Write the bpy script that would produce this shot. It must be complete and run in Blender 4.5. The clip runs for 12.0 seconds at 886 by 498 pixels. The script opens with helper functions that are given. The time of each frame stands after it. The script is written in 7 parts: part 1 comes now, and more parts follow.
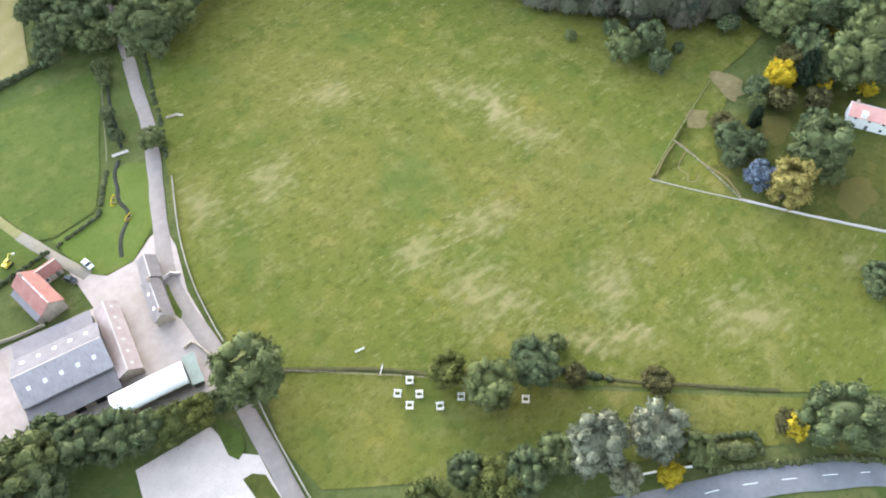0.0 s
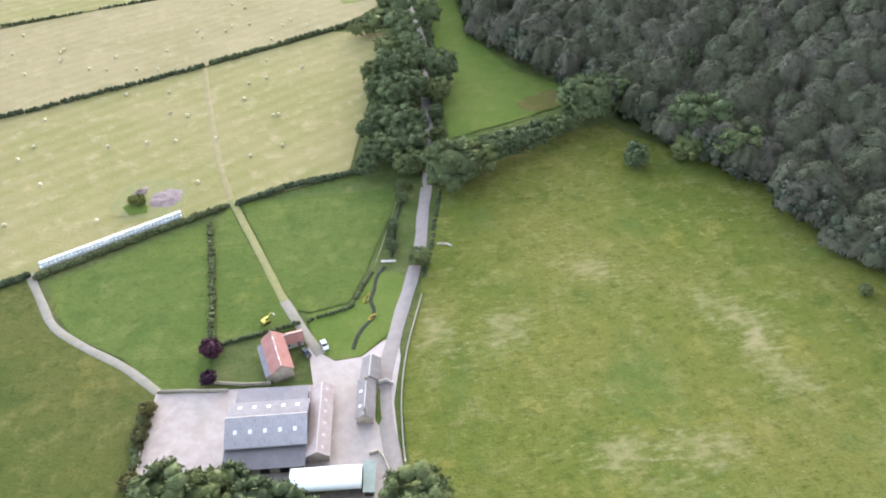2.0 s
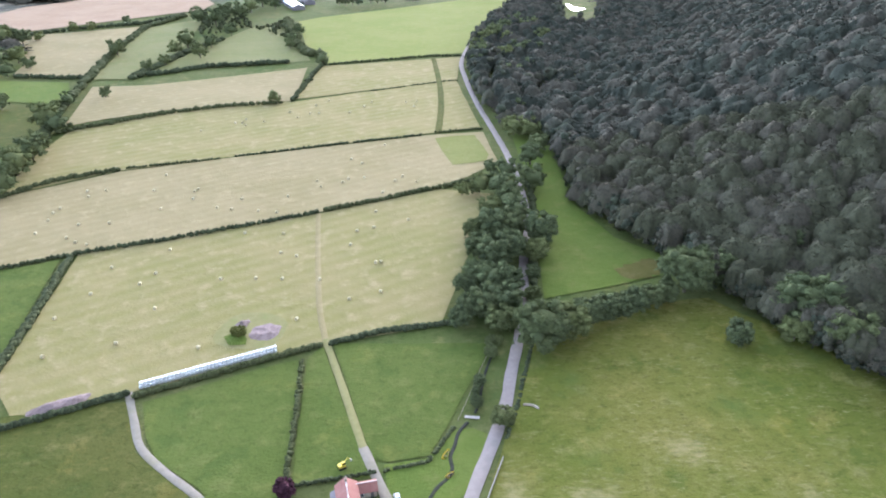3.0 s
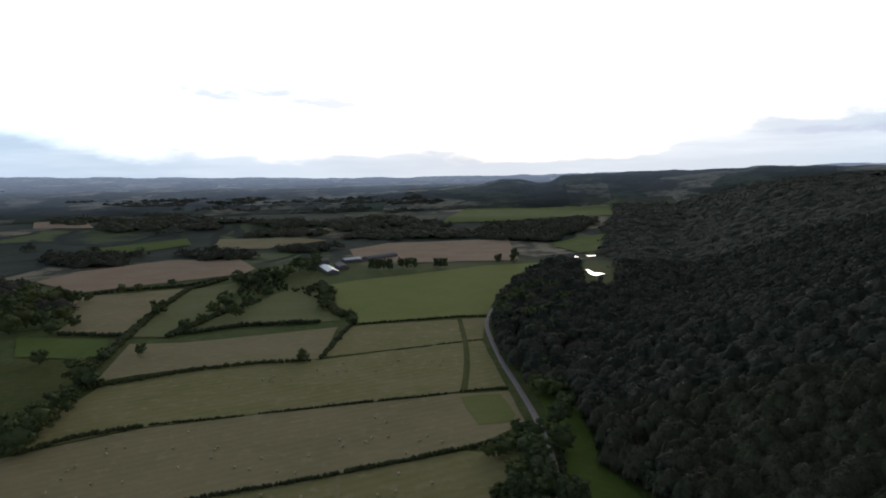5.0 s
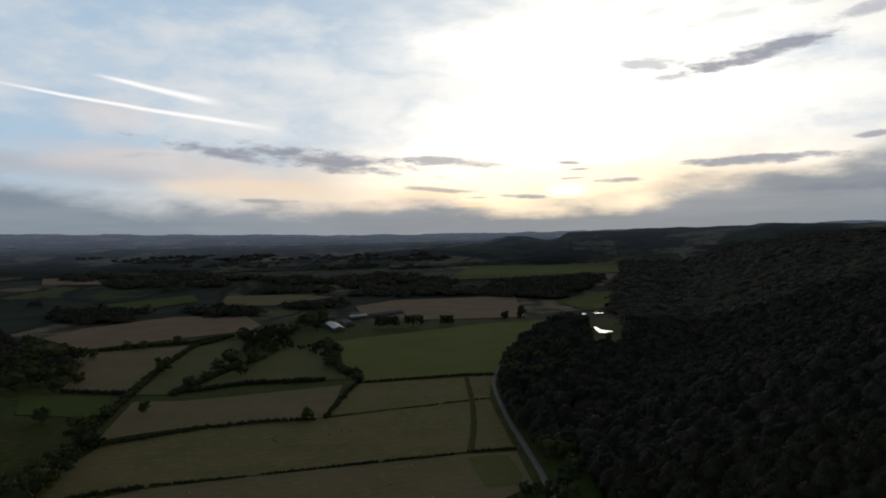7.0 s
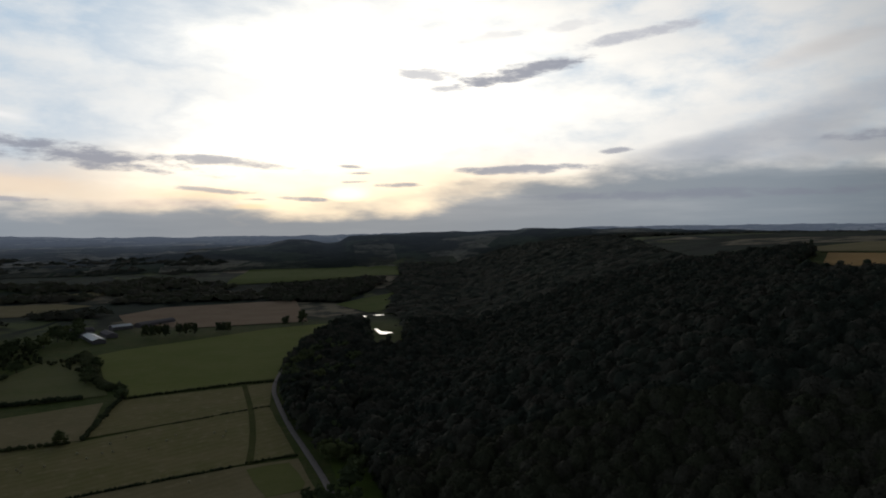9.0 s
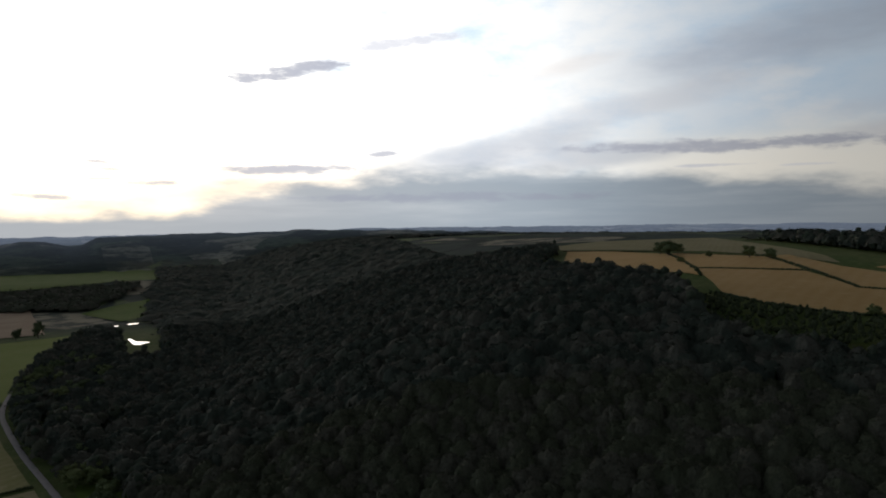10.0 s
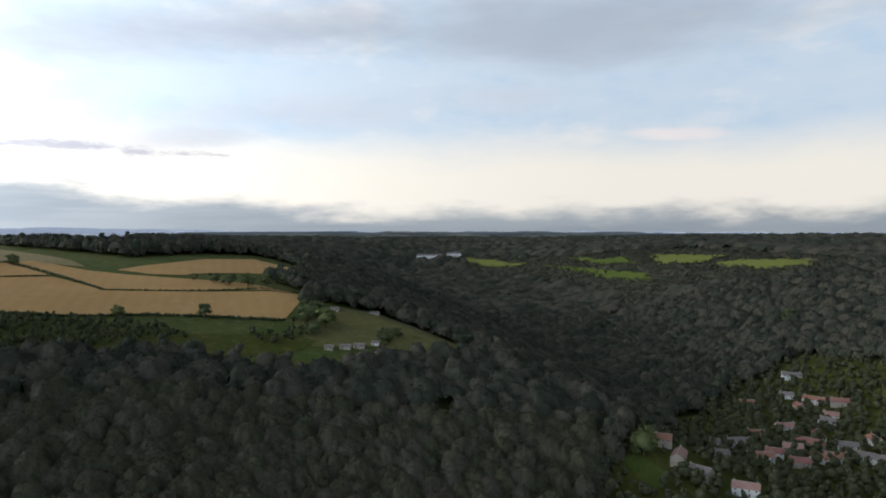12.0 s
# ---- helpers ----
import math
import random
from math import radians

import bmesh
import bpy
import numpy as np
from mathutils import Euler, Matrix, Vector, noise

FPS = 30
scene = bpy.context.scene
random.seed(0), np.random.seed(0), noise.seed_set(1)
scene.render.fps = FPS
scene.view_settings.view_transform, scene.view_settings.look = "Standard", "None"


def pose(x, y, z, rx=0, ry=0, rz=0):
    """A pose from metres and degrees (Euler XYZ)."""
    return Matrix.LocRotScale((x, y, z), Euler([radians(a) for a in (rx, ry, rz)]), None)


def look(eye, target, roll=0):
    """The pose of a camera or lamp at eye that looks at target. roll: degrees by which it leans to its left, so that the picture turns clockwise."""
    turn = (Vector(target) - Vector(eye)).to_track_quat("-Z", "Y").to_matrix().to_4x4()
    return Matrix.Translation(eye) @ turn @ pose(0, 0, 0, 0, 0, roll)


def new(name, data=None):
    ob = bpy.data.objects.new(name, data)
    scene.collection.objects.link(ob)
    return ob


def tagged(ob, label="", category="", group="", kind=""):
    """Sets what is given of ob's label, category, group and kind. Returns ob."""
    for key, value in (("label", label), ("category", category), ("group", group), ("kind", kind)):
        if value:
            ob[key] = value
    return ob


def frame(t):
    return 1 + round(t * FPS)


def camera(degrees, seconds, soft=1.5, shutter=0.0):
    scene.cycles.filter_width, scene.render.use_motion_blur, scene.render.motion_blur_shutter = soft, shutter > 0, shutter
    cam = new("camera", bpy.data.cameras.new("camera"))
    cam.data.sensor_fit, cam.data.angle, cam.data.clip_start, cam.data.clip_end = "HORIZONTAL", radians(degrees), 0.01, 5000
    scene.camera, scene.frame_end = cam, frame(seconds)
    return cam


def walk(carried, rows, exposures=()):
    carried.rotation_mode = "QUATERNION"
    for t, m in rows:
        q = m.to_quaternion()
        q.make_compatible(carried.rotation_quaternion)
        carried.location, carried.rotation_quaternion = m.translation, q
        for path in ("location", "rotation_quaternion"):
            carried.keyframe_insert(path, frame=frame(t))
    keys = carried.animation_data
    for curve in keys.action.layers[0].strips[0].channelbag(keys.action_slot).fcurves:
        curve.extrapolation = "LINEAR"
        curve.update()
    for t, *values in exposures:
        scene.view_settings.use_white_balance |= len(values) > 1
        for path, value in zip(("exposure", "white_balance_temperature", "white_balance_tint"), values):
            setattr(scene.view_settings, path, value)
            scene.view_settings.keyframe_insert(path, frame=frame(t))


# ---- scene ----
EYE_Z = 160.0   # the drone hovers this high over the level vale and turns where it is
cam = camera(64.7, 12.0, 1.9)
walk(cam, [
        (0.0, pose(0, 0, EYE_Z, 35.86, 0.62, -39.02)),
        (0.5, pose(0, 0, EYE_Z, 37.67, 0.56, -38.40)),
        (1.0, pose(0, 0, EYE_Z, 40.81, 0.71, -32.58)),
        (1.5, pose(0, 0, EYE_Z, 44.14, 0.94, -22.22)),
        (2.0, pose(0, 0, EYE_Z, 49.92, 0.93, -11.74)),
        (2.5, pose(0, 0, EYE_Z, 56.00, 0.88, -4.20)),
        (3.0, pose(0, 0, EYE_Z, 62.70, 0.76, -2.63)),
        (3.5, pose(0, 0, EYE_Z, 69.92, 0.71, -1.52)),
        (5.5, pose(0, 0, EYE_Z, 85.80, 0.96, -0.36)),
        (6.0, pose(0, 0, EYE_Z, 87.17, 0.96, -0.06)),
        (6.5, pose(0, 0, EYE_Z, 88.21, 0.94, 0.23)),
        (8.5, pose(0, 0, EYE_Z, 88.41, 0.62, -9.68)),
        (9.0, pose(0, 0, EYE_Z, 88.40, 0.52, -17.73)),
        (9.5, pose(0, 0, EYE_Z, 88.39, 0.57, -25.94)),
        (10.0, pose(0, 0, EYE_Z, 88.36, 0.44, -36.46)),
        (10.5, pose(0, 0, EYE_Z, 88.37, 0.33, -47.84)),
        (11.0, pose(0, 0, EYE_Z, 88.39, 0.15, -61.87)),
        (11.5, pose(0, 0, EYE_Z, 88.48, -0.03, -77.27)),
        (12.0, pose(0, 0, EYE_Z, 88.59, -0.10, -93.16))],
     exposures=[(0.0, 4.15, 6400, 13), (1.5, 4.1, 6350, 14), (2.5, 3.97, 6050, 18), (3.7, 3.72, 5700, 22), (5.3, 0.4, 6400, 12), (5.8, -0.1, 6450, 12), (6.5, -0.37, 6500, 12), (8.5, -0.42, 6500, 12), (9.5, -0.2, 6500, 12), (10.5, 0.75, 6500, 12), (11.0, 1.2, 6500, 13), (12.0, 1.65, 6500, 13)])

# ---------------------------------------------------------------- sky and sun
SUN_AZ, SUN_EL = 9.8, 4.0        # degrees clockwise from +y, and over the horizon


def make_world():
    w = bpy.data.worlds.new("evening_sky")
    scene.world = w
    w.use_nodes = True
    nt = w.node_tree
    nt.nodes.clear()
    N, LK = nt.nodes, nt.links

    def m(op, a, b=0.0, c=None):
        n = N.new("ShaderNodeMath")
        n.operation = op
        for i, v in enumerate((a, b, c)):
            if v is None:
                continue
            if isinstance(v, (int, float)):
                n.inputs[i].default_value = v
            else:
                LK.new(v, n.inputs[i])
        return n.outputs[0]

    def ramp(v, lo, hi):
        n = N.new("ShaderNodeMapRange")
        n.interpolation_type = "SMOOTHSTEP"
        LK.new(v, n.inputs[0])
        n.inputs[1].default_value, n.inputs[2].default_value = lo, hi
        return n.outputs[0]

    def mix(f, a, b):
        n = N.new("ShaderNodeMix")
        n.data_type = "RGBA"
        if isinstance(f, (int, float)):
            n.inputs[0].default_value = f
        else:
            LK.new(f, n.inputs[0])
        for i, v in ((6, a), (7, b)):
            if isinstance(v, tuple):
                n.inputs[i].default_value = (*v, 1)
            else:
                LK.new(v, n.inputs[i])
        return n.outputs[2]

    tc = N.new("ShaderNodeTexCoord")
    sep = N.new("ShaderNodeSeparateXYZ")
    LK.new(tc.outputs["Generated"], sep.inputs[0])
    X, Y, Z = sep.outputs
    az = m("MULTIPLY", m("ARCTAN2", X, Y), 57.2958)
    el = m("MULTIPLY", m("ARCSINE", Z), 57.2958)

    def noise_at(sx, sy, scale, detail, seed, rough=0.55):
        c = N.new("ShaderNodeCombineXYZ")
        LK.new(m("MULTIPLY", az, sx), c.inputs[0])
        LK.new(m("MULTIPLY", el, sy), c.inputs[1])
        c.inputs[2].default_value = seed
        n = N.new("ShaderNodeTexNoise")
        n.inputs["Scale"].default_value, n.inputs["Detail"].default_value = scale, detail
        n.inputs["Roughness"].default_value = rough
        LK.new(c.outputs[0], n.inputs["Vector"])
        return n.outputs["Fac"]

    def shape(curve, pts, full):
        cv = curve.mapping.curves[0]
        cv.points[0].location = (pts[0][0] / full, pts[0][1])
        cv.points[1].location = (pts[-1][0] / full, pts[-1][1])
        for a, h in pts[1:-1]:
            cv.points.new(a / full, h)
        curve.mapping.update()

    sky = N.new("ShaderNodeTexSky")
    sky.sky_type, sky.sun_disc = "NISHITA", False
    sky.sun_elevation, sky.sun_rotation = radians(SUN_EL), radians(SUN_AZ)
    sky.air_density, sky.dust_density = 1.0, 1.5
    clear = N.new("ShaderNodeVectorMath")
    clear.operation = "SCALE"
    LK.new(sky.outputs[0], clear.inputs[0])
    clear.inputs["Scale"].default_value = 0.11
    base = mix(0.85, clear.outputs[0], (0.56, 0.77, 0.98))

    def across(a0, e0, la, lb, tilt):
        c, k = math.cos(radians(tilt)), math.sin(radians(tilt))
        u, v = m("SUBTRACT", az, a0), m("SUBTRACT", el, e0)
        p = m("DIVIDE", m("ADD", m("MULTIPLY", u, c), m("MULTIPLY", v, k)), la)
        q = m("DIVIDE", m("SUBTRACT", m("MULTIPLY", v, c), m("MULTIPLY", u, k)), lb)
        return p, q

    def oval(spot, ragged, amount):
        p, q = across(*spot)
        return m("ADD", m("ADD", m("MULTIPLY", p, p), m("MULTIPLY", q, q)), m("MULTIPLY", m("SUBTRACT", ragged, 0.5), -amount))

    # thin white veils over the blue, thicker towards the sunset and beyond it
    wisps = noise_at(0.03, 0.085, 1.7, 9, 3.1, 0.6)
    puffs = noise_at(0.09, 0.20, 1.5, 8, 4.7, 0.6)
    dx = m("SUBTRACT", az, SUN_AZ)
    dy = m("SUBTRACT", el, 7.5)
    far = m("SQRT", m("ADD", m("MULTIPLY", m("MULTIPLY", dx, 0.60), m("MULTIPLY", dx, 0.60)), m("MULTIPLY", m("MULTIPLY", dy, 0.85), m("MULTIPLY", dy, 0.85))))
    far = m("ADD", far, m("MULTIPLY", m("SUBTRACT", wisps, 0.5), 20.0))
    glow = m("POWER", 2.718, m("MULTIPLY", far, -0.12))
    veil_col = N.new("ShaderNodeVectorMath")
    veil_col.operation = "MULTIPLY_ADD"
    LK.new(glow, veil_col.inputs[0])
    veil_col.inputs[1].default_value = (1.7, 1.55, 1.2)
    veil_col.inputs[2].default_value = (0.86, 0.88, 0.88)
    cover = m("MAXIMUM", m("MULTIPLY", ramp(m("MULTIPLY_ADD", puffs, 0.35, m("MULTIPLY", wisps, 0.65)), 0.42, 0.66), 0.8), ramp(glow, 0.10, 0.55))
    cover = m("MAXIMUM", cover, m("MULTIPLY", m("MULTIPLY", ramp(az, -2.0, 20.0), ramp(puffs, 0.15, 0.60)), m("SUBTRACT", 1.0, m("MULTIPLY", ramp(az, 40.0, 70.0), 0.65))))
    col = mix(cover, base, veil_col.outputs[0])

    # low over the horizon: a clear yellow band at the sunset, pale cream further round
    near = m("POWER", 2.718, m("MULTIPLY", m("MULTIPLY", dx, dx), -0.0014))
    edge = noise_at(0.10, 0.32, 1.2, 8, 5.2)
    lift_el = m("ADD", el, m("MULTIPLY", m("SUBTRACT", edge, 0.5), -3.0))
    low = m("MULTIPLY", ramp(lift_el, 7.5, 2.5), near)
    col = mix(m("MULTIPLY", low, 0.72), col, (1.45, 1.08, 0.60))
    cream = m("MULTIPLY", m("MULTIPLY", ramp(lift_el, 9.0, 4.5), ramp(az, 44.0, 60.0)), 0.85)
    col = mix(cream, col, (1.02, 0.97, 0.84))

    # higher sheets of grey cloud with soft, uneven edges
    soft = noise_at(0.035, 0.12, 1.3, 8, 6.6, 0.58)
    for a0, e0, la, lb, tilt, deep, tint in SHEETS:
        d = oval((a0, e0, la, lb, tilt), soft, 4.2)
        col = mix(m("MULTIPLY", ramp(d, 1.5, -0.4), deep), col, tint)

    # the bank of cloud along the horizon; its top is uneven
    top = N.new("ShaderNodeFloatCurve")
    LK.new(m("MULTIPLY_ADD", az, 1 / 360, 0.5), top.inputs[1])
    pts = [(-180, 5.0), (-60, 5.0), (-32, 4.4), (-23, 2.9), (-12, 2.2), (-4, 2.9), (3, 2.3), (10, 2.2), (18, 3.1), (26, 4.1), (32, 5.0), (38, 5.6), (44, 5.2), (48, 4.6), (52, 4.3), (58, 4.2), (67, 3.6), (75, 3.0), (85, 2.5), (125, 2.1), (180, 5.0)]
    shape(top, [(p + 180, h / 10) for p, h in pts], 360)
    height = m("MULTIPLY", top.outputs[0], 10.0)
    over = m("SUBTRACT", m("ADD", height, m("MULTIPLY", m("SUBTRACT", edge, 0.5), 5.0)), el)
    tone = noise_at(0.05, 0.5, 1.0, 7, 1.7)
    bank_col = mix(ramp(tone, 0.38, 0.62), (0.25, 0.315, 0.375), (0.355, 0.415, 0.465))
    bank_col = mix(m("MULTIPLY", near, 0.25), bank_col, (0.46, 0.43, 0.44))
    bank_col = mix(m("MULTIPLY", ramp(el, 1.8, 0.2), 0.45), bank_col, (0.24, 0.30, 0.36))
    col = mix(m("MULTIPLY", ramp(over, -0.5, 1.5), 0.92), col, bank_col)

    # cloud tinted by the sunset
    for a0, e0, la, lb, tilt, deep, tint in WARM:
        d = oval((a0, e0, la, lb, tilt), edge, 3.6)
        col = mix(m("MULTIPLY", ramp(d, 1.8, -0.7), deep), col, tint)

    # single dark streaks of cloud: azimuth, elevation, half length, half height, tilt, depth, paleness
    rag = noise_at(0.20, 0.75, 1.5, 9, 2.6, 0.65)
    for a0, e0, la, lb, tilt, deep, pale in STREAKS:
        d = oval((a0, e0, la, lb, tilt), rag, 6.0)
        col = mix(m("MULTIPLY", ramp(d, 1.5, -0.1), deep), col, (0.30 + pale, 0.32 + pale * 1.03, 0.39 + pale * 1.05))

    # old vapour trails, thin at the fresh end and spread at the other
    for a0, e0, la, lb, tilt in TRAILS:
        p, q = across(a0, e0, la, lb, tilt)
        q = m("ABSOLUTE", m("DIVIDE", m("ADD", q, m("MULTIPLY", m("SUBTRACT", edge, 0.5), 0.8)), m("MULTIPLY_ADD", p, 0.35, 0.75)))
        col = mix(m("MULTIPLY", m("MULTIPLY", ramp(q, 1.0, 0.1), ramp(m("ABSOLUTE", p), 1.0, 0.45)), 0.85), col, (1.35, 1.32, 1.28))

    # the light fades away from the sunset, to dull grey overhead and in the east
    side = m("MAXIMUM", dx, m("MULTIPLY", dx, -0.55))
    fade_az = N.new("ShaderNodeFloatCurve")
    LK.new(m("MULTIPLY", side, 1 / 180), fade_az.inputs[1])
    shape(fade_az, [(0, 1.0), (28, 1.0), (38, 0.82), (48, 0.58), (60, 0.42), (85, 0.30), (120, 0.28), (180, 0.28)], 180)
    fade_el = N.new("ShaderNodeFloatCurve")
    LK.new(m("MULTIPLY", m("ABSOLUTE", el), 1 / 90), fade_el.inputs[1])
    shape(fade_el, [(0, 1.0), (18, 1.0), (28, 0.44), (45, 0.22), (90, 0.17)], 90)
    dimmed = N.new("ShaderNodeVectorMath")
    dimmed.operation = "SCALE"
    LK.new(col, dimmed.inputs[0])
    LK.new(m("MULTIPLY", fade_az.outputs[0], fade_el.outputs[0]), dimmed.inputs["Scale"])
    col = dimmed.outputs[0]

    bg = N.new("ShaderNodeBackground")
    LK.new(col, bg.inputs[0])
    bg.inputs[1].default_value = 1.0
    out = N.new("ShaderNodeOutputWorld")
    LK.new(bg.outputs[0], out.inputs[0])


STREAKS = [(-11.0, 5.75, 9.6, 0.75, -6, 0.85, 0.04), (1.3, 5.35, 4.8, 0.38, -5, 0.75, 0.08), (-23.2, 5.9, 2.4, 0.22, 3, 0.4, 0.25), (-13.9, 2.4, 2.3, 0.2, -2, 0.7, 0.1), (-0.2, 3.2, 3.3, 0.2, -4, 0.7, 0.1),
           (6.8, 2.55, 2.1, 0.18, -3, 0.8, 0.1), (14.1, 3.6, 1.8, 0.2, 0, 0.8, 0.1), (10.2, 5.15, 1.4, 0.17, -2, 0.8, 0.1), (10.9, 4.6, 0.9, 0.11, 0, 0.7, 0.1), (10.4, 3.9, 1.1, 0.12, 2, 0.7, 0.15), (2.8, 2.5, 1.1, 0.1, 0, 0.6, 0.1),
           (24.4, 12.5, 5.4, 0.62, 10, 0.9, 0.06), (16.8, 12.4, 2.6, 0.42, -3, 0.7, 0.2), (18.6, 11.35, 1.7, 0.32, 2, 0.7, 0.2), (34.0, 14.9, 5.2, 0.45, 9, 0.75, 0.25), (22.0, 15.2, 3.0, 0.4, 5, 0.35, 0.3), (28.5, 15.8, 2.2, 0.35, 5, 0.35, 0.3),
           (24.8, 4.8, 5.8, 0.36, 1, 0.85, 0.08), (31.6, 6.1, 1.3, 0.2, 2, 0.8, 0.1), (38.0, 2.6, 12.0, 0.38, 0, 0.55, -0.02), (60.0, 6.15, 14.5, 0.5, -1, 0.85, 0.12), (57.5, 4.7, 2.4, 0.12, 0, 0.6, 0.3), (64.0, 4.5, 1.6, 0.1, 0, 0.5, 0.4)]
SHEETS = [(70.0, 14.4, 23.0, 2.5, 6, 0.85, (0.45, 0.51, 0.60)), (84.0, 9.6, 15.0, 1.9, 4, 0.75, (0.62, 0.63, 0.68)), (104.0, 15.6, 24.0, 2.6, -2, 0.85, (0.45, 0.53, 0.62)), (54.0, 10.0, 9.0, 1.0, 9, 0.5, (0.62, 0.64, 0.68)),
          (74.0, 7.2, 8.0, 0.9, 5, 0.65, (0.55, 0.58, 0.64)), (39.0, 6.0, 9.0, 1.3, 10, 0.75, (0.46, 0.50, 0.56)), (47.0, 5.6, 8.0, 0.9, 4, 0.6, (0.46, 0.50, 0.56)), (-28.0, 4.6, 10.0, 1.0, -6, 0.6, (0.55, 0.52, 0.54)), (46.5, 12.6, 6.0, 0.8, 12, 0.6, (0.72, 0.68, 0.66)), (112.0, 7.6, 4.0, 0.5, -2, 0.55, (1.05, 0.92, 0.86))]
WARM = [(-21.0, 5.0, 12.0, 1.3, -6, 0.6, (0.98, 0.80, 0.68)), (-14.0, 3.3, 9.5, 0.8, -3, 0.55, (1.20, 0.96, 0.68)), (-1.0, 2.9, 6.0, 0.5, 0, 0.6, (1.35, 1.05, 0.66)), (2.7, 1.95, 1.6, 0.22, 0, 0.8, (1.5, 1.1, 0.6)), (9.9, 3.0, 1.8, 0.55, 0, 0.9, (2.6, 2.3, 1.5)),
        (-25.5, 8.6, 3.0, 1.4, 0, 0.55, (1.05, 0.88, 0.78)), (-4.0, 2.2, 5.0, 0.45, 0, 0.5, (0.85, 0.68, 0.62)), (18.0, 2.9, 5.0, 0.3, 6, 0.5, (1.0, 0.85, 0.66))]
TRAILS = [(-23.0, 9.3, 11.5, 0.30, -7.3), (-21.8, 10.7, 5.2, 0.42, -10.5)]
make_world()
sun = new("sun", bpy.data.lights.new("sun", "SUN"))
sun.data.energy, sun.data.angle, sun.data.color = 0.32, radians(30), (1.0, 0.88, 0.74)
sun.matrix_world = look((0, 0, 0), [-math.sin(radians(SUN_AZ)), -math.cos(radians(SUN_AZ)), -math.tan(radians(7))])


# ---------------------------------------------------------------- the lie of the land
HILL_FOOT = [(900, 3400), (620, 2000), (460, 1300), (400, 1110), (330, 900), (245, 760), (170, 640), (120, 545), (106, 430), (104, 320),
             (142, 262), (180, 195), (212, 125), (250, 70), (300, 0), (330, -120), (345, -240), (350, -420), (300, -900), (250, -1800)]
SIDE_VALLEY = [(300, -330), (520, -300), (800, -265), (1150, -230), (1700, -60)]


def seg_dist(x, y, line):
    best = np.full(np.shape(x), 1e9)
    for (ax, ay), (bx, by) in zip(line[:-1], line[1:]):
        ux, uy = bx - ax, by - ay
        k = np.clip(((x - ax) * ux + (y - ay) * uy) / (ux * ux + uy * uy), 0, 1)
        best = np.minimum(best, np.hypot(x - ax - k * ux, y - ay - k * uy))
    return best


def smooth(v, a, b):
    k = np.clip((v - a) / (b - a), 0, 1)
    return k * k * (3 - 2 * k)


def foot_x(y):
    """The x of the hill's foot at each y (the hill lies to the east of it)."""
    ys = [p[1] for p in HILL_FOOT][::-1]
    xs = [p[0] for p in HILL_FOOT][::-1]
    return np.interp(y, ys, xs)


def ground_z(x, y):
    x, y = np.asarray(x, float), np.asarray(y, float)
    r = np.hypot(x, y)
    az = np.degrees(np.arctan2(x, y))
    # the open vale: level near by, rising to a low rim far off
    dip = np.interp(r, [0, 1400, 2000, 3000, 3800], [9.0, 6.52, 3.8, 2.2, 1.2])
    rim = np.interp(az, [-60, -31, -23, -17, -8, 0, 22, 30, 45, 64, 75, 110, 150], [-0.05, 0.0, 0.18, 0.25, 0.46, 0.5, 0.3, -0.05, -0.1, -0.15, 0.02, 0.05, 0.2])
    dip = dip + (rim - 1.2) * smooth(r, 3800, 4880)
    vale = np.where(r < 1400, 0.0, EYE_Z - r * np.tan(np.radians(dip)))
    # the wooded hill and its plateau, cut by a side valley
    d = np.where(x > foot_x(y), seg_dist(x, y, HILL_FOOT), 0.0)
    top = 128 + 20 * smooth(x, 500, 1300) - 15 * smooth(r, 1800, 2500)
    side = np.maximum(seg_dist(x, y, SIDE_VALLEY) - 70, 0)
    floor = 55 * smooth(x, 700, 2000)
    d2 = np.minimum(d, 1.15 * side)
    hill = np.where(d > 0, np.maximum(top * (1 - np.exp(-(d2 / 265) ** 1.3)), np.minimum(floor, top * (1 - np.exp(-(d / 265) ** 1.3)))), 0.0)
    # the far ridge, which ends in a spur over the vale
    skyline = np.interp(az, [-9, -7.5, -5.7, -3.9, -1.5, 0.8, 3.1, 5.4, 6.8, 8.1, 9.2, 10.2, 14.4, 18.6, 23.8, 24.4, 31, 40, 46, 58, 60, 62, 69, 73, 90, 110, 117, 120, 122.5, 130, 150],
                        [2.6, 2.05, 1.95, 1.68, 1.45, 1.22, 1.06, 0.72, 0.78, 1.06, 0.98, 0.48, 0.42, 0.32, 0.25, 0.12, 0.12, 0.35, 0.52, 0.57, 0.36, 0.58, 0.8, 0.25, 0.12, 0.15, 0.3, 0.48, 0.32, 0.4, 0.8])
    ridge = EYE_Z - r * np.tan(np.radians(skyline + 0.12 * (1 - smooth(az, 8, 10.5)) + 3.0 * smooth(r, 3350, 3700)))
    k = smooth(r, 2300, 3300) * smooth(az, -10, -5) * (1 - smooth(az, 140, 160))
    z = np.maximum(vale, hill)
    return np.where(k > 0, np.maximum(z * (1 - k) + ridge * k, vale), z)

# ---------------------------------------------------------------- materials
def material(name):
    mt = bpy.data.materials.new(name)
    mt.use_nodes = True
    nt = mt.node_tree
    return mt, nt, nt.nodes["Principled BSDF"]


def tex(nt, kind, vec, **inputs):
    n = nt.nodes.new(kind)
    for k, v in inputs.items():
        n.inputs[k.replace("_", " ")].default_value = v
    if vec is not None:
        nt.links.new(vec, n.inputs["Vector"])
    return n


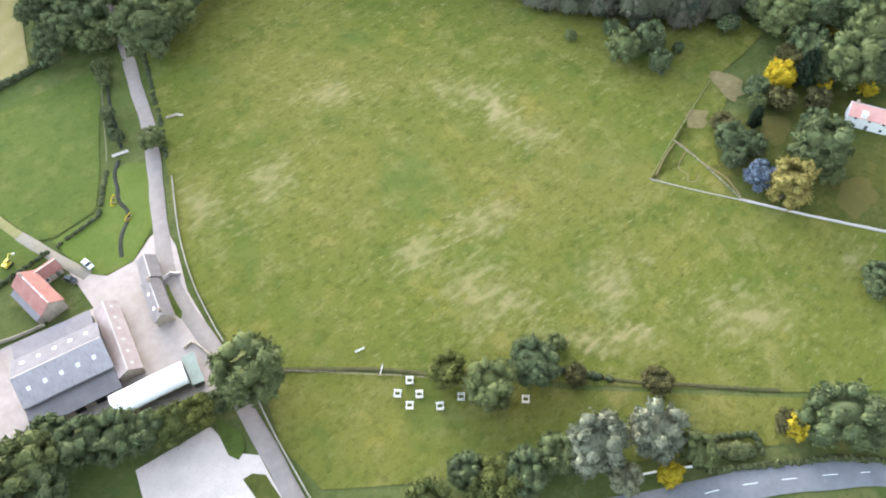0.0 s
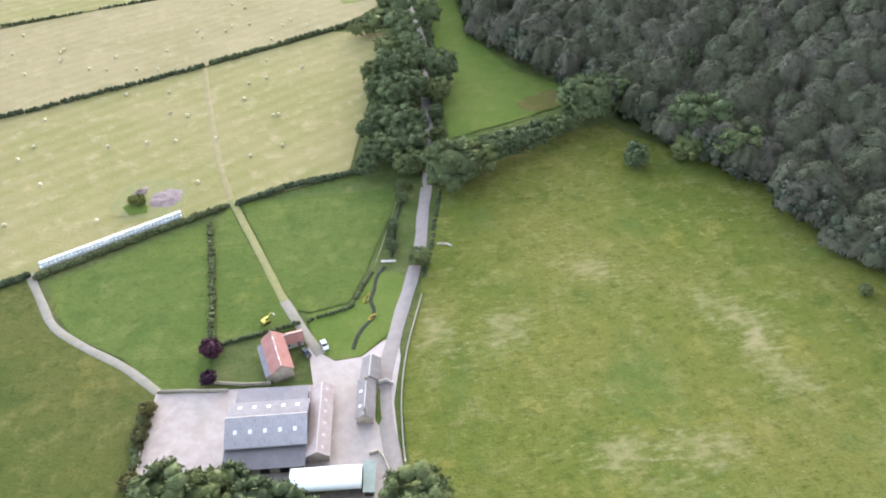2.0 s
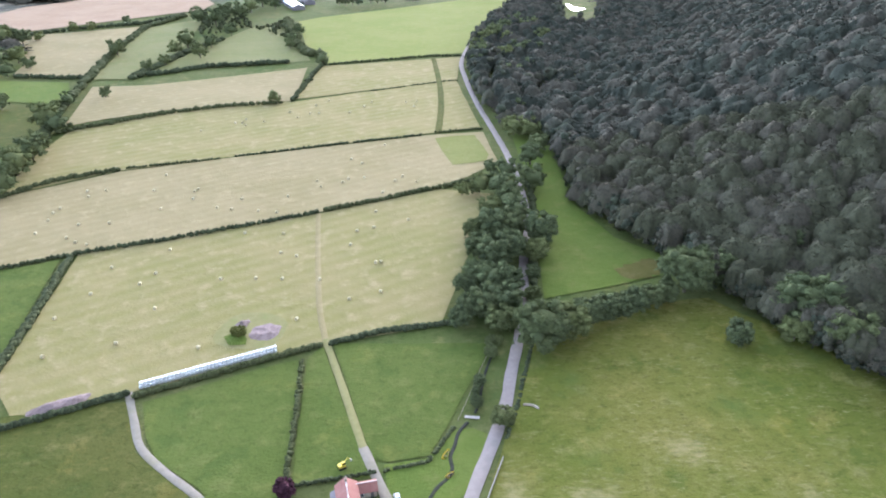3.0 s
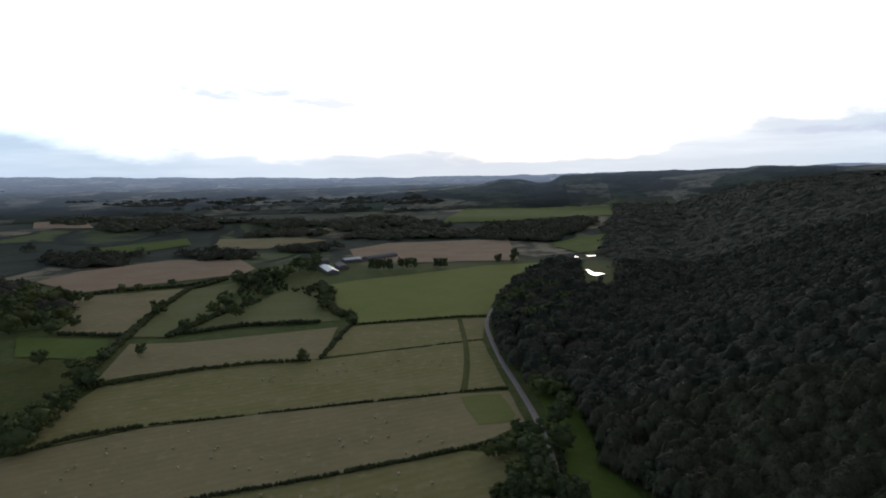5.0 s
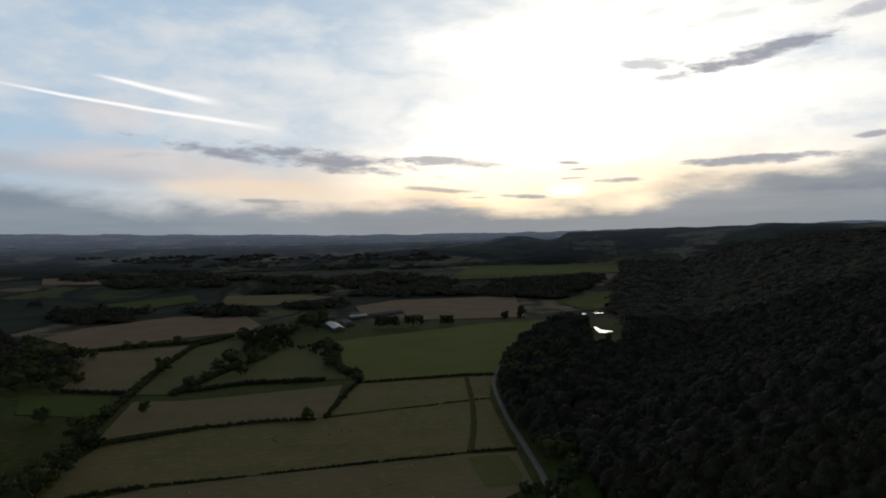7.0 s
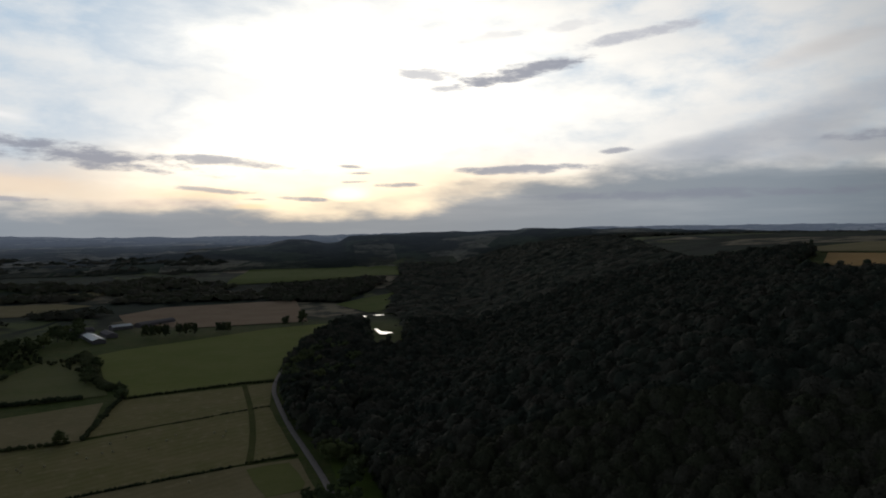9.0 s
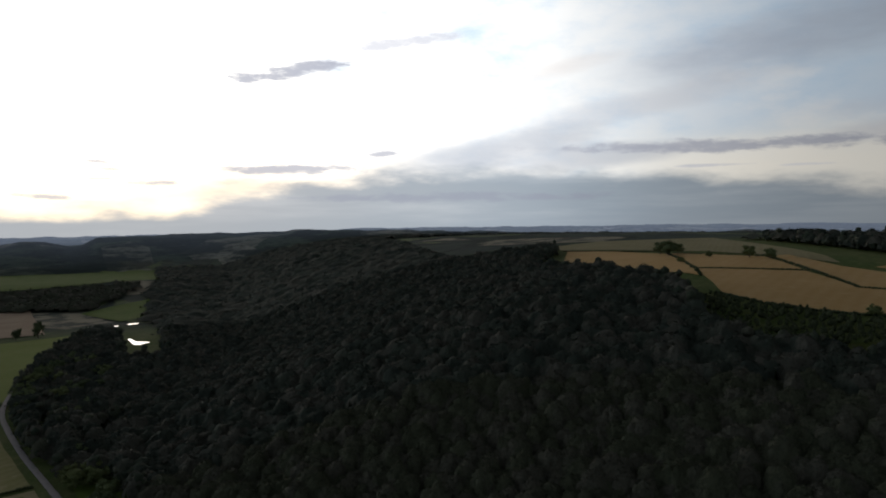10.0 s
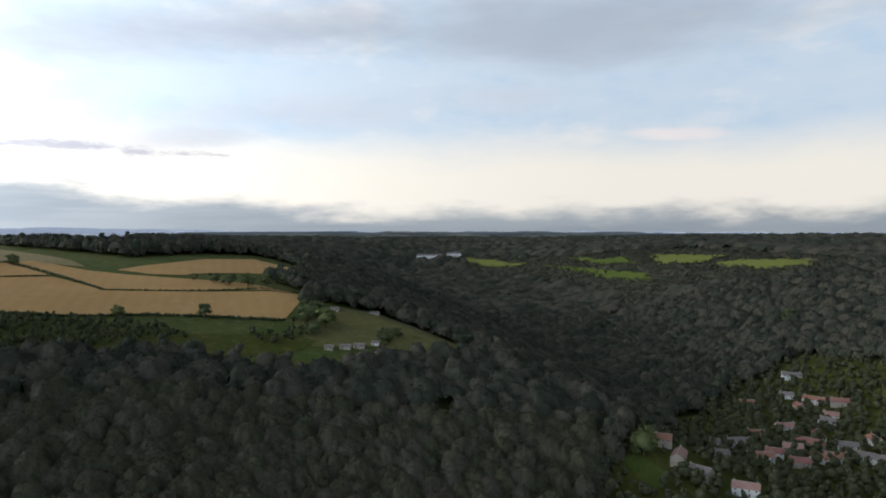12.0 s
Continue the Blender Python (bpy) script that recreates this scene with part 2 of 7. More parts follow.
def blend(nt, f, a, b, mode="MIX"):
    n = nt.nodes.new("ShaderNodeMix")
    n.data_type, n.blend_type = "RGBA", mode
    if isinstance(f, (int, float)):
        n.inputs[0].default_value = f
    else:
        nt.links.new(f, n.inputs[0])
    for i, v in ((6, a), (7, b)):
        if isinstance(v, tuple):
            n.inputs[i].default_value = (*v, 1)
        else:
            nt.links.new(v, n.inputs[i])
    return n.outputs[2]


def span(nt, v, lo, hi, to=(0.0, 1.0)):
    n = nt.nodes.new("ShaderNodeMapRange")
    n.interpolation_type = "SMOOTHSTEP"
    nt.links.new(v, n.inputs[0])
    n.inputs[1].default_value, n.inputs[2].default_value = lo, hi
    n.inputs[3].default_value, n.inputs[4].default_value = to
    return n.outputs[0]


def calc(nt, op, a, b=0.0):
    n = nt.nodes.new("ShaderNodeMath")
    n.operation = op
    for i, v in enumerate((a, b)):
        if isinstance(v, (int, float)):
            n.inputs[i].default_value = v
        else:
            nt.links.new(v, n.inputs[i])
    return n.outputs[0]


def where(nt):
    return nt.nodes.new("ShaderNodeNewGeometry").outputs["Position"]


def relief(nt, bsdf, height, strength, distance):
    b = nt.nodes.new("ShaderNodeBump")
    b.inputs["Strength"].default_value, b.inputs["Distance"].default_value = strength, distance
    nt.links.new(height, b.inputs["Height"])
    nt.links.new(b.outputs[0], bsdf.inputs["Normal"])


def turned(nt, vec, degrees, scale=(1, 1, 1)):
    n = nt.nodes.new("ShaderNodeMapping")
    nt.links.new(vec, n.inputs["Vector"])
    n.inputs["Rotation"].default_value = (0, 0, radians(degrees))
    n.inputs["Scale"].default_value = scale
    return n.outputs[0]


def grass(name, lush, dull, dry, dryness=0.3, lines=None, tuft=1.0, spots=()):
    """Pasture: lush and dull green in large patches, dry tufts, fine grain. lines: degrees and metres of tractor lines."""
    mt, nt, bs = material(name)
    p = where(nt)
    big = tex(nt, "ShaderNodeTexNoise", p, Scale=0.018, Detail=5, Roughness=0.6).outputs["Fac"]
    mid = tex(nt, "ShaderNodeTexNoise", p, Scale=0.11, Detail=6, Roughness=0.65).outputs["Fac"]
    fine = tex(nt, "ShaderNodeTexNoise", p, Scale=0.9, Detail=5, Roughness=0.7).outputs["Fac"]
    col = blend(nt, span(nt, big, 0.35, 0.65), lush, dull)
    col = blend(nt, calc(nt, "MULTIPLY", span(nt, mid, 0.5, 0.72), dryness * 1.6), col, dry)
    patch = tex(nt, "ShaderNodeTexNoise", p, Scale=0.055, Detail=7, Roughness=0.7).outputs["Fac"]
    col = blend(nt, calc(nt, "MULTIPLY", span(nt, patch, 0.46, 0.36), 0.55 * tuft), col, (lush[0] * 0.66, lush[1] * 0.80, lush[2] * 0.85))
    col = blend(nt, calc(nt, "MULTIPLY", span(nt, patch, 0.54, 0.66), 0.5 * tuft), col, (dull[0] * 1.3, dull[1] * 1.15, dull[2] * 0.9))
    dark = tuple(c * 0.55 for c in lush)
    col = blend(nt, calc(nt, "MULTIPLY", span(nt, fine, 0.52, 0.75), 0.55 * tuft), col, dark)
    tufts = tex(nt, "ShaderNodeTexNoise", p, Scale=0.28, Detail=4, Roughness=0.7).outputs["Fac"]
    col = blend(nt, calc(nt, "MULTIPLY", span(nt, tufts, 0.5, 0.68), 0.5 * tuft), col, tuple(c * 0.62 for c in lush))
    streak = tex(nt, "ShaderNodeTexNoise", turned(nt, p, 25, (0.4, 1.0, 1)), Scale=0.5, Detail=4).outputs["Fac"]
    col = blend(nt, calc(nt, "MULTIPLY", span(nt, streak, 0.58, 0.75), 0.22 * tuft), col, dry)
    if spots:
        bent = tex(nt, "ShaderNodeTexNoise", turned(nt, p, -35, (0.45, 1.3, 1)), Scale=0.55, Detail=6, Roughness=0.75).outputs["Fac"]
        thick = tex(nt, "ShaderNodeTexNoise", p, Scale=0.03, Detail=4, Roughness=0.6).outputs["Fac"]
        col = blend(nt, calc(nt, "MULTIPLY", span(nt, bent, 0.55, 0.66), span(nt, thick, 0.35, 0.6, (0.25, 0.75))), col, tuple(c * 0.55 for c in lush))
        col = blend(nt, calc(nt, "MULTIPLY", span(nt, bent, 0.42, 0.34), span(nt, thick, 0.4, 0.65, (0.1, 0.55))), col, dry)
        col = blend(nt, calc(nt, "MULTIPLY", span(nt, thick, 0.45, 0.30), 0.5), col, (lush[0] * 0.8, lush[1] * 0.98, lush[2] * 1.3))
    for x, y, rx, ry, turn in spots:
        # a dry, pale patch of its own shape
        mp = nt.nodes.new("ShaderNodeMapping")
        mp.vector_type = "TEXTURE"
        nt.links.new(p, mp.inputs["Vector"])
        mp.inputs["Location"].default_value = (x, y, 0)
        mp.inputs["Rotation"].default_value = (0, 0, radians(turn))
        mp.inputs["Scale"].default_value = (rx, ry, 1000)
        ln = nt.nodes.new("ShaderNodeVectorMath")
        ln.operation = "LENGTH"
        nt.links.new(mp.outputs[0], ln.inputs[0])
        ragged = calc(nt, "ADD", ln.outputs["Value"], calc(nt, "MULTIPLY", calc(nt, "SUBTRACT", mid, 0.5), 5.0))
        ragged = calc(nt, "ADD", ragged, calc(nt, "MULTIPLY", calc(nt, "SUBTRACT", streak, 0.5), 4.0))
        col = blend(nt, calc(nt, "MULTIPLY", span(nt, ragged, 1.5, -0.6), 0.58), col, dry)
    if lines:
        wv = tex(nt, "ShaderNodeTexWave", turned(nt, p, lines[0]), Scale=0.314 / lines[1] * 1.0, Distortion=1.2, Detail=3)
        wv.inputs["Detail Scale"].default_value = 0.4
        col = blend(nt, calc(nt, "MULTIPLY", wv.outputs["Fac"], 0.22), col, dry)
    nt.links.new(col, bs.inputs["Base Color"])
    bs.inputs["Roughness"].default_value = 0.95
    bs.inputs["Specular IOR Level"].default_value = 0.03
    relief(nt, bs, calc(nt, "ADD", fine, calc(nt, "MULTIPLY", mid, 2.0)), 0.7, 0.5)
    return mt


def leaves(name, light, dark, warm=None, grain=1.4, tone="", gaps=0.8):
    """Foliage: each clump has its own tone, with the shade of fine gaps painted in, and bumps."""
    mt, nt, bs = material(name)
    p = where(nt)
    isl = nt.nodes.new("ShaderNodeNewGeometry").outputs["Random Per Island"]
    if tone:
        at = nt.nodes.new("ShaderNodeAttribute")
        at.attribute_name = tone
        isl = at.outputs["Fac"]
    rnd = nt.nodes.new("ShaderNodeObjectInfo").outputs["Random"]
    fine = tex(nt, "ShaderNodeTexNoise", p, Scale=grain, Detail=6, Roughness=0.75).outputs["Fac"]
    mid = tex(nt, "ShaderNodeTexNoise", p, Scale=0.035, Detail=3).outputs["Fac"]
    col = blend(nt, isl, dark, light)
    col = blend(nt, calc(nt, "MULTIPLY", span(nt, rnd, 0.35, 1.0), 0.4), col, (light[0] * 1.5, light[1] * 1.3, light[2] * 0.9))
    if warm:
        col = blend(nt, calc(nt, "MULTIPLY", span(nt, calc(nt, "ADD", isl, mid), 0.85, 1.35), 0.7), col, warm)
    # shade between the leaves, painted as darker flecks
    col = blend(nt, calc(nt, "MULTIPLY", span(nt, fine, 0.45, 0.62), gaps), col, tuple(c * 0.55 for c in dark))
    nt.links.new(col, bs.inputs["Base Color"])
    bs.inputs["Roughness"].default_value = 0.9
    bs.inputs["Specular IOR Level"].default_value = 0.03
    relief(nt, bs, fine, 0.8, 0.5)
    return mt


def rough(name, a, b, scale=1.0, gloss=0.85, metal=0.0, bump=0.4, depth=0.02, stain=None):
    """A plain weathered surface in two tones with grain, and stains if given."""
    mt, nt, bs = material(name)
    p = where(nt)
    n1 = tex(nt, "ShaderNodeTexNoise", p, Scale=0.35 * scale, Detail=6, Roughness=0.65).outputs["Fac"]
    n2 = tex(nt, "ShaderNodeTexNoise", p, Scale=5.0 * scale, Detail=5, Roughness=0.7).outputs["Fac"]
    col = blend(nt, span(nt, n1, 0.3, 0.7), a, b)
    col = blend(nt, calc(nt, "MULTIPLY", span(nt, n2, 0.45, 0.75), 0.4), col, tuple(c * 0.6 for c in a))
    if stain:
        n3 = tex(nt, "ShaderNodeTexNoise", p, Scale=0.12 * scale, Detail=7, Roughness=0.7).outputs["Fac"]
        col = blend(nt, calc(nt, "MULTIPLY", span(nt, n3, 0.5, 0.68), 0.7), col, stain)
    nt.links.new(col, bs.inputs["Base Color"])
    bs.inputs["Roughness"].default_value, bs.inputs["Metallic"].default_value = gloss, metal
    bs.inputs["Specular IOR Level"].default_value = 0.1 if gloss > 0.8 else 0.5
    relief(nt, bs, n2, bump, depth)
    return mt


def far_farmland(mt):
    """Beyond the near fields the ground shows a patchwork of small fields, woods and hedges."""
    nt = mt.node_tree
    bs = nt.nodes["Principled BSDF"]
    p = where(nt)
    old = bs.inputs["Base Color"].links[0].from_socket
    dist = nt.nodes.new("ShaderNodeVectorMath")
    dist.operation = "LENGTH"
    nt.links.new(p, dist.inputs[0])
    warp = tex(nt, "ShaderNodeTexNoise", p, Scale=0.006, Detail=2)
    add = nt.nodes.new("ShaderNodeVectorMath")
    add.operation = "MULTIPLY_ADD"
    nt.links.new(warp.outputs["Color"], add.inputs[0])
    add.inputs[1].default_value = (120, 120, 0)
    nt.links.new(turned(nt, p, 20, (1, 0.55, 0)), add.inputs[2])
    cells = tex(nt, "ShaderNodeTexVoronoi", add.outputs[0], Scale=0.0062)
    edge = tex(nt, "ShaderNodeTexVoronoi", add.outputs[0], Scale=0.0062)
    edge.feature = "DISTANCE_TO_EDGE"
    tone = nt.nodes.new("ShaderNodeValToRGB")
    nt.links.new(cells.outputs["Color"], tone.inputs[0])
    tone.color_ramp.interpolation = "CONSTANT"
    e = tone.color_ramp.elements
    e[0].color, e[1].color, e[1].position = (0.05, 0.062, 0.045, 1), (0.09, 0.11, 0.05, 1), 0.32
    for at, c in ((0.5, (0.24, 0.20, 0.14, 1)), (0.6, (0.06, 0.075, 0.05, 1)), (0.75, (0.12, 0.14, 0.06, 1)), (0.9, (0.32, 0.27, 0.20, 1))):
        k = e.new(at)
        k.color = c
    woods = tex(nt, "ShaderNodeTexNoise", p, Scale=0.012, Detail=6, Roughness=0.7).outputs["Fac"]
    col = blend(nt, span(nt, edge.outputs["Distance"], 0.10, 0.03), tone.outputs[0], (0.03, 0.037, 0.027))
    col = blend(nt, calc(nt, "MULTIPLY", span(nt, woods, 0.46, 0.56), 0.85), col, (0.04, 0.047, 0.04))
    col = blend(nt, span(nt, dist.outputs["Value"], 1150.0, 1350.0), old, col)
    nt.links.new(col, bs.inputs["Base Color"])


GRASS_GROUND = grass("rough_grass", (0.075, 0.100, 0.028), (0.100, 0.110, 0.040), (0.18, 0.165, 0.08), 0.35)
far_farmland(GRASS_GROUND)
DRY = [(82, 165, 10, 6, -40), (120, 134, 13, 7, -60), (121, 113, 13, 6, -80), (46, 143, 11, 7, 50), (26, 148, 5, 10, -20), (88, 92, 10, 6, 0), (70, 72, 10, 12, 0), (98, 53, 11, 7, 30), (85, 43, 15, 4, -42), (120, 23, 12, 7, -40), (158, 16, 5, 3, 0), (66, 94, 9, 6, 20)]
GRASS_PASTURE = grass("pasture_grass", (0.101, 0.117, 0.023), (0.136, 0.132, 0.033), (0.29, 0.24, 0.125), 0.20, spots=DRY)
GRASS_LUSH = grass("lush_grass", (0.072, 0.100, 0.023), (0.090, 0.114, 0.029), (0.16, 0.16, 0.06), 0.25, tuft=0.8)
GRASS_MEADOW = grass("meadow_grass", (0.092, 0.128, 0.026), (0.110, 0.140, 0.034), (0.16, 0.15, 0.06), 0.25, tuft=0.4)
GRASS_OLIVE = grass("olive_grass", (0.066, 0.080, 0.019), (0.086, 0.088, 0.025), (0.165, 0.15, 0.058), 0.35)
HAY = grass("mown_hay", (0.190, 0.174, 0.066), (0.230, 0.194, 0.088), (0.30, 0.25, 0.14), 0.5, (60, 9), 0.12)
HAY_PALE = grass("pale_stubble", (0.222, 0.183, 0.092), (0.254, 0.207, 0.112), (0.30, 0.25, 0.145), 0.5, (60, 8), 0.1)
GRASS_DRY = grass("dry_bank_grass", (0.125, 0.122, 0.045), (0.150, 0.135, 0.056), (0.21, 0.18, 0.09), 0.4, tuft=0.6)
GRASS_PALE = grass("pale_green_grass", (0.150, 0.160, 0.062), (0.172, 0.170, 0.074), (0.21, 0.19, 0.10), 0.3, tuft=0.3)
WHEAT = grass("ripe_wheat", (0.42, 0.25, 0.10), (0.46, 0.28, 0.12), (0.50, 0.33, 0.16), 0.4, (75, 12), 0.06)
PLOUGH = grass("pinkish_stubble", (0.27, 0.185, 0.125), (0.31, 0.22, 0.15), (0.35, 0.255, 0.175), 0.4, (60, 8), 0.1)
SILAGE = grass("silage_green", (0.150, 0.180, 0.040), (0.175, 0.192, 0.052), (0.22, 0.22, 0.08), 0.3, (80, 10), 0.1)
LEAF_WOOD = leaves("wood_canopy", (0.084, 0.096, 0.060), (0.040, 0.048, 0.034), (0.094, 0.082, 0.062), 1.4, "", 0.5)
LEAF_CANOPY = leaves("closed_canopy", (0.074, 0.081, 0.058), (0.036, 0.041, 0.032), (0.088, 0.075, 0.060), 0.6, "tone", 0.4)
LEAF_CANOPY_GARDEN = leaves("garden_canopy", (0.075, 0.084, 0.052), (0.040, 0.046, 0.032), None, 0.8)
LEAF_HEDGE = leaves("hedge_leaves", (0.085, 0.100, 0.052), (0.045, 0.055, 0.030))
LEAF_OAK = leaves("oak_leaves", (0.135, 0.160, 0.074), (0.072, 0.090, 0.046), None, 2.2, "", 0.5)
GRAVEL = rough("pale_gravel", (0.36, 0.30, 0.275), (0.43, 0.36, 0.335), 1.0, 0.95, bump=0.5, depth=0.03, stain=(0.34, 0.28, 0.24))
LANE = rough("worn_lane", (0.24, 0.20, 0.185), (0.285, 0.243, 0.225), 1.0, 0.95, stain=(0.22, 0.20, 0.18))
ASPHALT = rough("asphalt", (0.165, 0.165, 0.18), (0.20, 0.20, 0.215), 1.0, 0.95, stain=(0.14, 0.14, 0.15))
WORN = rough("worn_grass", (0.18, 0.17, 0.07), (0.22, 0.20, 0.09), 1.0, 0.95, stain=(0.16, 0.18, 0.06))
DIRT = rough("worn_track", (0.21, 0.185, 0.15), (0.26, 0.228, 0.19), 1.0, 0.95, stain=(0.21, 0.19, 0.13))

# ---------------------------------------------------------------- building blocks
def mesh_object(name, verts, faces, mat, parent=None, flat=False):
    me = bpy.data.meshes.new(name)
    me.from_pydata(verts, [], faces)
    me.update()
    if not flat:
        me.shade_smooth()
    ob = new(name, me)
    if mat is not None:
        me.materials.append(mat)
    if parent is not None:
        ob.parent = parent
    return ob


def blob(pts, rag=1.0):
    """A rounded, ragged outline through plan points."""
    c = curve_line([pts[-1]] + list(pts) + [pts[0], pts[1]], 1.2)
    n = len(c)
    k = n // (len(pts) + 2)
    c = c[k:n - k]
    return [(float(x + rag * noise.fractal(Vector((x * 0.3, y * 0.3, 3)), 0.9, 2.0, 3)), float(y + rag * noise.fractal(Vector((x * 0.3, y * 0.3, 9)), 0.9, 2.0, 3))) for x, y in c[::2]]


def array_mesh(name, verts, tris, mat, parent=None, flat=False):
    """A mesh from numpy arrays of vertices and triangles."""
    me = bpy.data.meshes.new(name)
    n = len(tris)
    me.vertices.add(len(verts))
    me.vertices.foreach_set("co", np.asarray(verts, np.float32).ravel())
    me.loops.add(3 * n)
    me.loops.foreach_set("vertex_index", np.asarray(tris, np.int32).ravel())
    me.polygons.add(n)
    me.polygons.foreach_set("loop_start", np.arange(0, 3 * n, 3, dtype=np.int32))
    me.update(calc_edges=True)
    me.validate()
    if not flat:
        me.shade_smooth()
    me.materials.append(mat)
    ob = new(name, me)
    if parent is not None:
        ob.parent = parent
    return ob


def part(name, bm, mat, parent, label="", flat=True):
    me = bpy.data.meshes.new(name)
    bm.to_mesh(me)
    bm.free()
    if not flat:
        me.shade_smooth()
    me.materials.append(mat)
    ob = new(name, me)
    ob.parent = parent
    return tagged(ob, label) if label else ob


def structure(ob, label="", category=""):
    return tagged(ob, label, category, kind="structure")


def lift(x, y):
    return 0.05 + 0.0009 * np.hypot(x, y)


def curve_line(pts, step):
    """A smooth line through plan points, sampled about every step metres."""
    p = [np.array(q, float) for q in pts]
    p = [2 * p[0] - p[1]] + p + [2 * p[-1] - p[-2]]
    out = []
    for i in range(1, len(p) - 2):
        n = max(1, int(np.linalg.norm(p[i + 1] - p[i]) / step))
        for k in range(n):
            t = k / n
            out.append(0.5 * (2 * p[i] + (p[i + 1] - p[i - 1]) * t + (2 * p[i - 1] - 5 * p[i] + 4 * p[i + 1] - p[i + 2]) * t * t
                              + (3 * p[i] - p[i - 1] - 3 * p[i + 1] + p[i + 2]) * t ** 3))
    out.append(p[-2])
    return np.array(out)


def ribbon(name, pts, width, mat, up=0.0, step=4.0):
    """A road or track that follows the ground, with a rounded crown and soft verges."""
    c = curve_line(pts, step)
    d = np.gradient(c, axis=0)
    d /= np.linalg.norm(d, axis=1)[:, None] + 1e-9
    side = np.stack([-d[:, 1], d[:, 0]], 1)
    verts, faces = [], []
    offs = [(-0.5, -0.04), (-0.46, 0.02), (0, 0.06), (0.46, 0.02), (0.5, -0.04)]
    for i in range(len(c)):
        w = width * (1 + 0.05 * math.sin(i * 1.7))
        for o, dz in offs:
            x, y = c[i] + side[i] * o * w
            verts.append((x, y, float(ground_z(x, y) + lift(x, y)) + up + dz))
    for i in range(len(c) - 1):
        for k in range(4):
            a = i * 5 + k
            faces.append((a, a + 5, a + 6, a + 1))
    return mesh_object(name, verts, faces, mat)


def draped(name, pts, mat, up=0.0, wobble=1.0, cell=None):
    """A field or yard: a plan polygon with slightly uneven edges, laid on the ground."""
    n = len(pts)
    ring = []
    for i in range(n):
        a, b = np.array(pts[i], float), np.array(pts[(i + 1) % n], float)
        k = max(1, int(np.linalg.norm(b - a) / (8 + 0.02 * np.hypot(*a))))
        for j in range(k):
            q = a + (b - a) * j / k
            if j:
                q = q + wobble * np.array([noise.noise((q[0] * 0.11, q[1] * 0.11, 3)), noise.noise((q[0] * 0.11, q[1] * 0.11, 9))])
            ring.append(q)
    bm = bmesh.new()
    f = bm.faces.new([bm.verts.new((q[0], q[1], 0)) for q in ring])
    bmesh.ops.triangulate(bm, faces=[f])
    r = np.hypot(*np.mean(ring, 0))
    g = cell or max(12.0, r * 0.03)
    lo, hi = np.min(ring, 0), np.max(ring, 0)
    zs = ground_z(np.array([q[0] for q in ring]), np.array([q[1] for q in ring]))
    if np.ptp(zs) > 0.3:
        for ax in (0, 1):
            s = math.ceil(lo[ax] / g) * g
            while s < hi[ax]:
                co, no = [0, 0, 0], [0, 0, 0]
                co[ax], no[ax] = s, 1
                bmesh.ops.bisect_plane(bm, geom=bm.verts[:] + bm.edges[:] + bm.faces[:], plane_co=co, plane_no=no)
                s += g
    for v in bm.verts:
        v.co.z = float(ground_z(v.co.x, v.co.y) + lift(v.co.x, v.co.y)) + up
    for f in bm.faces:
        if f.normal.z < 0:
            f.normal_flip()
    me = bpy.data.meshes.new(name)
    bm.to_mesh(me)
    bm.free()
    me.materials.append(mat)
    me.shade_smooth()
    return new(name, me)


# ---------------------------------------------------------------- the ground
FAR = 2400.0     # beyond this the land is hazy distance


def polar_sheet(name, az, rr, mat, closed=False, rise=None):
    """A sheet of land laid out in rings round the place."""
    A, R = np.meshgrid(np.radians(az), rr)
    X, Y = R * np.sin(A), R * np.cos(A)
    Z = ground_z(X, Y)
    if rise is not None:
        Z = Z + rise(X, Y, R)
    V = np.stack([X, Y, Z], -1).reshape(-1, 3)
    n = len(az)
    i, j = np.meshgrid(np.arange(len(rr) - 1), np.arange(n if closed else n - 1), indexing="ij")
    a, b, c, d = i * n + j, i * n + (j + 1) % n, (i + 1) * n + (j + 1) % n, (i + 1) * n + j
    T = np.concatenate([np.stack([a, c, b], -1).reshape(-1, 3), np.stack([a, d, c], -1).reshape(-1, 3)])
    return array_mesh(name, V, T, mat)


ground = polar_sheet("ground", np.concatenate([np.arange(-50, 140, 0.8), np.arange(140, 310, 5.0)]), np.concatenate([[0.0, 1.0, 3.0], np.geomspace(6, FAR, 300), [2700, 3300, 4000, 4880]]), GRASS_GROUND, True)
structure(ground, "rough green grassland of a wide farming vale and its hills", "ground")


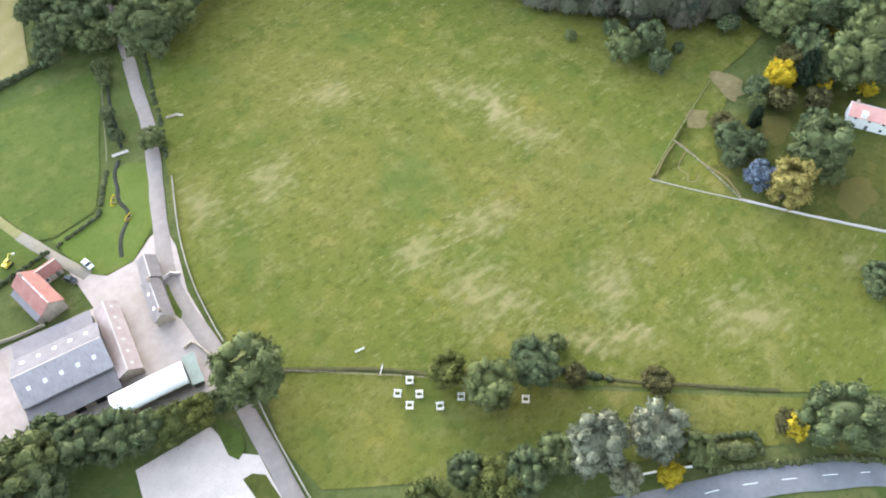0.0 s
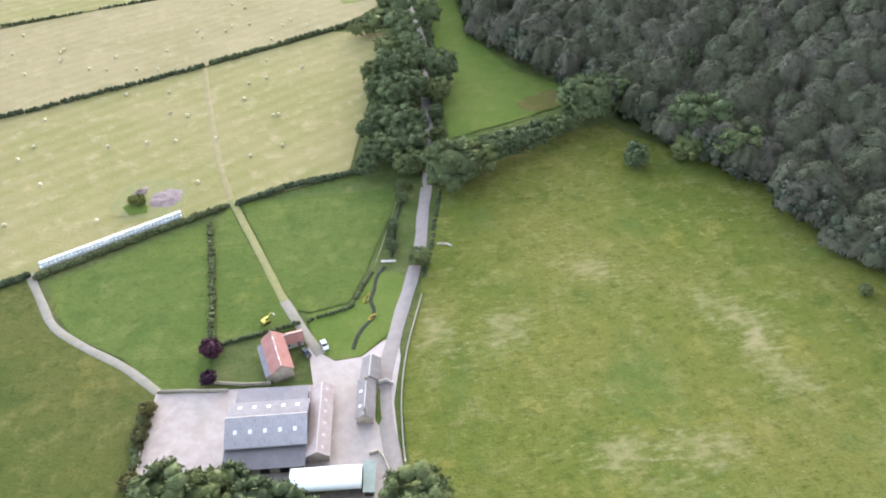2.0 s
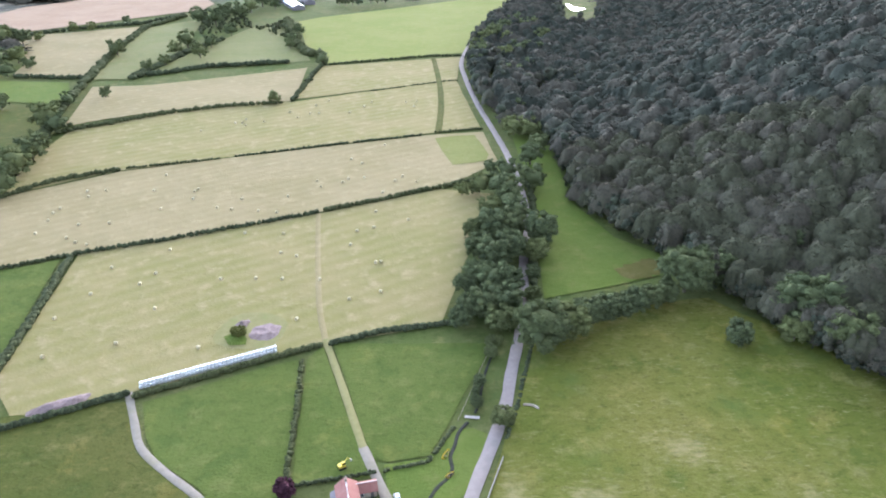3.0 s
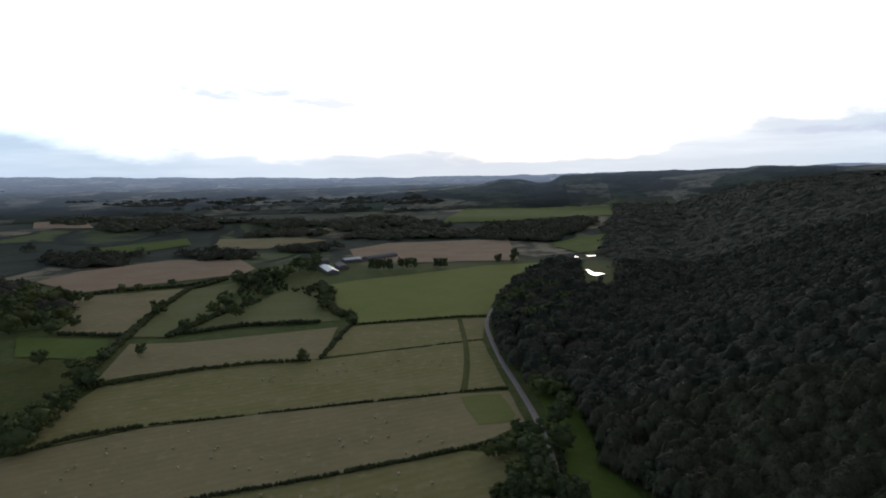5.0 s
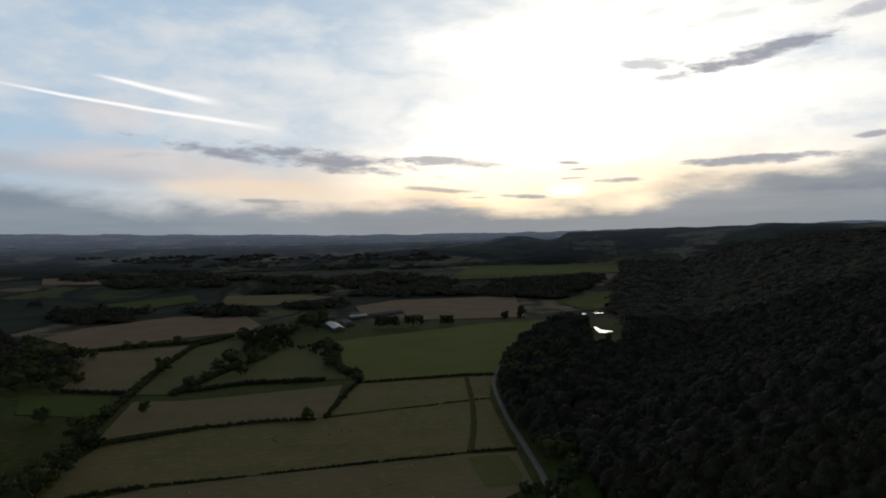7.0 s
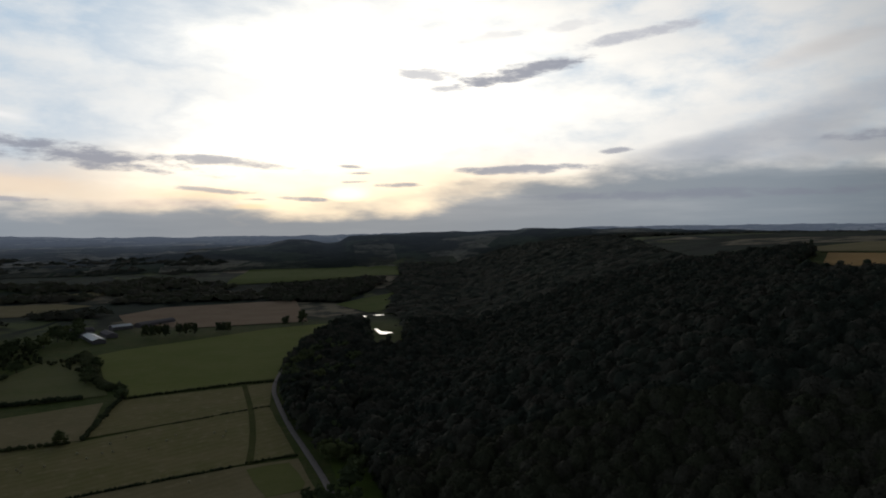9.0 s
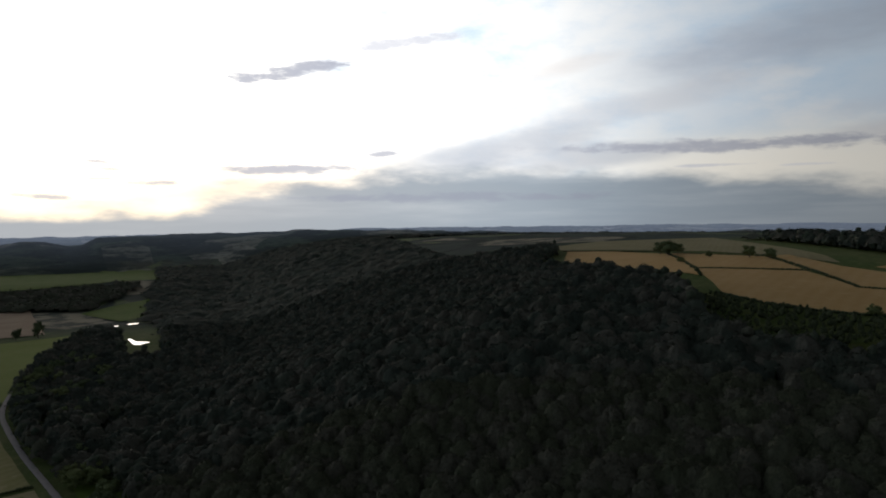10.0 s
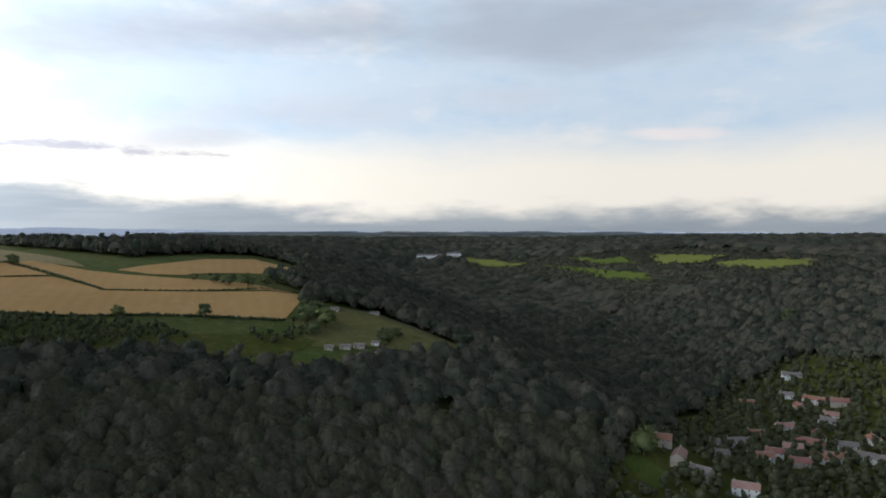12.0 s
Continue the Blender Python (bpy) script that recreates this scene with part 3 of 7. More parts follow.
def far_distance():
    """The hazy plain, ridges and hills at the horizon: a backdrop behind all else, which glows with the light in the air."""
    mt = bpy.data.materials.new("hazy_distance")
    mt.use_nodes = True
    nt = mt.node_tree
    bs = nt.nodes["Principled BSDF"]
    p = where(nt)
    dist = nt.nodes.new("ShaderNodeVectorMath")
    dist.operation = "LENGTH"
    nt.links.new(p, dist.inputs[0])
    far = dist.outputs["Value"]
    patch = tex(nt, "ShaderNodeTexVoronoi", turned(nt, p, 15, (1.0, 0.6, 0.0)), Scale=0.0045)
    patch.inputs["Randomness"].default_value = 0.9
    tone = nt.nodes.new("ShaderNodeSeparateColor")
    nt.links.new(patch.outputs["Color"], tone.inputs[0])
    woods = tex(nt, "ShaderNodeTexNoise", turned(nt, p, 0, (1, 1, 4)), Scale=0.0035, Detail=7, Roughness=0.65).outputs["Fac"]
    fine = tex(nt, "ShaderNodeTexNoise", turned(nt, p, 0, (1, 1, 3)), Scale=0.03, Detail=5, Roughness=0.7).outputs["Fac"]
    col = blend(nt, span(nt, tone.outputs[0], 0.45, 0.9), (0.07, 0.085, 0.06), (0.24, 0.22, 0.17))
    col = blend(nt, calc(nt, "MULTIPLY", span(nt, woods, 0.42, 0.54), 0.92), col, (0.035, 0.042, 0.036))
    col = blend(nt, calc(nt, "MULTIPLY", span(nt, fine, 0.48, 0.66), 0.6), col, (0.03, 0.036, 0.03))
    nt.links.new(col, bs.inputs["Base Color"])
    bs.inputs["Roughness"].default_value = 1.0
    bs.inputs["Specular IOR Level"].default_value = 0.0
    # no air is modelled: haze is a bluish emission that grows with distance
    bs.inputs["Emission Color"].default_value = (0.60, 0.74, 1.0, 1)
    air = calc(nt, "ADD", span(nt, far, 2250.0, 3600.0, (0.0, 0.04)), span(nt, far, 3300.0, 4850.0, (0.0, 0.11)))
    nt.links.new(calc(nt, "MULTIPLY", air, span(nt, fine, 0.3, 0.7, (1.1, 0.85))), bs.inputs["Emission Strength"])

    def tops(X, Y, R):
        # woods and hedges stand a few metres over the fields
        w = np.array([max(0.0, 1.4 * noise.fractal(Vector((x * 0.004, y * 0.004, 2.0)), 0.8, 2.0, 4) + 0.25) + 0.5 * abs(noise.noise(Vector((x * 0.02, y * 0.02, 7.0))))
                      for x, y in zip(X.ravel(), Y.ravel())]).reshape(X.shape)
        return 2.0 + 9.0 * np.clip(w, 0, 1) * smooth(R, FAR, FAR + 60)

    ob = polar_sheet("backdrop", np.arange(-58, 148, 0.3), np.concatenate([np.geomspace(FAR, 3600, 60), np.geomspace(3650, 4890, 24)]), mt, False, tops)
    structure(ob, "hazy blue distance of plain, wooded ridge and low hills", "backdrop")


far_distance()

CLEAR = []      # where no wood grows


def field(name, mat, label, pts, up=0.02, clear=True):
    if clear:
        CLEAR.append(pts)
    return structure(draped(name, pts, mat, up=up), label, "field")


field("hay_field", HAY, "mown hay field in pale yellow-green stripes, dotted with round bales",
     [(-169, 316), (-54, 357), (14, 387), (43, 378), (26, 308), (8, 241), (-36, 231), (-105, 205), (-139, 190), (-158, 213)])
field("hay_field", HAY_PALE, "pale mown hay field between two dark hedges",
     [(-238, 290), (-207, 305), (-169, 316), (-54, 359), (10, 389), (32, 406), (54, 431), (50, 495), (9, 490), (-132, 451), (-191, 432), (-242, 397), (-285, 361)])
field("hay_field", HAY, "long mown hay field with faint tractor lines",
     [(-260, 526), (-246, 535), (-202, 569), (-116, 590), (-103, 589), (-39, 619), (40, 651), (49, 505), (9, 494), (-132, 453), (-192, 434), (-246, 397), (-261, 455)])
field("stubble_field", HAY_PALE, "pale stubble field beside a hedge corner",
     [(-297, 659), (-246, 660), (-172, 689), (-106, 717), (-102, 592), (-116, 590), (-203, 574), (-248, 551), (-270, 534)])
field("hay_field", HAY, "small mown hay field below a green field", [(-91, 721), (51, 751), (41, 653), (-29, 626), (-102, 598), (-99, 649)])
field("green_field", SILAGE, "bright green silage field curving along the wood",
     [(-153, 997), (-126, 1030), (-46, 1081), (82, 1173), (179, 1196), (165, 1099), (107, 970), (60, 771), (22, 762), (-87, 734), (-116, 796)])
field("stubble_field", HAY_PALE, "tan and green field with a scrubby edge", [(-397, 714), (-320, 696), (-345, 833), (-356, 984), (-467, 938), (-504, 883), (-410, 775)])
field("green_field", GRASS_PALE, "narrow pale green pasture between hedges", [(-309, 688), (-351, 970), (-292, 1037), (-270, 899), (-259, 793), (-278, 736), (-271, 685)])
field("green_field", GRASS_PALE, "grey-green sloping pasture", [(-263, 709), (-244, 807), (-210, 956), (-163, 974), (-107, 750), (-164, 732), (-211, 731)])
field("stubble_field", PLOUGH, "pinkish stubble field behind a row of trees", [(-621, 1071), (-610, 1187), (-510, 1319), (-378, 1326), (-312, 1185), (-314, 1123), (-402, 1048), (-501, 963)])
field("green_field", GRASS_MEADOW, "bright green pasture beside a belt of trees", [(-427, 697), (-326, 677), (-307, 633), (-306, 603), (-383, 618)])
field("green_field", GRASS_OLIVE, "dull green pasture with a single bush", [(-378, 608), (-304, 599), (-274, 480), (-293, 457), (-420, 500)])
field("green_field", GRASS_MEADOW, "far green field below a wood", [(-755, 1488), (-599, 1670), (-553, 1568), (-637, 1424), (-712, 1396)])
field("stubble_field", HAY_PALE, "far pale stubble field", [(-483, 1498), (-517, 1654), (-328, 1667), (-257, 1626), (-364, 1490)])
field("stubble_field", PLOUGH, "far pinkish field on a rise", [(-1281, 2234), (-1277, 2321), (-1132, 2239), (-895, 1826), (-1068, 1850)])
field("stubble_field", HAY_PALE, "thin far strip of pale stubble", [(-377, 1786), (-222, 1893), (-227, 1810), (-341, 1740)])
field("stubble_field", PLOUGH, "brown mottled stubble field behind farm buildings", [(-158, 1315), (-185, 1453), (-112, 1558), (162, 1600), (145, 1237), (-51, 1224)])
field("green_field", GRASS_MEADOW, "far green fields at the foot of the ridge", [(13, 1905), (92, 2402), (608, 2413), (515, 2002), (224, 1926)])
field("green_field", GRASS_MEADOW, "green meadow beside two small lakes", [(234, 1493), (309, 1578), (403, 1656), (338, 1382), (272, 1327)])
field("meadow", GRASS_MEADOW, "bright green meadow tongue running along the wood", [(70, 490), (92, 475), (91, 434), (89, 359), (100, 316), (122, 291), (112, 276), (84, 267), (54, 259), (59, 306), (68, 377)])
field("meadow", GRASS_MEADOW, "small green clearing among trees", [(104, 612), (130, 627), (122, 572), (101, 565)])
field("meadow", GRASS_OLIVE, "narrow glade beside the road", [(70, 682), (87, 733), (74, 595), (63, 559)])
field("pasture", GRASS_PASTURE, "large rough pasture with pale dry patches",
     [(44, 232), (61, 239), (105, 253), (125, 255), (134, 241), (166, 209), (175, 172), (179, 147), (198, 130), (222, 107), (221, 92), (192, 88), (136, 71), (150, 49), (172, 15), (128, -11), (108, 5), (74, 35), (47, 62), (17, 88), (9.6, 99), (11.6, 128), (20.5, 157), (32, 190)], clear=False)
field("pasture", GRASS_LUSH, "dark lush paddock with trodden tufts", [(-99, 199), (-54, 219), (-47, 221), (-43, 158), (-42, 140), (-56, 141), (-68, 157), (-85, 170), (-92, 181)])
field("pasture", GRASS_LUSH, "green paddock beside the farm track", [(-44, 221), (-39, 230), (-20, 168), (-14, 159), (-26, 158), (-41, 157)])
field("pasture", GRASS_LUSH, "green paddock above a narrow pond", [(-35, 231), (26, 227), (29, 222), (21, 211), (8, 181), (1, 167), (-12, 165), (-17, 167)])
field("lawn", GRASS_MEADOW, "bright mown lawn beside the farmyard", [(-13, 164), (1, 166), (8, 178), (16, 179), (22, 175), (12, 151), (2, 143), (-6, 143), (-11, 148)])
field("green_field", GRASS_LUSH, "green pasture beyond a hedge", [(-320, 262), (-212, 295), (-176, 311), (-167, 255), (-162, 214), (-154, 193), (-230, 243)])
field("pasture", GRASS_OLIVE, "olive rough pasture with faint animal tracks", [(-230, 240), (-147, 194), (-114, 199), (-104, 200), (-93, 174), (-57, 143), (-60, 130), (-59, 109), (-62, 60), (-140, 60), (-240, 150)])
field("pasture", GRASS_PASTURE, "paddock with tree guards between hedge and road", [(17, 86), (47, 60), (74, 33), (108, 3), (120, -8), (100, -5), (60, 20), (8, 56), (6, 70), (10, 85)])
field("wheat_field", WHEAT, "ripe golden wheat field on the plateau", [(699, 670), (648, 534), (609, 438), (601, 392), (779, 556), (819, 684), (819, 776)])
field("wheat_field", WHEAT, "large ripe golden wheat field above the wood", [(603, 393), (572, 362), (546, 339), (533, 292), (541, 250), (563, 198), (573, 151), (576, 98), (646, 91), (664, 102), (645, 181), (624, 262), (674, 330), (638, 422)])
field("wheat_field", WHEAT, "ripe wheat field between thin hedges", [(786, 560), (646, 428), (681, 335), (754, 416), (784, 507)])
field("wheat_field", WHEAT, "ripe wheat field beside a straight hedge", [(755, 413), (682, 331), (629, 262), (650, 182), (672, 104), (689, 146), (696, 214), (703, 272), (719, 318), (783, 406)])
field("wheat_field", HAY_PALE, "far pale cereal field along the plateau edge", [(869, 872), (973, 844), (1058, 673), (928, 517), (790, 365), (740, 328), (768, 413), (813, 526), (839, 701), (832, 796)])
field("wheat_field", WHEAT, "rounded ripe wheat field before a dark wood", [(729, 292), (781, 274), (899, 253), (979, 208), (926, 143), (852, 128), (766, 189), (715, 220), (711, 250)])
field("pasture", GRASS_OLIVE, "green band of rough pasture below the wheat", [(468, 225), (502, 195), (531, 149), (546, 90), (536, 66), (514, 79), (487, 146), (450, 192), (449, 216)])
field("pasture", GRASS_DRY, "yellow-green grassy spur with a track", [(577, 94), (611, 64), (618, 49), (639, 21), (618, -4), (593, -32), (579, -69), (524, -31), (528, 5), (530, 26), (524, 68), (557, 84)])
field("green_field", SILAGE, "far yellow-green field on the plateau", [(1966, -166), (1901, -238), (1771, -312), (1755, -296), (1916, -178)])
field("green_field", GRASS_MEADOW, "far green field on the valley's brow", [(1692, -330), (1564, -376), (1287, -465), (1243, -449), (1327, -408), (1518, -365)])
field("green_field", GRASS_MEADOW, "far green field beside a wood", [(1675, -389), (1611, -427), (1540, -438), (1512, -483), (1393, -474), (1492, -421)])
field("green_field", SILAGE, "far bright green field before a wood", [(1470, -519), (1276, -606), (1261, -546), (1336, -494)])
field("green_field", SILAGE, "far yellow-green field above the wooded valley", [(1233, -560), (1210, -595), (1128, -632), (1046, -644), (1021, -616), (1091, -565), (1201, -550)])
field("stubble_field", HAY_PALE, "far pale strip of stubble beside a green field", [(1222, -637), (1077, -652), (980, -661), (1049, -646), (1143, -634)])
field("meadow", GRASS_MEADOW, "steep green meadow at the village edge", [(720, -255), (669, -265), (625, -251), (658, -243)])
field("meadow", GRASS_MEADOW, "narrow green meadow above the village", [(579, -222), (595, -254), (560, -254), (529, -228), (525, -206)])
field("meadow", GRASS_MEADOW, "sloping paddock beside the village", [(586, -260), (567, -276), (575, -294), (614, -285)])
field("meadow", GRASS_LUSH, "small meadow beside village gardens", [(416, -128), (412, -147), (398, -153), (379, -140), (393, -136)])

LANE_LINE = [(125, 993), (83, 885), (62, 796), (50, 723), (49, 660), (52, 575), (57, 508), (61.5, 440), (61.5, 379), (58, 333), (50.5, 296), (46, 266), (41, 239), (32.5, 207), (29, 192), (22, 172), (16, 157), (12, 146), (8.2, 135), (6, 122), (6, 100), (4, 82), (3, 67), (2, 59), (0, 30)]
structure(ribbon("lane", LANE_LINE, 4.4, LANE, 0.1),
          "pale narrow tarmac lane between grass verges", "road")
structure(ribbon("farm_track", [(-106, 205), (-98, 188), (-92, 176), (-81, 165), (-68, 154), (-57, 142)], 2.7, DIRT, 0.08), "pale stony farm track", "track")
structure(ribbon("farm_track", [(-55, 357), (-51, 320), (-44, 262), (-38.5, 234)], 2.6, HAY_PALE, 0.08), "faint tractor track across a hay field", "track")
structure(ribbon("farm_track", [(-38.5, 234), (-30, 206), (-20, 172)], 2.8, WORN, 0.08), "worn grass tractor track", "track")
structure(ribbon("farm_track", [(-20, 172), (-14.5, 157), (-10, 146)], 3.2, DIRT, 0.08), "pale stony farm track", "track")
structure(ribbon("road", [(24, 28), (42, 18), (58, 9.5), (70, 3), (81, -2.5), (93, -10), (104, -17.5), (112, -24), (140, -50)], 6.4, ASPHALT, 0.1), "grey asphalt country road with dashed centre line", "road")


# ---------------------------------------------------------------- the wood
def inside(x, y, poly):
    r = np.zeros(np.shape(x), bool)
    for (ax, ay), (bx, by) in zip(poly, poly[1:] + poly[:1]):
        hit = ((ay > y) != (by > y)) & (x < (bx - ax) * (y - ay) / (by - ay + 1e-12) + ax)
        r ^= hit
    return r


def ico(level):
    bm = bmesh.new()
    bmesh.ops.create_icosphere(bm, subdivisions=level, radius=1)
    v = np.array([q.co[:] for q in bm.verts])
    f = np.array([[w.index for w in q.verts] for q in bm.faces])
    bm.free()
    return v, f


ICO1, ICO2 = ico(1), ico(2)


def lumpy(shape, seed, amount, freq):
    """A sphere with uneven bumps, as a crown or a clump of leaves."""
    v, f = shape
    k = np.array([1 + amount * noise.fractal(Vector(q) * freq + Vector((seed * 7.3, seed * 3.1, seed)), 0.8, 2.0, 3) for q in v])
    rng = np.random.default_rng(int(seed) + 5)
    return v * k[:, None] + rng.normal(0, 0.09, v.shape), f


def crown(seed, clumps, shape, spread=0.62, small=0.26, large=0.46):
    """A crown of radius about 1 and height about 2, of many clumps."""
    rng = np.random.default_rng(seed)
    V, T, base = [], [], 0
    for i in range(clumps):
        if i == 0:
            c, s = np.array([0, 0, 0.9]), 0.72
        else:
            a = i * 2.4 + rng.uniform(-0.5, 0.5)
            h = rng.uniform(0.25, 1.65)
            rad = spread * math.sqrt(max(0.1, 1 - ((h - 0.85) / 1.05) ** 2)) * rng.uniform(0.75, 1.12) * (1.0 if large > 0.4 else 1.2)
            c, s = np.array([rad * math.cos(a), rad * math.sin(a), h]), rng.uniform(small, large)
        v, f = lumpy(shape, seed * 31 + i, 0.38, 1.9)
        V.append(v * s * np.array([1, 1, 0.85]) + c)
        T.append(f + base)
        base += len(v)
    return np.concatenate(V), np.concatenate(T)


CROWN_FAR = [lumpy(ICO1, s, 0.45, 1.6) for s in range(8)]
CROWN_FAR = [(v * np.array([1, 1, 1.0]) + np.array([0, 0, 0.9]), f) for v, f in CROWN_FAR]
CROWN_MID = [crown(s, 4, ICO1, 0.55) for s in range(10)]
CLUMP = [(v + np.array([0, 0, 0.9]), f) for v, f in (lumpy(ICO2, s + 40, 0.5, 1.9) for s in range(8))]


def sprayed(V, T, count, size, seed):
    """Loose sprays of leaves over the clumps of a crown."""
    rng = np.random.default_rng(seed + 900)
    tri = T[rng.integers(0, len(T), count)]
    wt = rng.dirichlet((1, 1, 1), count)
    P = (V[tri] * wt[:, :, None]).sum(1)
    mid = np.array([0, 0, V[:, 2].mean()])
    out = P - mid
    P = P + out * rng.uniform(-0.02, 0.13, (count, 1))
    e = [P + rng.normal(0, 1, (count, 3)) * size * rng.uniform(0.6, 1.2, (count, 1)) for _ in range(3)]
    k = np.arange(count) + len(V)
    return np.concatenate([V] + e), np.concatenate([T, np.stack([k, k + count, k + 2 * count], 1)])


CROWN_EDGE = [sprayed(*crown(s, 22, ICO1, 0.62, 0.16, 0.34), 420, 0.075, s) for s in range(8)]


def scatter(name, spots, kinds, radius, mat, label, seed, lowering=0.0):
    """One mesh of many crowns that stand on the ground."""
    rng = np.random.default_rng(seed)
    V, T, base = [], [], 0
    for x, y, s in spots:
        v, f = kinds[rng.integers(len(kinds))]
        a = rng.uniform(0, 6.28)
        c, sn = math.cos(a), math.sin(a)
        w = radius * s * rng.uniform(0.8, 1.25)
        hgt = radius * s * rng.uniform(0.95, 1.45)
        q = np.empty_like(v)
        q[:, 0], q[:, 1], q[:, 2] = x + w * (v[:, 0] * c - v[:, 1] * sn), y + w * (v[:, 0] * sn + v[:, 1] * c), v[:, 2] * hgt
        q[:, 2] += float(ground_z(x, y)) + (0.9 * radius * s if lowering == 0 else lowering)
        V.append(q)
        T.append(f + base)
        base += len(v)
    ob = array_mesh(name, np.concatenate(V), np.concatenate(T), mat, flat=True)
    return tagged(ob, label, "woodland", kind="stuff")


def ripple(shape, step, rng):
    """Smooth random waves over a grid, from -1 to 1, about one for every step cells."""
    n, m = shape[0] // step + 3, shape[1] // step + 3
    g = rng.uniform(-1, 1, (n, m))
    i, j = np.arange(shape[0]) / step, np.arange(shape[1]) / step
    a, b = i.astype(int), j.astype(int)
    u, v = (i - a)[:, None], (j - b)[None, :]
    u, v = u * u * (3 - 2 * u), v * v * (3 - 2 * v)
    A, B = a[:, None], b[None, :]
    return (g[A, B] * (1 - u) + g[A + 1, B] * u) * (1 - v) + (g[A, B + 1] * (1 - u) + g[A + 1, B + 1] * u) * v


def canopy(name, spots, radius, tall, cell, mat, label, seed, rough_by=0.5, lumps=5, sprays=0, spray=0.8):
    """The closed roof of a wood: the crowns of all its trees grown into one uneven surface, with loose sprays of leaves over it."""
    rng = np.random.default_rng(seed)
    spots = np.asarray(spots, float)
    n = len(spots)
    lo = spots[:, :2].min(0) - 2 * radius
    nx, ny = (((spots[:, :2].max(0) + 2 * radius) - lo) / cell).astype(int) + 3
    r = radius * spots[:, 2] * rng.uniform(0.8, 1.25, n)
    h = tall * (0.6 + 0.4 * spots[:, 2]) * rng.uniform(0.68, 1.2, n)
    t = rng.uniform(size=n)
    turn = rng.uniform(0, 6.28, n)
    at, hz, ht = [], [], []
    steep = min(1.5, 0.72 * tall / radius) if cell < 3 else 0.95
    for k in range(lumps + 1):
        # the crown itself, then the boughs that bulge from it
        a = turn + k * 6.28 / max(1, lumps)
        o = 0 if k == 0 else 0.62 * r * rng.uniform(0.8, 1.2, n)
        rk = r if k == 0 else r * rng.uniform(0.36, 0.56, n)
        hk = h if k == 0 else h - r * rng.uniform(0.05, 0.6, n)
        cx, cy = spots[:, 0] + o * np.cos(a), spots[:, 1] + o * np.sin(a)
        tk = t if k == 0 else t + rng.uniform(-0.16, 0.16, n)
        w = int(rk.max() / cell) + 1
        bi, bj = ((cx - lo[0]) / cell).astype(int), ((cy - lo[1]) / cell).astype(int)
        for di in range(-w, w + 2):
            for dj in range(-w, w + 2):
                i, j = bi + di, bj + dj
                gx, gy = lo[0] + i * cell - cx, lo[1] + j * cell - cy
                q = 1 - (gx * gx + gy * gy) / (rk * rk)
                ok = (q > 0) & (i >= 0) & (j >= 0) & (i < nx) & (j < ny)
                at.append((i * ny + j)[ok])
                hz.append((hk - steep * rk * (1 - np.sqrt(np.maximum(q, 0))))[ok])
                ht.append(tk[ok])
    at, hz, ht = np.concatenate(at), np.concatenate(hz), np.concatenate(ht)
    order = np.argsort(hz)
    H, tone = np.full(nx * ny, -99.0), np.zeros(nx * ny, np.float32)
    H[at[order]], tone[at[order]] = hz[order], ht[order]
    H = np.where(H > -90, np.maximum(H, (0.2 if cell > 3 else 0.34) * tall), H)
    # the boughs of neighbours close the gaps between crowns
    H, tone = H.reshape(nx, ny), tone.reshape(nx, ny)
    for _ in range(max(1, int(2.2 / cell))):
        G, U = np.pad(H, 1, constant_values=-99.0), np.pad(tone, 1)
        for di, dj in ((0, 1), (2, 1), (1, 0), (1, 2)):
            g, u = G[di:di + nx, dj:dj + ny], U[di:di + nx, dj:dj + ny]
            ok = (H < -90) & (g > -90)
            H, tone = np.where(ok, g * 0.7, H), np.where(ok, u, tone)
    H, tone = H.ravel(), tone.ravel().astype(np.float32)
    bare = H < 0.12 * tall
    H = H.reshape(nx, ny) + rough_by * (1.3 * ripple((nx, ny), 5, rng) + 1.0 * ripple((nx, ny), 2, rng)) + rng.normal(0, 0.5 * rough_by, (nx, ny))
    H = np.maximum(H.ravel(), 0.5)
    i, j = np.meshgrid(np.arange(nx - 1), np.arange(ny - 1), indexing="ij")
    a = i * ny + j
    quad = np.stack([a, a + ny, a + ny + 1, a + 1], -1).reshape(-1, 4)
    quad = quad[~bare[quad].any(1)]
    used = np.unique(quad)
    back = np.full(nx * ny, -1)
    back[used] = np.arange(len(used))
    X = lo[0] + (used // ny) * cell + rng.normal(0, 0.22 * cell, len(used))
    Y = lo[1] + (used % ny) * cell + rng.normal(0, 0.22 * cell, len(used))
    V = np.stack([X, Y, ground_z(X, Y) + H[used]], 1)
    q = back[quad]
    flip = (np.arange(len(q)) % 2).astype(bool)
    T = np.concatenate([q[~flip][:, [0, 1, 2]], q[~flip][:, [0, 2, 3]], q[flip][:, [0, 1, 3]], q[flip][:, [1, 2, 3]]])
    tv = tone[used]
    if sprays:
        pick = rng.integers(0, len(used), sprays)
        c = V[pick] + rng.normal(0, 0.4 * spray, (sprays, 3)) + np.array([0, 0, 0.35 * spray])
        e = [c + rng.normal(0, 0.62 * spray, (sprays, 3)) * np.array([1, 1, 0.7]) for _ in range(3)]
        k = np.arange(sprays) + len(V)
        T = np.concatenate([T, np.stack([k, k + sprays, k + 2 * sprays], 1)])
        V = np.concatenate([V] + e)
        tv = np.concatenate([tv] + [tv[pick] + rng.uniform(-0.3, 0.3, sprays)] * 3)
    ob = array_mesh(name, V, T, mat)
    ob.data.attributes.new("tone", "FLOAT", "POINT").data.foreach_set("value", tv.astype(np.float32))
    return tagged(ob, label, "woodland", kind="stuff")


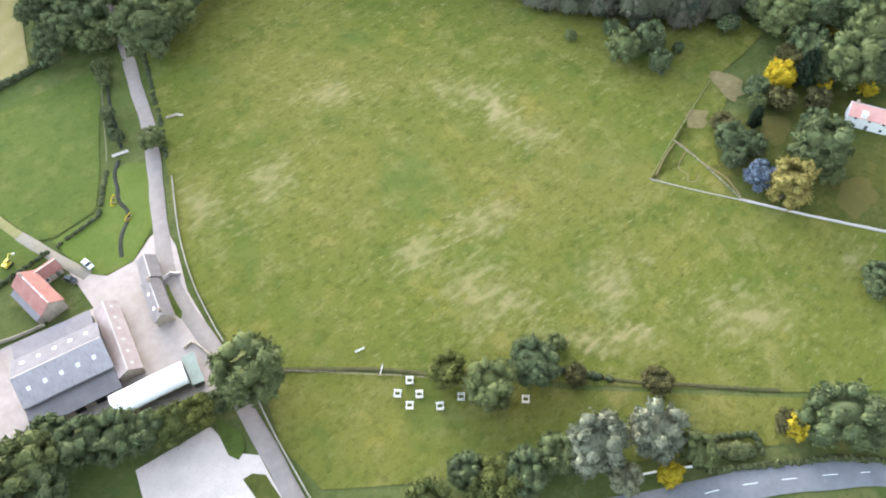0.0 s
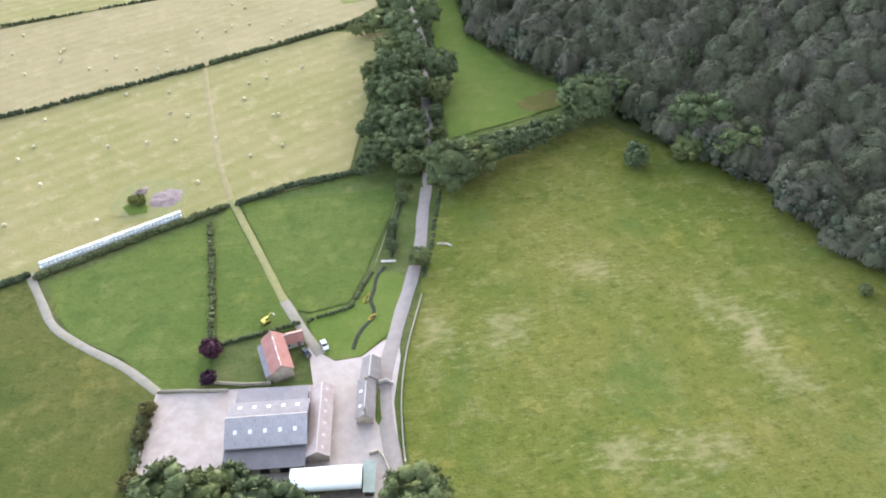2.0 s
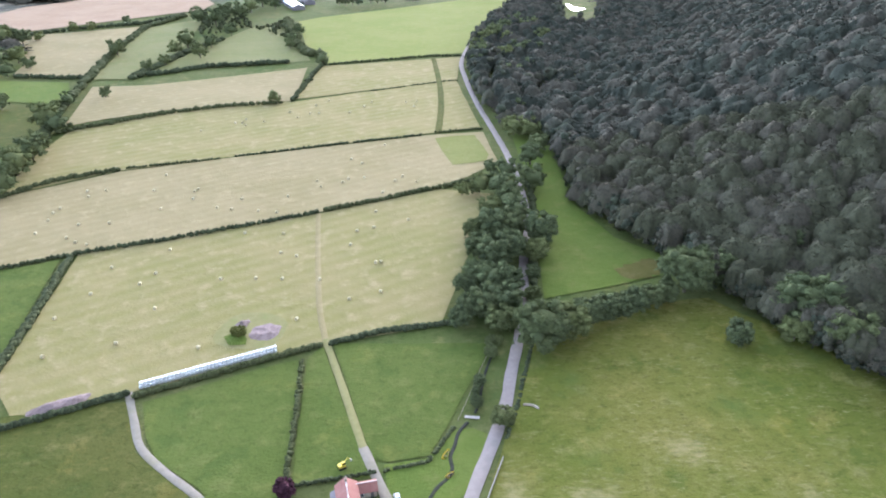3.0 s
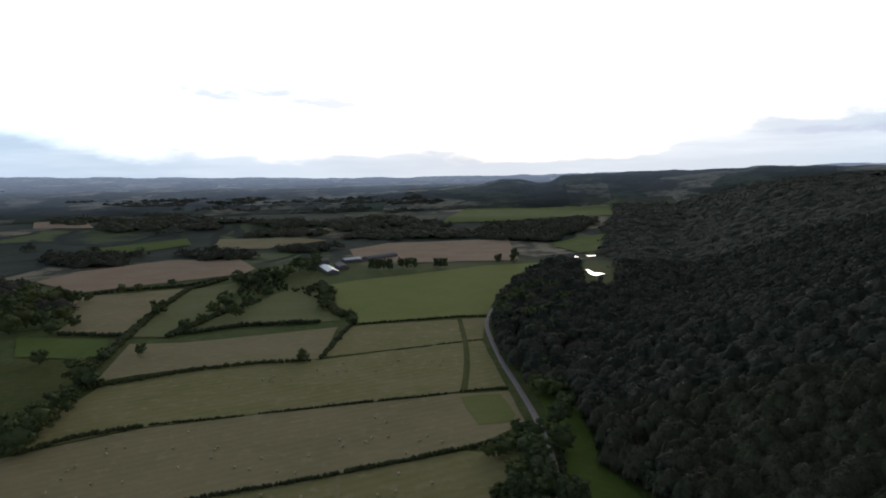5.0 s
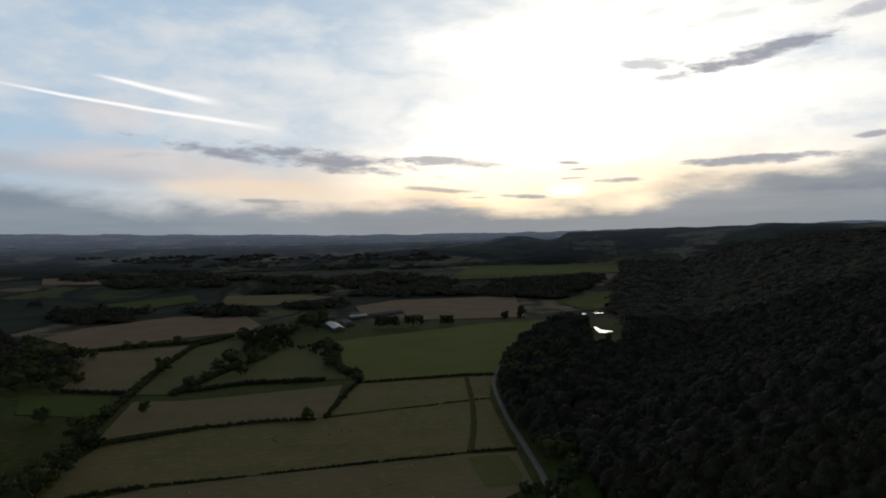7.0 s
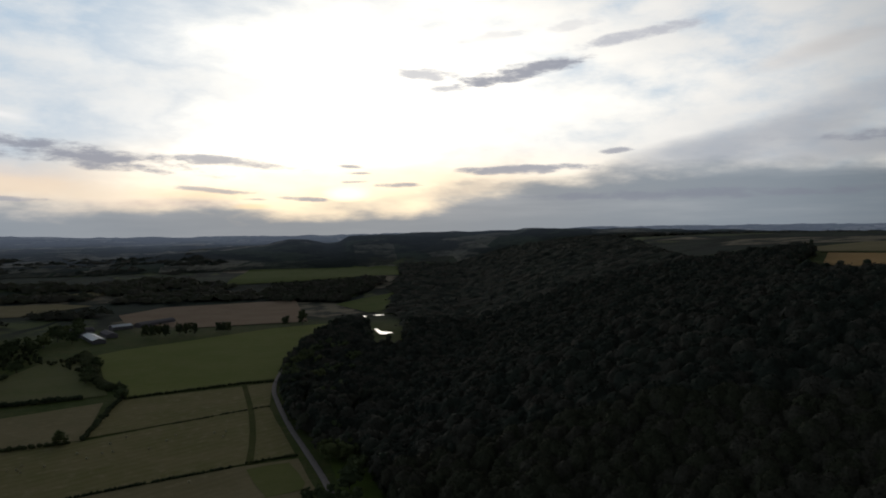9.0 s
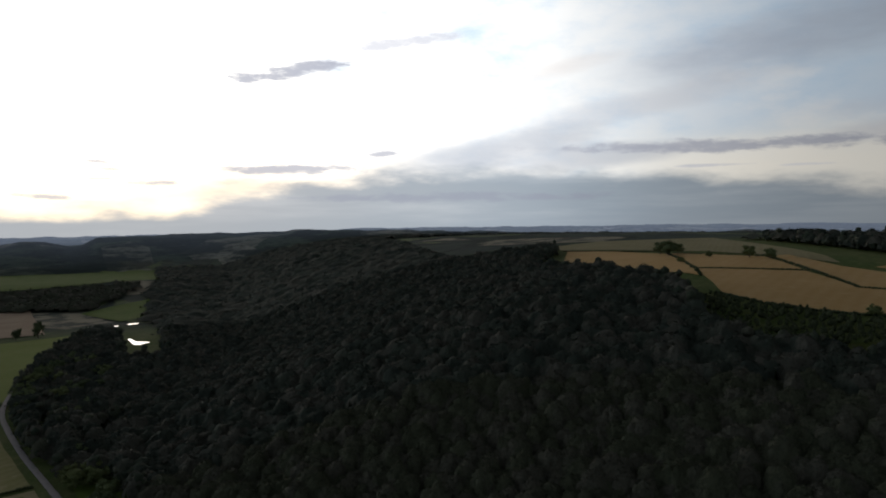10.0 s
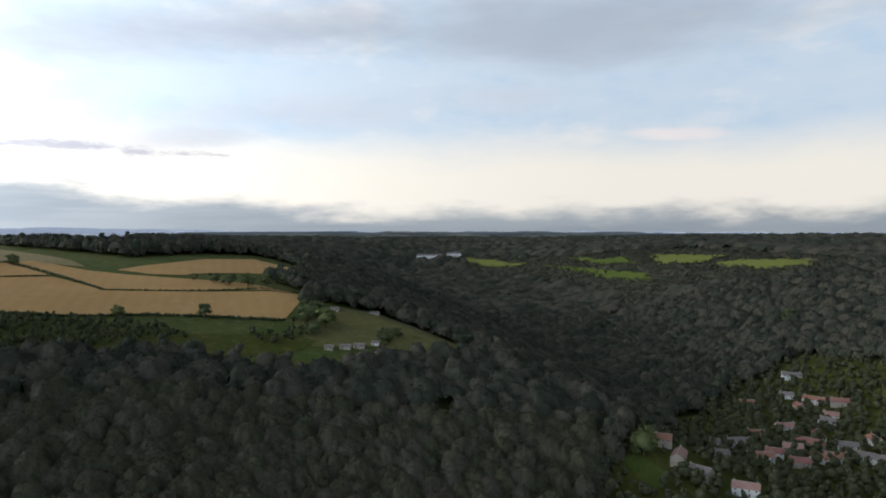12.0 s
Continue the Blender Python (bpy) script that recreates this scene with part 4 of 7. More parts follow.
BROW = [(1130, -340), (1250, -390), (1730, -250), (1950, -130), (1990, -190), (1800, -340), (1500, -560), (1320, -660), (1180, -660), (1020, -690), (940, -610), (990, -530), (1140, -480)]
CLEAR += [BROW, [(1010, 420), (1060, 700), (1400, 640), (2250, 1010), (2300, 880), (1100, 400)],
          [(700, 900), (1150, 1900), (1500, 1900), (2250, 1010), (1400, 640), (1060, 700), (1010, 880)],
          [(435, 250), (462, 190), (472, 130), (470, 70), (495, 20), (520, -80), (560, -70), (645, 20), (645, 75), (575, 98), (540, 250), (530, 345), (490, 335), (445, 290)],
          [(188, 900), (232, 900), (300, 1140), (310, 1310), (240, 1310), (225, 1130)],
          [(660, 700), (590, 545), (550, 445), (535, 395), (505, 345), (510, 290), (535, 200), (560, 90), (700, 85), (735, 140), (830, 120), (960, 130), (1060, 220), (960, 290), (850, 330), (960, 500), (1100, 690), (1010, 880), (860, 880), (790, 770)]]
WOOD_EDGE = [(-330, 3350), (100, 2900), (600, 2480), (520, 2000), (400, 1700), (300, 1290), (190, 1210), (170, 1110), (112, 975), (66, 790), (58, 690), (58, 560), (70, 505), (95, 480), (96, 440), (93, 362), (103, 320), (125, 292),
             (130, 262), (140, 243), (160, 205), (169, 170), (174, 144), (189, 124), (214, 102), (232, 96), (262, 75), (300, 20), (330, -90), (360, -100), (395, -115), (440, -150), (500, -195), (560, -225), (640, -290), (705, -340), (720, -420), (600, -470), (560, -500),
             (400, -420), (330, -600), (2500, -1800), (3400, 0), (2500, 2500), (400, 3500)]


def wood_spots(r0, r1, step, seed, a0=-5, a1=135):
    rng = np.random.default_rng(seed)
    n = int(2 * r1 / step)
    gx, gy = np.meshgrid(np.arange(-n // 2, n // 2) * step, np.arange(-n // 2, n // 2) * step)
    gx = gx + rng.uniform(-0.42, 0.42, gx.shape) * step
    gy = gy + rng.uniform(-0.42, 0.42, gy.shape) * step
    r, az = np.hypot(gx, gy), np.degrees(np.arctan2(gx, gy))
    ok = (r > r0) & (r <= r1) & (az > a0) & (az < a1)
    gx, gy = gx[ok], gy[ok]
    ok = inside(gx, gy, WOOD_EDGE)
    for p in CLEAR:
        ok &= ~inside(gx, gy, p)
    gx, gy = gx[ok], gy[ok]
    return np.stack([gx, gy, rng.uniform(0.75, 1.25, len(gx))], 1)


near, middle, distant = wood_spots(150, 440, 7.6, 1), wood_spots(440, 1150, 8.8, 2), wood_spots(1150, FAR + 60, 19.0, 3, -7)


def at_edge(spots, reach, out=0.0):
    """The trees of a wood that stand at its edge, moved outward by so many metres."""
    a = np.arange(0, 6.28, 0.785)[:, None]
    px, py = spots[:, 0] + reach * np.cos(a), spots[:, 1] + reach * np.sin(a)
    ok = inside(px, py, WOOD_EDGE)
    for p in CLEAR:
        ok &= ~inside(px, py, p)
    edge = ~ok.all(0)
    d = np.stack([((~ok) * np.cos(a)).sum(0), ((~ok) * np.sin(a)).sum(0)], 1)[edge]
    d /= np.linalg.norm(d, axis=1)[:, None] + 1e-6
    moved = spots[edge].copy()
    moved[:, :2] += out * d
    return moved


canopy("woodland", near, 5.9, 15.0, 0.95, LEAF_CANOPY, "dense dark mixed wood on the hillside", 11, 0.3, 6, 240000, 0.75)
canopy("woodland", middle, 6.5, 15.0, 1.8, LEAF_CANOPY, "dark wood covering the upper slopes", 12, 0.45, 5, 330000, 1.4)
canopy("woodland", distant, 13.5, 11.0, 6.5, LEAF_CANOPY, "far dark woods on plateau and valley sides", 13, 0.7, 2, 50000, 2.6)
scatter("wood_edge", at_edge(near, 9.0, 2.4), CROWN_EDGE, 5.6, LEAF_WOOD, "ragged leafy edge of the wood", 14, 0.2)
scatter("wood_edge", at_edge(middle, 9.0, 2.0), CROWN_MID, 7.0, LEAF_WOOD, "ragged leafy edge of the upper wood", 15, 0.2)

rng = np.random.default_rng(5)
low_spots = np.stack([rng.uniform(930, 1995, 5200), rng.uniform(-700, -120, 5200), rng.uniform(0.7, 1.2, 5200)], 1)
keep = inside(low_spots[:, 0], low_spots[:, 1], BROW)
for p in CLEAR:
    if p is not BROW:
        keep &= ~inside(low_spots[:, 0], low_spots[:, 1], p)
canopy("woodland", low_spots[keep], 9.0, 3.2, 6.0, LEAF_CANOPY, "low dark young wood on the brow of the valley", 16, 0.7, 1, 26000, 2.6)

# ---------------------------------------------------------------- trees
BARK = rough("bark", (0.09, 0.07, 0.05), (0.13, 0.11, 0.09), 3.0, 0.95, bump=0.8, depth=0.05)
KINDS = {
    "oak": (LEAF_OAK, "broad dark green deciduous tree standing in grass", 1.0),
    "pale": (leaves("pale_leaves", (0.15, 0.16, 0.055), (0.06, 0.075, 0.025)), "rounded tree with pale yellowish green leaves", 1.0),
    "olive": (leaves("olive_leaves", (0.13, 0.12, 0.05), (0.06, 0.055, 0.025)), "low rounded bush with olive brown leaves", 0.8),
    "willow": (leaves("willow_leaves", (0.23, 0.235, 0.165), (0.13, 0.135, 0.09)), "large silvery grey willow with ragged crown", 1.15),
    "yellow": (leaves("yellow_leaves", (0.55, 0.42, 0.03), (0.36, 0.27, 0.03)), "small bright yellow-leaved ornamental tree", 1.0),
    "weeping": (leaves("weeping_leaves", (0.30, 0.25, 0.085), (0.15, 0.13, 0.045)), "weeping willow with hanging yellowish foliage in a garden", 1.1),
    "bluegrey": (leaves("blue_leaves", (0.16, 0.19, 0.24), (0.08, 0.10, 0.13)), "blue-grey conifer beside a weeping willow", 1.1),
    "conifer": (leaves("conifer_needles", (0.035, 0.050, 0.028), (0.016, 0.024, 0.014)), "narrow dark conifer among garden trees", 1.9),
    "poplar": (leaves("poplar_leaves", (0.11, 0.13, 0.07), (0.06, 0.075, 0.04)), "tall narrow poplar in a row behind a field", 1.7),
    "purple": (leaves("copper_leaves", (0.085, 0.040, 0.065), (0.035, 0.018, 0.030)), "round copper-leaved tree with dark purple crown", 1.0),
}


def leafy_crown(seed, clumps, narrow, cards, shape=ICO2):
    """Clumps of leaves and loose sprays over them: a crown of radius 1 from z 0 to about 2."""
    V, T = crown(seed, clumps, shape, 0.64, 0.13, 0.27)
    if narrow > 1.5:
        V = V * np.array([1, 1, 1.0])
        V[:, :2] *= np.clip(1.15 - 0.36 * V[:, 2:3] if narrow > 1.8 else 1.0 - 0.1 * V[:, 2:3], 0.12, 1.2)
    return sprayed(V, T, cards, 0.058 if cards > 1000 else 0.085, seed)


def trunk_mesh(seed):
    """A tapered trunk with five limbs, one unit to the crown's base."""
    rng = np.random.default_rng(seed + 50)
    V, F = [], []

    def limb(p, d, length, r0, r1, n=6, k=4):
        d = np.array(d, float) / np.linalg.norm(d)
        u = np.cross(d, (0.3, 0.9, 0.1))
        u /= np.linalg.norm(u)
        w = np.cross(d, u)
        base = len(V)
        for i in range(k):
            t = i / (k - 1)
            c = np.array(p) + d * length * t + rng.normal(0, 0.02, 3) * (i > 0)
            for j in range(n):
                a = 6.2832 * j / n
                V.append(tuple(c + (u * math.cos(a) + w * math.sin(a)) * (r0 + (r1 - r0) * t)))
        for i in range(k - 1):
            for j in range(n):
                F.append((base + i * n + j, base + i * n + (j + 1) % n, base + (i + 1) * n + (j + 1) % n, base + (i + 1) * n + j))

    limb((0, 0, -0.1), (rng.normal(0, 0.05), rng.normal(0, 0.05), 1), 1.25, 0.085, 0.05)
    for i in range(5):
        a = i * 1.26 + rng.uniform(-0.3, 0.3)
        limb((0, 0, 0.45 + 0.1 * i), (math.cos(a), math.sin(a), 0.9), 0.75, 0.035, 0.012)
    me = bpy.data.meshes.new("trunk")
    me.from_pydata(V, [], F)
    me.shade_smooth()
    me.materials.append(BARK)
    return me


TRUNKS = [trunk_mesh(s) for s in range(3)]
TREE_MESHES = {}


def tree_meshes(kind, low=False):
    """The crowns of a kind; low: with fewer leaves, for trees far off."""
    if (kind, low) not in TREE_MESHES:
        mat, label, tall = KINDS[kind]
        made = []
        for s in range(6 if kind == "oak" else 2):
            V, T = leafy_crown(s + len(TREE_MESHES) * 10, 20 if low else 64, tall, 700 if low else 3600, ICO1)
            ob = array_mesh("crown", V, T, mat, flat=True)
            made.append(ob.data)
            bpy.data.objects.remove(ob)
        TREE_MESHES[kind, low] = made
    return TREE_MESHES[kind, low]


TREE_COUNT = [0]


def plant(kind, spots):
    """Trees at plan places with crown radii, each an Empty with its trunk and crown."""
    mat, label, tall = KINDS[kind]
    for x, y, r in spots:
        TREE_COUNT[0] += 1
        rng = np.random.default_rng(TREE_COUNT[0] + 400)
        if 200 < y < 500:
            # trees stand back from the lane
            ln = float(np.interp(y, [q[1] for q in LANE_LINE[::-1]], [q[0] for q in LANE_LINE[::-1]]))
            need = 0.55 * r + 2.2
            if abs(x - ln) < need:
                x = ln + (need if x > ln else -need)
        k = rng.uniform(0.9, 1.12)
        size = "tall " if r > 8 else "small " if r < 3.5 else ""
        tree = new("tree" if r > 2.6 else "bush")
        tree.location = (x, y, float(ground_z(x, y)))
        tree.rotation_euler = (0, 0, rng.uniform(0, 6.28))
        tagged(tree, (size if size and not label.startswith(("tall", "small", "large")) else "") + label, "tree" if r > 2.6 else "bush")
        low = 0.32 * r * tall
        t = new("trunk", TRUNKS[TREE_COUNT[0] % 3])
        t.parent, t.scale = tree, (r * 0.8, r * 0.8, low + 0.3 * r)
        crowns = tree_meshes(kind, math.hypot(x, y) > 330)
        c = new("crown", crowns[rng.integers(len(crowns))])
        c.parent, c.location, c.scale = tree, (0, 0, low * 0.55), (r * k, r / k, 0.86 * r * tall)


plant("oak", [(9, 88.3, 9), (-29.1, 98.1, 6.0), (-22.8, 94.5, 6.2), (-16.6, 91.4, 5.2), (-0.2, 88.6, 2.8), (-34.2, 105.6, 4.8), (-41.7, 99, 8.4), (-49.1, 101.6, 9), (-41.4, 91.4, 7), (35.2, 37.9, 4.3), (44.9, 29, 5.4), (53, 27.5, 5.2), (78.9, 8.3, 4.5), (52.6, 49.5, 6.3), (64.6, 47.3, 6.4), (74.4, 48.8, 2.5), (109, -7.6, 8.4), (112.4, -12, 6), (154.5, 8.6, 3.8), (178.9, 44.4, 9.1), (190.3, 52.9, 4.7), (176.3, 37.5, 4.1), (164.8, 65.2, 4.9), (167.6, 59.3, 4.5), (159.8, 59.5, 3.8), (190.8, 74.1, 4), (186.2, 70.4, 3), (217.9, 61, 9.9)])
plant("oak", [(214.1, 66.7, 7), (224.4, 56.1, 8.4), (237.4, 63.8, 10), (224.4, 90.1, 8.9), (233.7, 84.1, 9.5), (243.1, 77.1, 10.2), (211.2, 101.2, 3.8), (219.9, 75.8, 6.7), (225.8, 99.5, 6.2), (171, 115.4, 6.2), (181.1, 112.2, 5.9), (176.1, 103, 4.4), (178.1, 126.5, 3.2), (188.6, 104.9, 2.3), (165, 134, 2.3), (151.3, 6.7, 3.7), (26.2, 180, 4.1), (26.4, 218.7, 2.8), (30.1, 226.5, 2.1), (18.3, 190.1, 2.5), (18.6, 196.8, 1.7), (46.9, 225, 10.7), (59, 230.5, 7.8), (67.3, 237.3, 7), (74.9, 240.4, 6.6), (82.5, 243.2, 6.2), (89.1, 245.8, 6.2), (97.2, 249.1, 5.8), (105.6, 252.9, 5.4), (116.3, 260.9, 11.7)])
plant("oak", [(130.4, 268, 10), (138.8, 298.2, 6.2), (166.6, 277, 8.5), (154.8, 231.4, 12.3), (165.1, 228.9, 7.7), (145.8, 221.1, 6.3), (123.4, 221.3, 5.6), (162.4, 210.9, 10.5), (37.3, 248.3, 7.6), (31.6, 238.5, 5.9), (26.9, 248.8, 7.6), (19.9, 247.2, 6), (16, 240.7, 4.9), (33.5, 265.5, 8.5), (26.9, 273.2, 7), (20.1, 266.5, 5.3), (39.7, 265.8, 6.6), (36.4, 290.6, 9.1), (29.3, 299.6, 7.5), (46.4, 296.6, 8.7), (36.7, 318, 9.1), (47.1, 321.8, 8.6), (28.4, 321.1, 6.1), (54.5, 313.9, 9.1), (54.3, 294.6, 6.3), (49.7, 352.2, 7.9), (56.3, 334.7, 8.9), (39.9, 348.1, 6.5), (57.9, 365.8, 8.9), (47.9, 376.2, 8.4)])
plant("oak", [(67.2, 383.7, 8.6), (36.7, 380.1, 7), (26.5, 376.9, 4.9), (59.6, 401.2, 7.4), (73.5, 423.3, 8.6), (46.8, 412.4, 5.3), (83.4, 448.8, 7.4), (40.9, 240.2, 4.5), (35.8, 236, 3.4), (50.3, 277.4, 3.8), (48.4, 258.4, 3.7), (46.8, 241.4, 3.5), (26.9, 226.4, 2.4), (25.8, 219.7, 2.1), (20.3, 201.3, 2.6), (-117, 586.2, 6.3), (-91.8, 728.8, 7.7), (-278.6, 528.7, 11.5), (-266.3, 519.9, 9.2), (-256.1, 456.4, 10.2), (-255, 432.3, 10.7), (-261.9, 479.6, 8.7), (-292.2, 596.7, 7), (-269.3, 618.5, 5.9), (-323.3, 797.6, 10.4), (-245.2, 394.5, 11.7), (-262.2, 412.7, 10.5), (-295.8, 582.9, 5.7), (-342.2, 586.4, 8.3)])
plant("oak", [(-257.5, 835.5, 12.1), (-228.2, 775.8, 9.8), (-260.5, 800, 8.7), (-229.9, 830.7, 8.9), (-223.4, 904.2, 9.6), (-265.8, 720.2, 6.7), (-256.7, 746.5, 6.8), (-140.7, 905.5, 7.9), (-139.4, 848.2, 7.4), (-137.5, 813.5, 7.1), (-206, 1184.4, 9.5), (-214, 1222, 10), (-226, 1193, 10), (-223.9, 1278.3, 11.1), (-205, 1120, 9.6), (-239.1, 1041, 13), (-258.9, 1027.3, 13), (-235.4, 1090.8, 12), (-258.6, 975, 13.9), (-291.7, 1011.6, 12.6), (-228.7, 1144.9, 14), (-492.5, 842.3, 15.1), (-479.2, 867.4, 13.6), (-462.7, 874.8, 11.9), (-443, 740.9, 14.9), (-428.6, 746.5, 13.4), (-418.8, 773.2, 10.6), (-391.9, 741.9, 7.2), (-399, 710.3, 8.5), (-454.9, 900.2, 6.9)])
plant("oak", [(-438.1, 961, 7.2), (-414.6, 959, 7.2), (-387, 1007.9, 6.5), (-519.6, 879.6, 15.8), (-495.4, 801.9, 16.2), (-445.6, 714.7, 14.5), (69.3, 735, 12.8), (80.3, 784.9, 12.3), (93.4, 816.7, 12.8), (108.5, 858.4, 11.9), (127.5, 895.8, 12.5), (63.1, 697.9, 8.5), (65.1, 632.2, 6.7), (66.5, 573.5, 6.1), (58.4, 616, 5.4), (93.3, 711, 11.2), (111.7, 736.8, 11.6), (92.2, 638.8, 10.2), (76.9, 580.2, 9.3), (81.2, 526.3, 9.4), (71, 484.4, 8.7), (82.2, 477, 8.6), (112.2, 664.3, 9.4), (127.5, 741, 10.4), (147.2, 801.2, 11.3), (106.4, 788.8, 11), (142.3, 874.2, 12.2), (760.4, 546.1, 11.1), (776, 569.5, 9.8), (779, 545, 8.1)])
plant("oak", [(739.2, 424.9, 8), (738.9, 400.2, 7.1), (684.1, 475.2, 4.2), (747.4, 481, 4.5), (547.2, 218.8, 5.5), (567.3, 159.4, 6.5), (690, 203.5, 4.3), (682.1, 182.8, 6), (676.3, 166.6, 7.1), (676.3, 149.3, 7.1), (691.4, 135.2, 7.2), (731.4, 124.7, 6.9), (574.7, 76.6, 10.9), (560.8, 63.3, 9.7), (537.2, 13.6, 7.4), (551, 5.4, 4.7), (548, 70.8, 6.6), (413.4, -145.1, 10.1), (809.3, -461.3, 11.1)])
plant("pale", [(-11.2, 89.4, 5.0), (-5.7, 88.6, 4.6), (39.8, 31.7, 5.4), (35, 31.8, 4), (47.2, 59.6, 4.8), (24.2, 37.2, 5.6)])
plant("olive", [(71.7, 39.2, 3), (85.5, 25.4, 3.9), (101.3, -0.6, 3.2), (192.2, 65.7, 4.8), (212.4, 76.7, 5.2), (202.1, 58.6, 4.5), (169.2, 71.1, 4.1), (-58.5, 134.9, 2.6), (-59.8, 126.5, 2.5), (-58.8, 130.2, 1.6), (-59, 135.2, 2.2), (-60.1, 128.1, 1.8), (-60, 123.3, 1.6), (-60.7, 112.5, 2.8)])
plant("willow", [(60.5, 23.2, 7.2), (73.6, 16.6, 6.8), (61.4, 14.5, 4.0)])
plant("yellow", [(70.5, 8.4, 3), (101.6, -2.6, 3.2), (201.5, 72.8, 5), (211.3, 61.6, 2.5), (219, 50.9, 3), (239.4, 76.5, 4.5)])
plant("weeping", [(160.4, 41.7, 7.0)])
plant("bluegrey", [(158.7, 49.3, 4.7)])
plant("conifer", [(206.4, 67.5, 4.6), (178.2, 65.5, 2.7)])
plant("purple", [(-42.1, 153.3, 3.4), (-42.5, 142.5, 2.4)])
plant("poplar", [(-100, 1141, 7), (-90, 1140, 7.4), (-80, 1139, 7), (-110, 1143, 7), (-62.1, 1154.6, 6.9), (-51.1, 1153.4, 6.9), (-40, 1152.1, 6.9), (-4.3, 1161.3, 6), (4, 1160.4, 6), (11.3, 1159.5, 6), (102.3, 1196.4, 6.2), (131.9, 1206.2, 9.3), (111.5, 1247.5, 4.3)])


# ---------------------------------------------------------------- hedges
def hedge(label, pts, high=2.0, wide=2.2, gaps=0.0, seed=1):
    """A hedgerow: many uneven clumps along a line, on the ground."""
    rng = np.random.default_rng(seed)
    p = np.array(pts, float)
    L = np.concatenate([[0], np.cumsum(np.linalg.norm(np.diff(p, axis=0), axis=1))])
    far = np.hypot(*p.mean(0))
    step = max(1.1, far * 0.0038)
    V, T, base = [], [], 0
    s = 0.0
    while s <= L[-1]:
        x, y = np.interp(s, L, p[:, 0]), np.interp(s, L, p[:, 1])
        if rng.uniform() > gaps:
            for k in range(2 if far < 330 else 1):
                v, f = (CLUMP if far < 330 else CROWN_FAR)[rng.integers(8)]
                w = wide * rng.uniform(0.42, 0.68)
                h = high * rng.uniform(0.40, 0.62)
                ox, oy = rng.normal(0, wide * 0.16, 2)
                q = v * np.array([max(w, step * 0.62), max(w, step * 0.62), h])
                q = q + np.array([x + ox, y + oy, float(ground_z(x, y)) - 0.1 + high * 0.08 * k])
                V.append(q)
                T.append(f + base)
                base += len(v)
        s += step * rng.uniform(0.75, 1.2)
    ob = array_mesh("hedge", np.concatenate(V), np.concatenate(T), LEAF_HEDGE, flat=True)
    return tagged(ob, label, "hedge")


H_FIELD = "dark clipped hedgerow between two mown fields"
hedge(H_FIELD, [(-211, 297), (-206, 302), (-174, 315)], seed=1)
hedge(H_FIELD, [(-172, 316), (-134, 328), (-55, 358)], 2.4, 2.6, seed=2)
hedge(H_FIELD, [(-51, 361), (-20, 374), (14, 390), (46, 405)], 2.6, 3.0, seed=3)
hedge(H_FIELD, [(-247, 392), (-228, 417), (-192, 435)], 3.0, 3.5, seed=4)
hedge(H_FIELD, [(-188, 438), (-132, 452)], seed=5)
hedge(H_FIELD, [(-121, 456), (-48, 477)], gaps=0.06, seed=6)
hedge(H_FIELD, [(-43, 478), (7, 491)], gaps=0.06, seed=7)
hedge(H_FIELD, [(16, 496), (50, 502)], 2.0, 2.2, seed=8)
hedge("tall uncut hedge along a stubble field", [(-268, 519), (-200, 564), (-157, 580), (-110, 587)], 3.6, 4.2, seed=9)
hedge("tall bushy hedge climbing beside a field", [(-103, 594), (-98, 660), (-93, 734)], 3.4, 4.4, seed=10)
hedge("broken line of hedge bushes", [(-39, 619), (-8, 631)], 1.8, 2.2, 0.12, seed=11)
hedge("broken line of hedge bushes", [(-2, 635), (22, 644)], 1.8, 2.2, 0.08, seed=12)
hedge("broken line of hedge bushes", [(26, 646), (41, 651)], 1.8, 2.2, seed=13)
hedge("thick hedge below a bright green field", [(-89, 729), (22, 759), (52, 757)], 2.6, 3.4, seed=14)
hedge("tall overgrown hedge curving round a field", [(-169, 999), (-137, 849), (-114, 780), (-97, 772)], 7.0, 10.0, seed=15)
hedge("wide belt of overgrown hedge and trees", [(-258, 396), (-268, 456), (-268, 492), (-293, 584), (-312, 688), (-332, 799), (-351, 970), (-325, 1067)], 5.0, 7.5, seed=16)
hedge("tall scrubby hedge between pastures", [(-264, 696), (-211, 731), (-130, 743)], 4.5, 7.0, seed=17)
hedge("tall scrubby hedge between pastures", [(-271, 685), (-253, 792), (-228, 876)], 5.0, 8.0, seed=18)
hedge("row of hedge bushes before a pinkish field", [(-482, 940), (-431, 978), (-371, 1005), (-325, 1067)], 5.0, 7.0, 0.1, seed=19)
hedge("dark hedge with bushes", [(-390, 706), (-355, 699), (-314, 693)], 4.0, 5.0, seed=20)
hedge("dark hedge below a mown hay field", [(-150, 185.5), (-139, 189), (-106, 204)], 1.9, 2.2, seed=21)
hedge("dark hedge below a row of wrapped bales", [(-102.5, 202.5), (-53, 224.5), (-39.5, 230)], 1.9, 2.0, seed=22)
hedge("dark hedge between hay field and paddock", [(-36, 231), (-15, 238), (12, 242)], 1.9, 2.2, seed=23)
hedge("dark hedge along a hay field's side", [(-172, 314), (-164, 255), (-160, 215), (-154, 186)], 2.0, 2.6, seed=24)
hedge("old gappy hedge across a paddock", [(-46, 221), (-44, 193), (-42.8, 160)], 1.3, 1.5, 0.2, seed=25)
hedge("low clipped garden hedge", [(-40.5, 157), (-26.5, 159), (-15, 161)], 1.1, 1.0, seed=26)
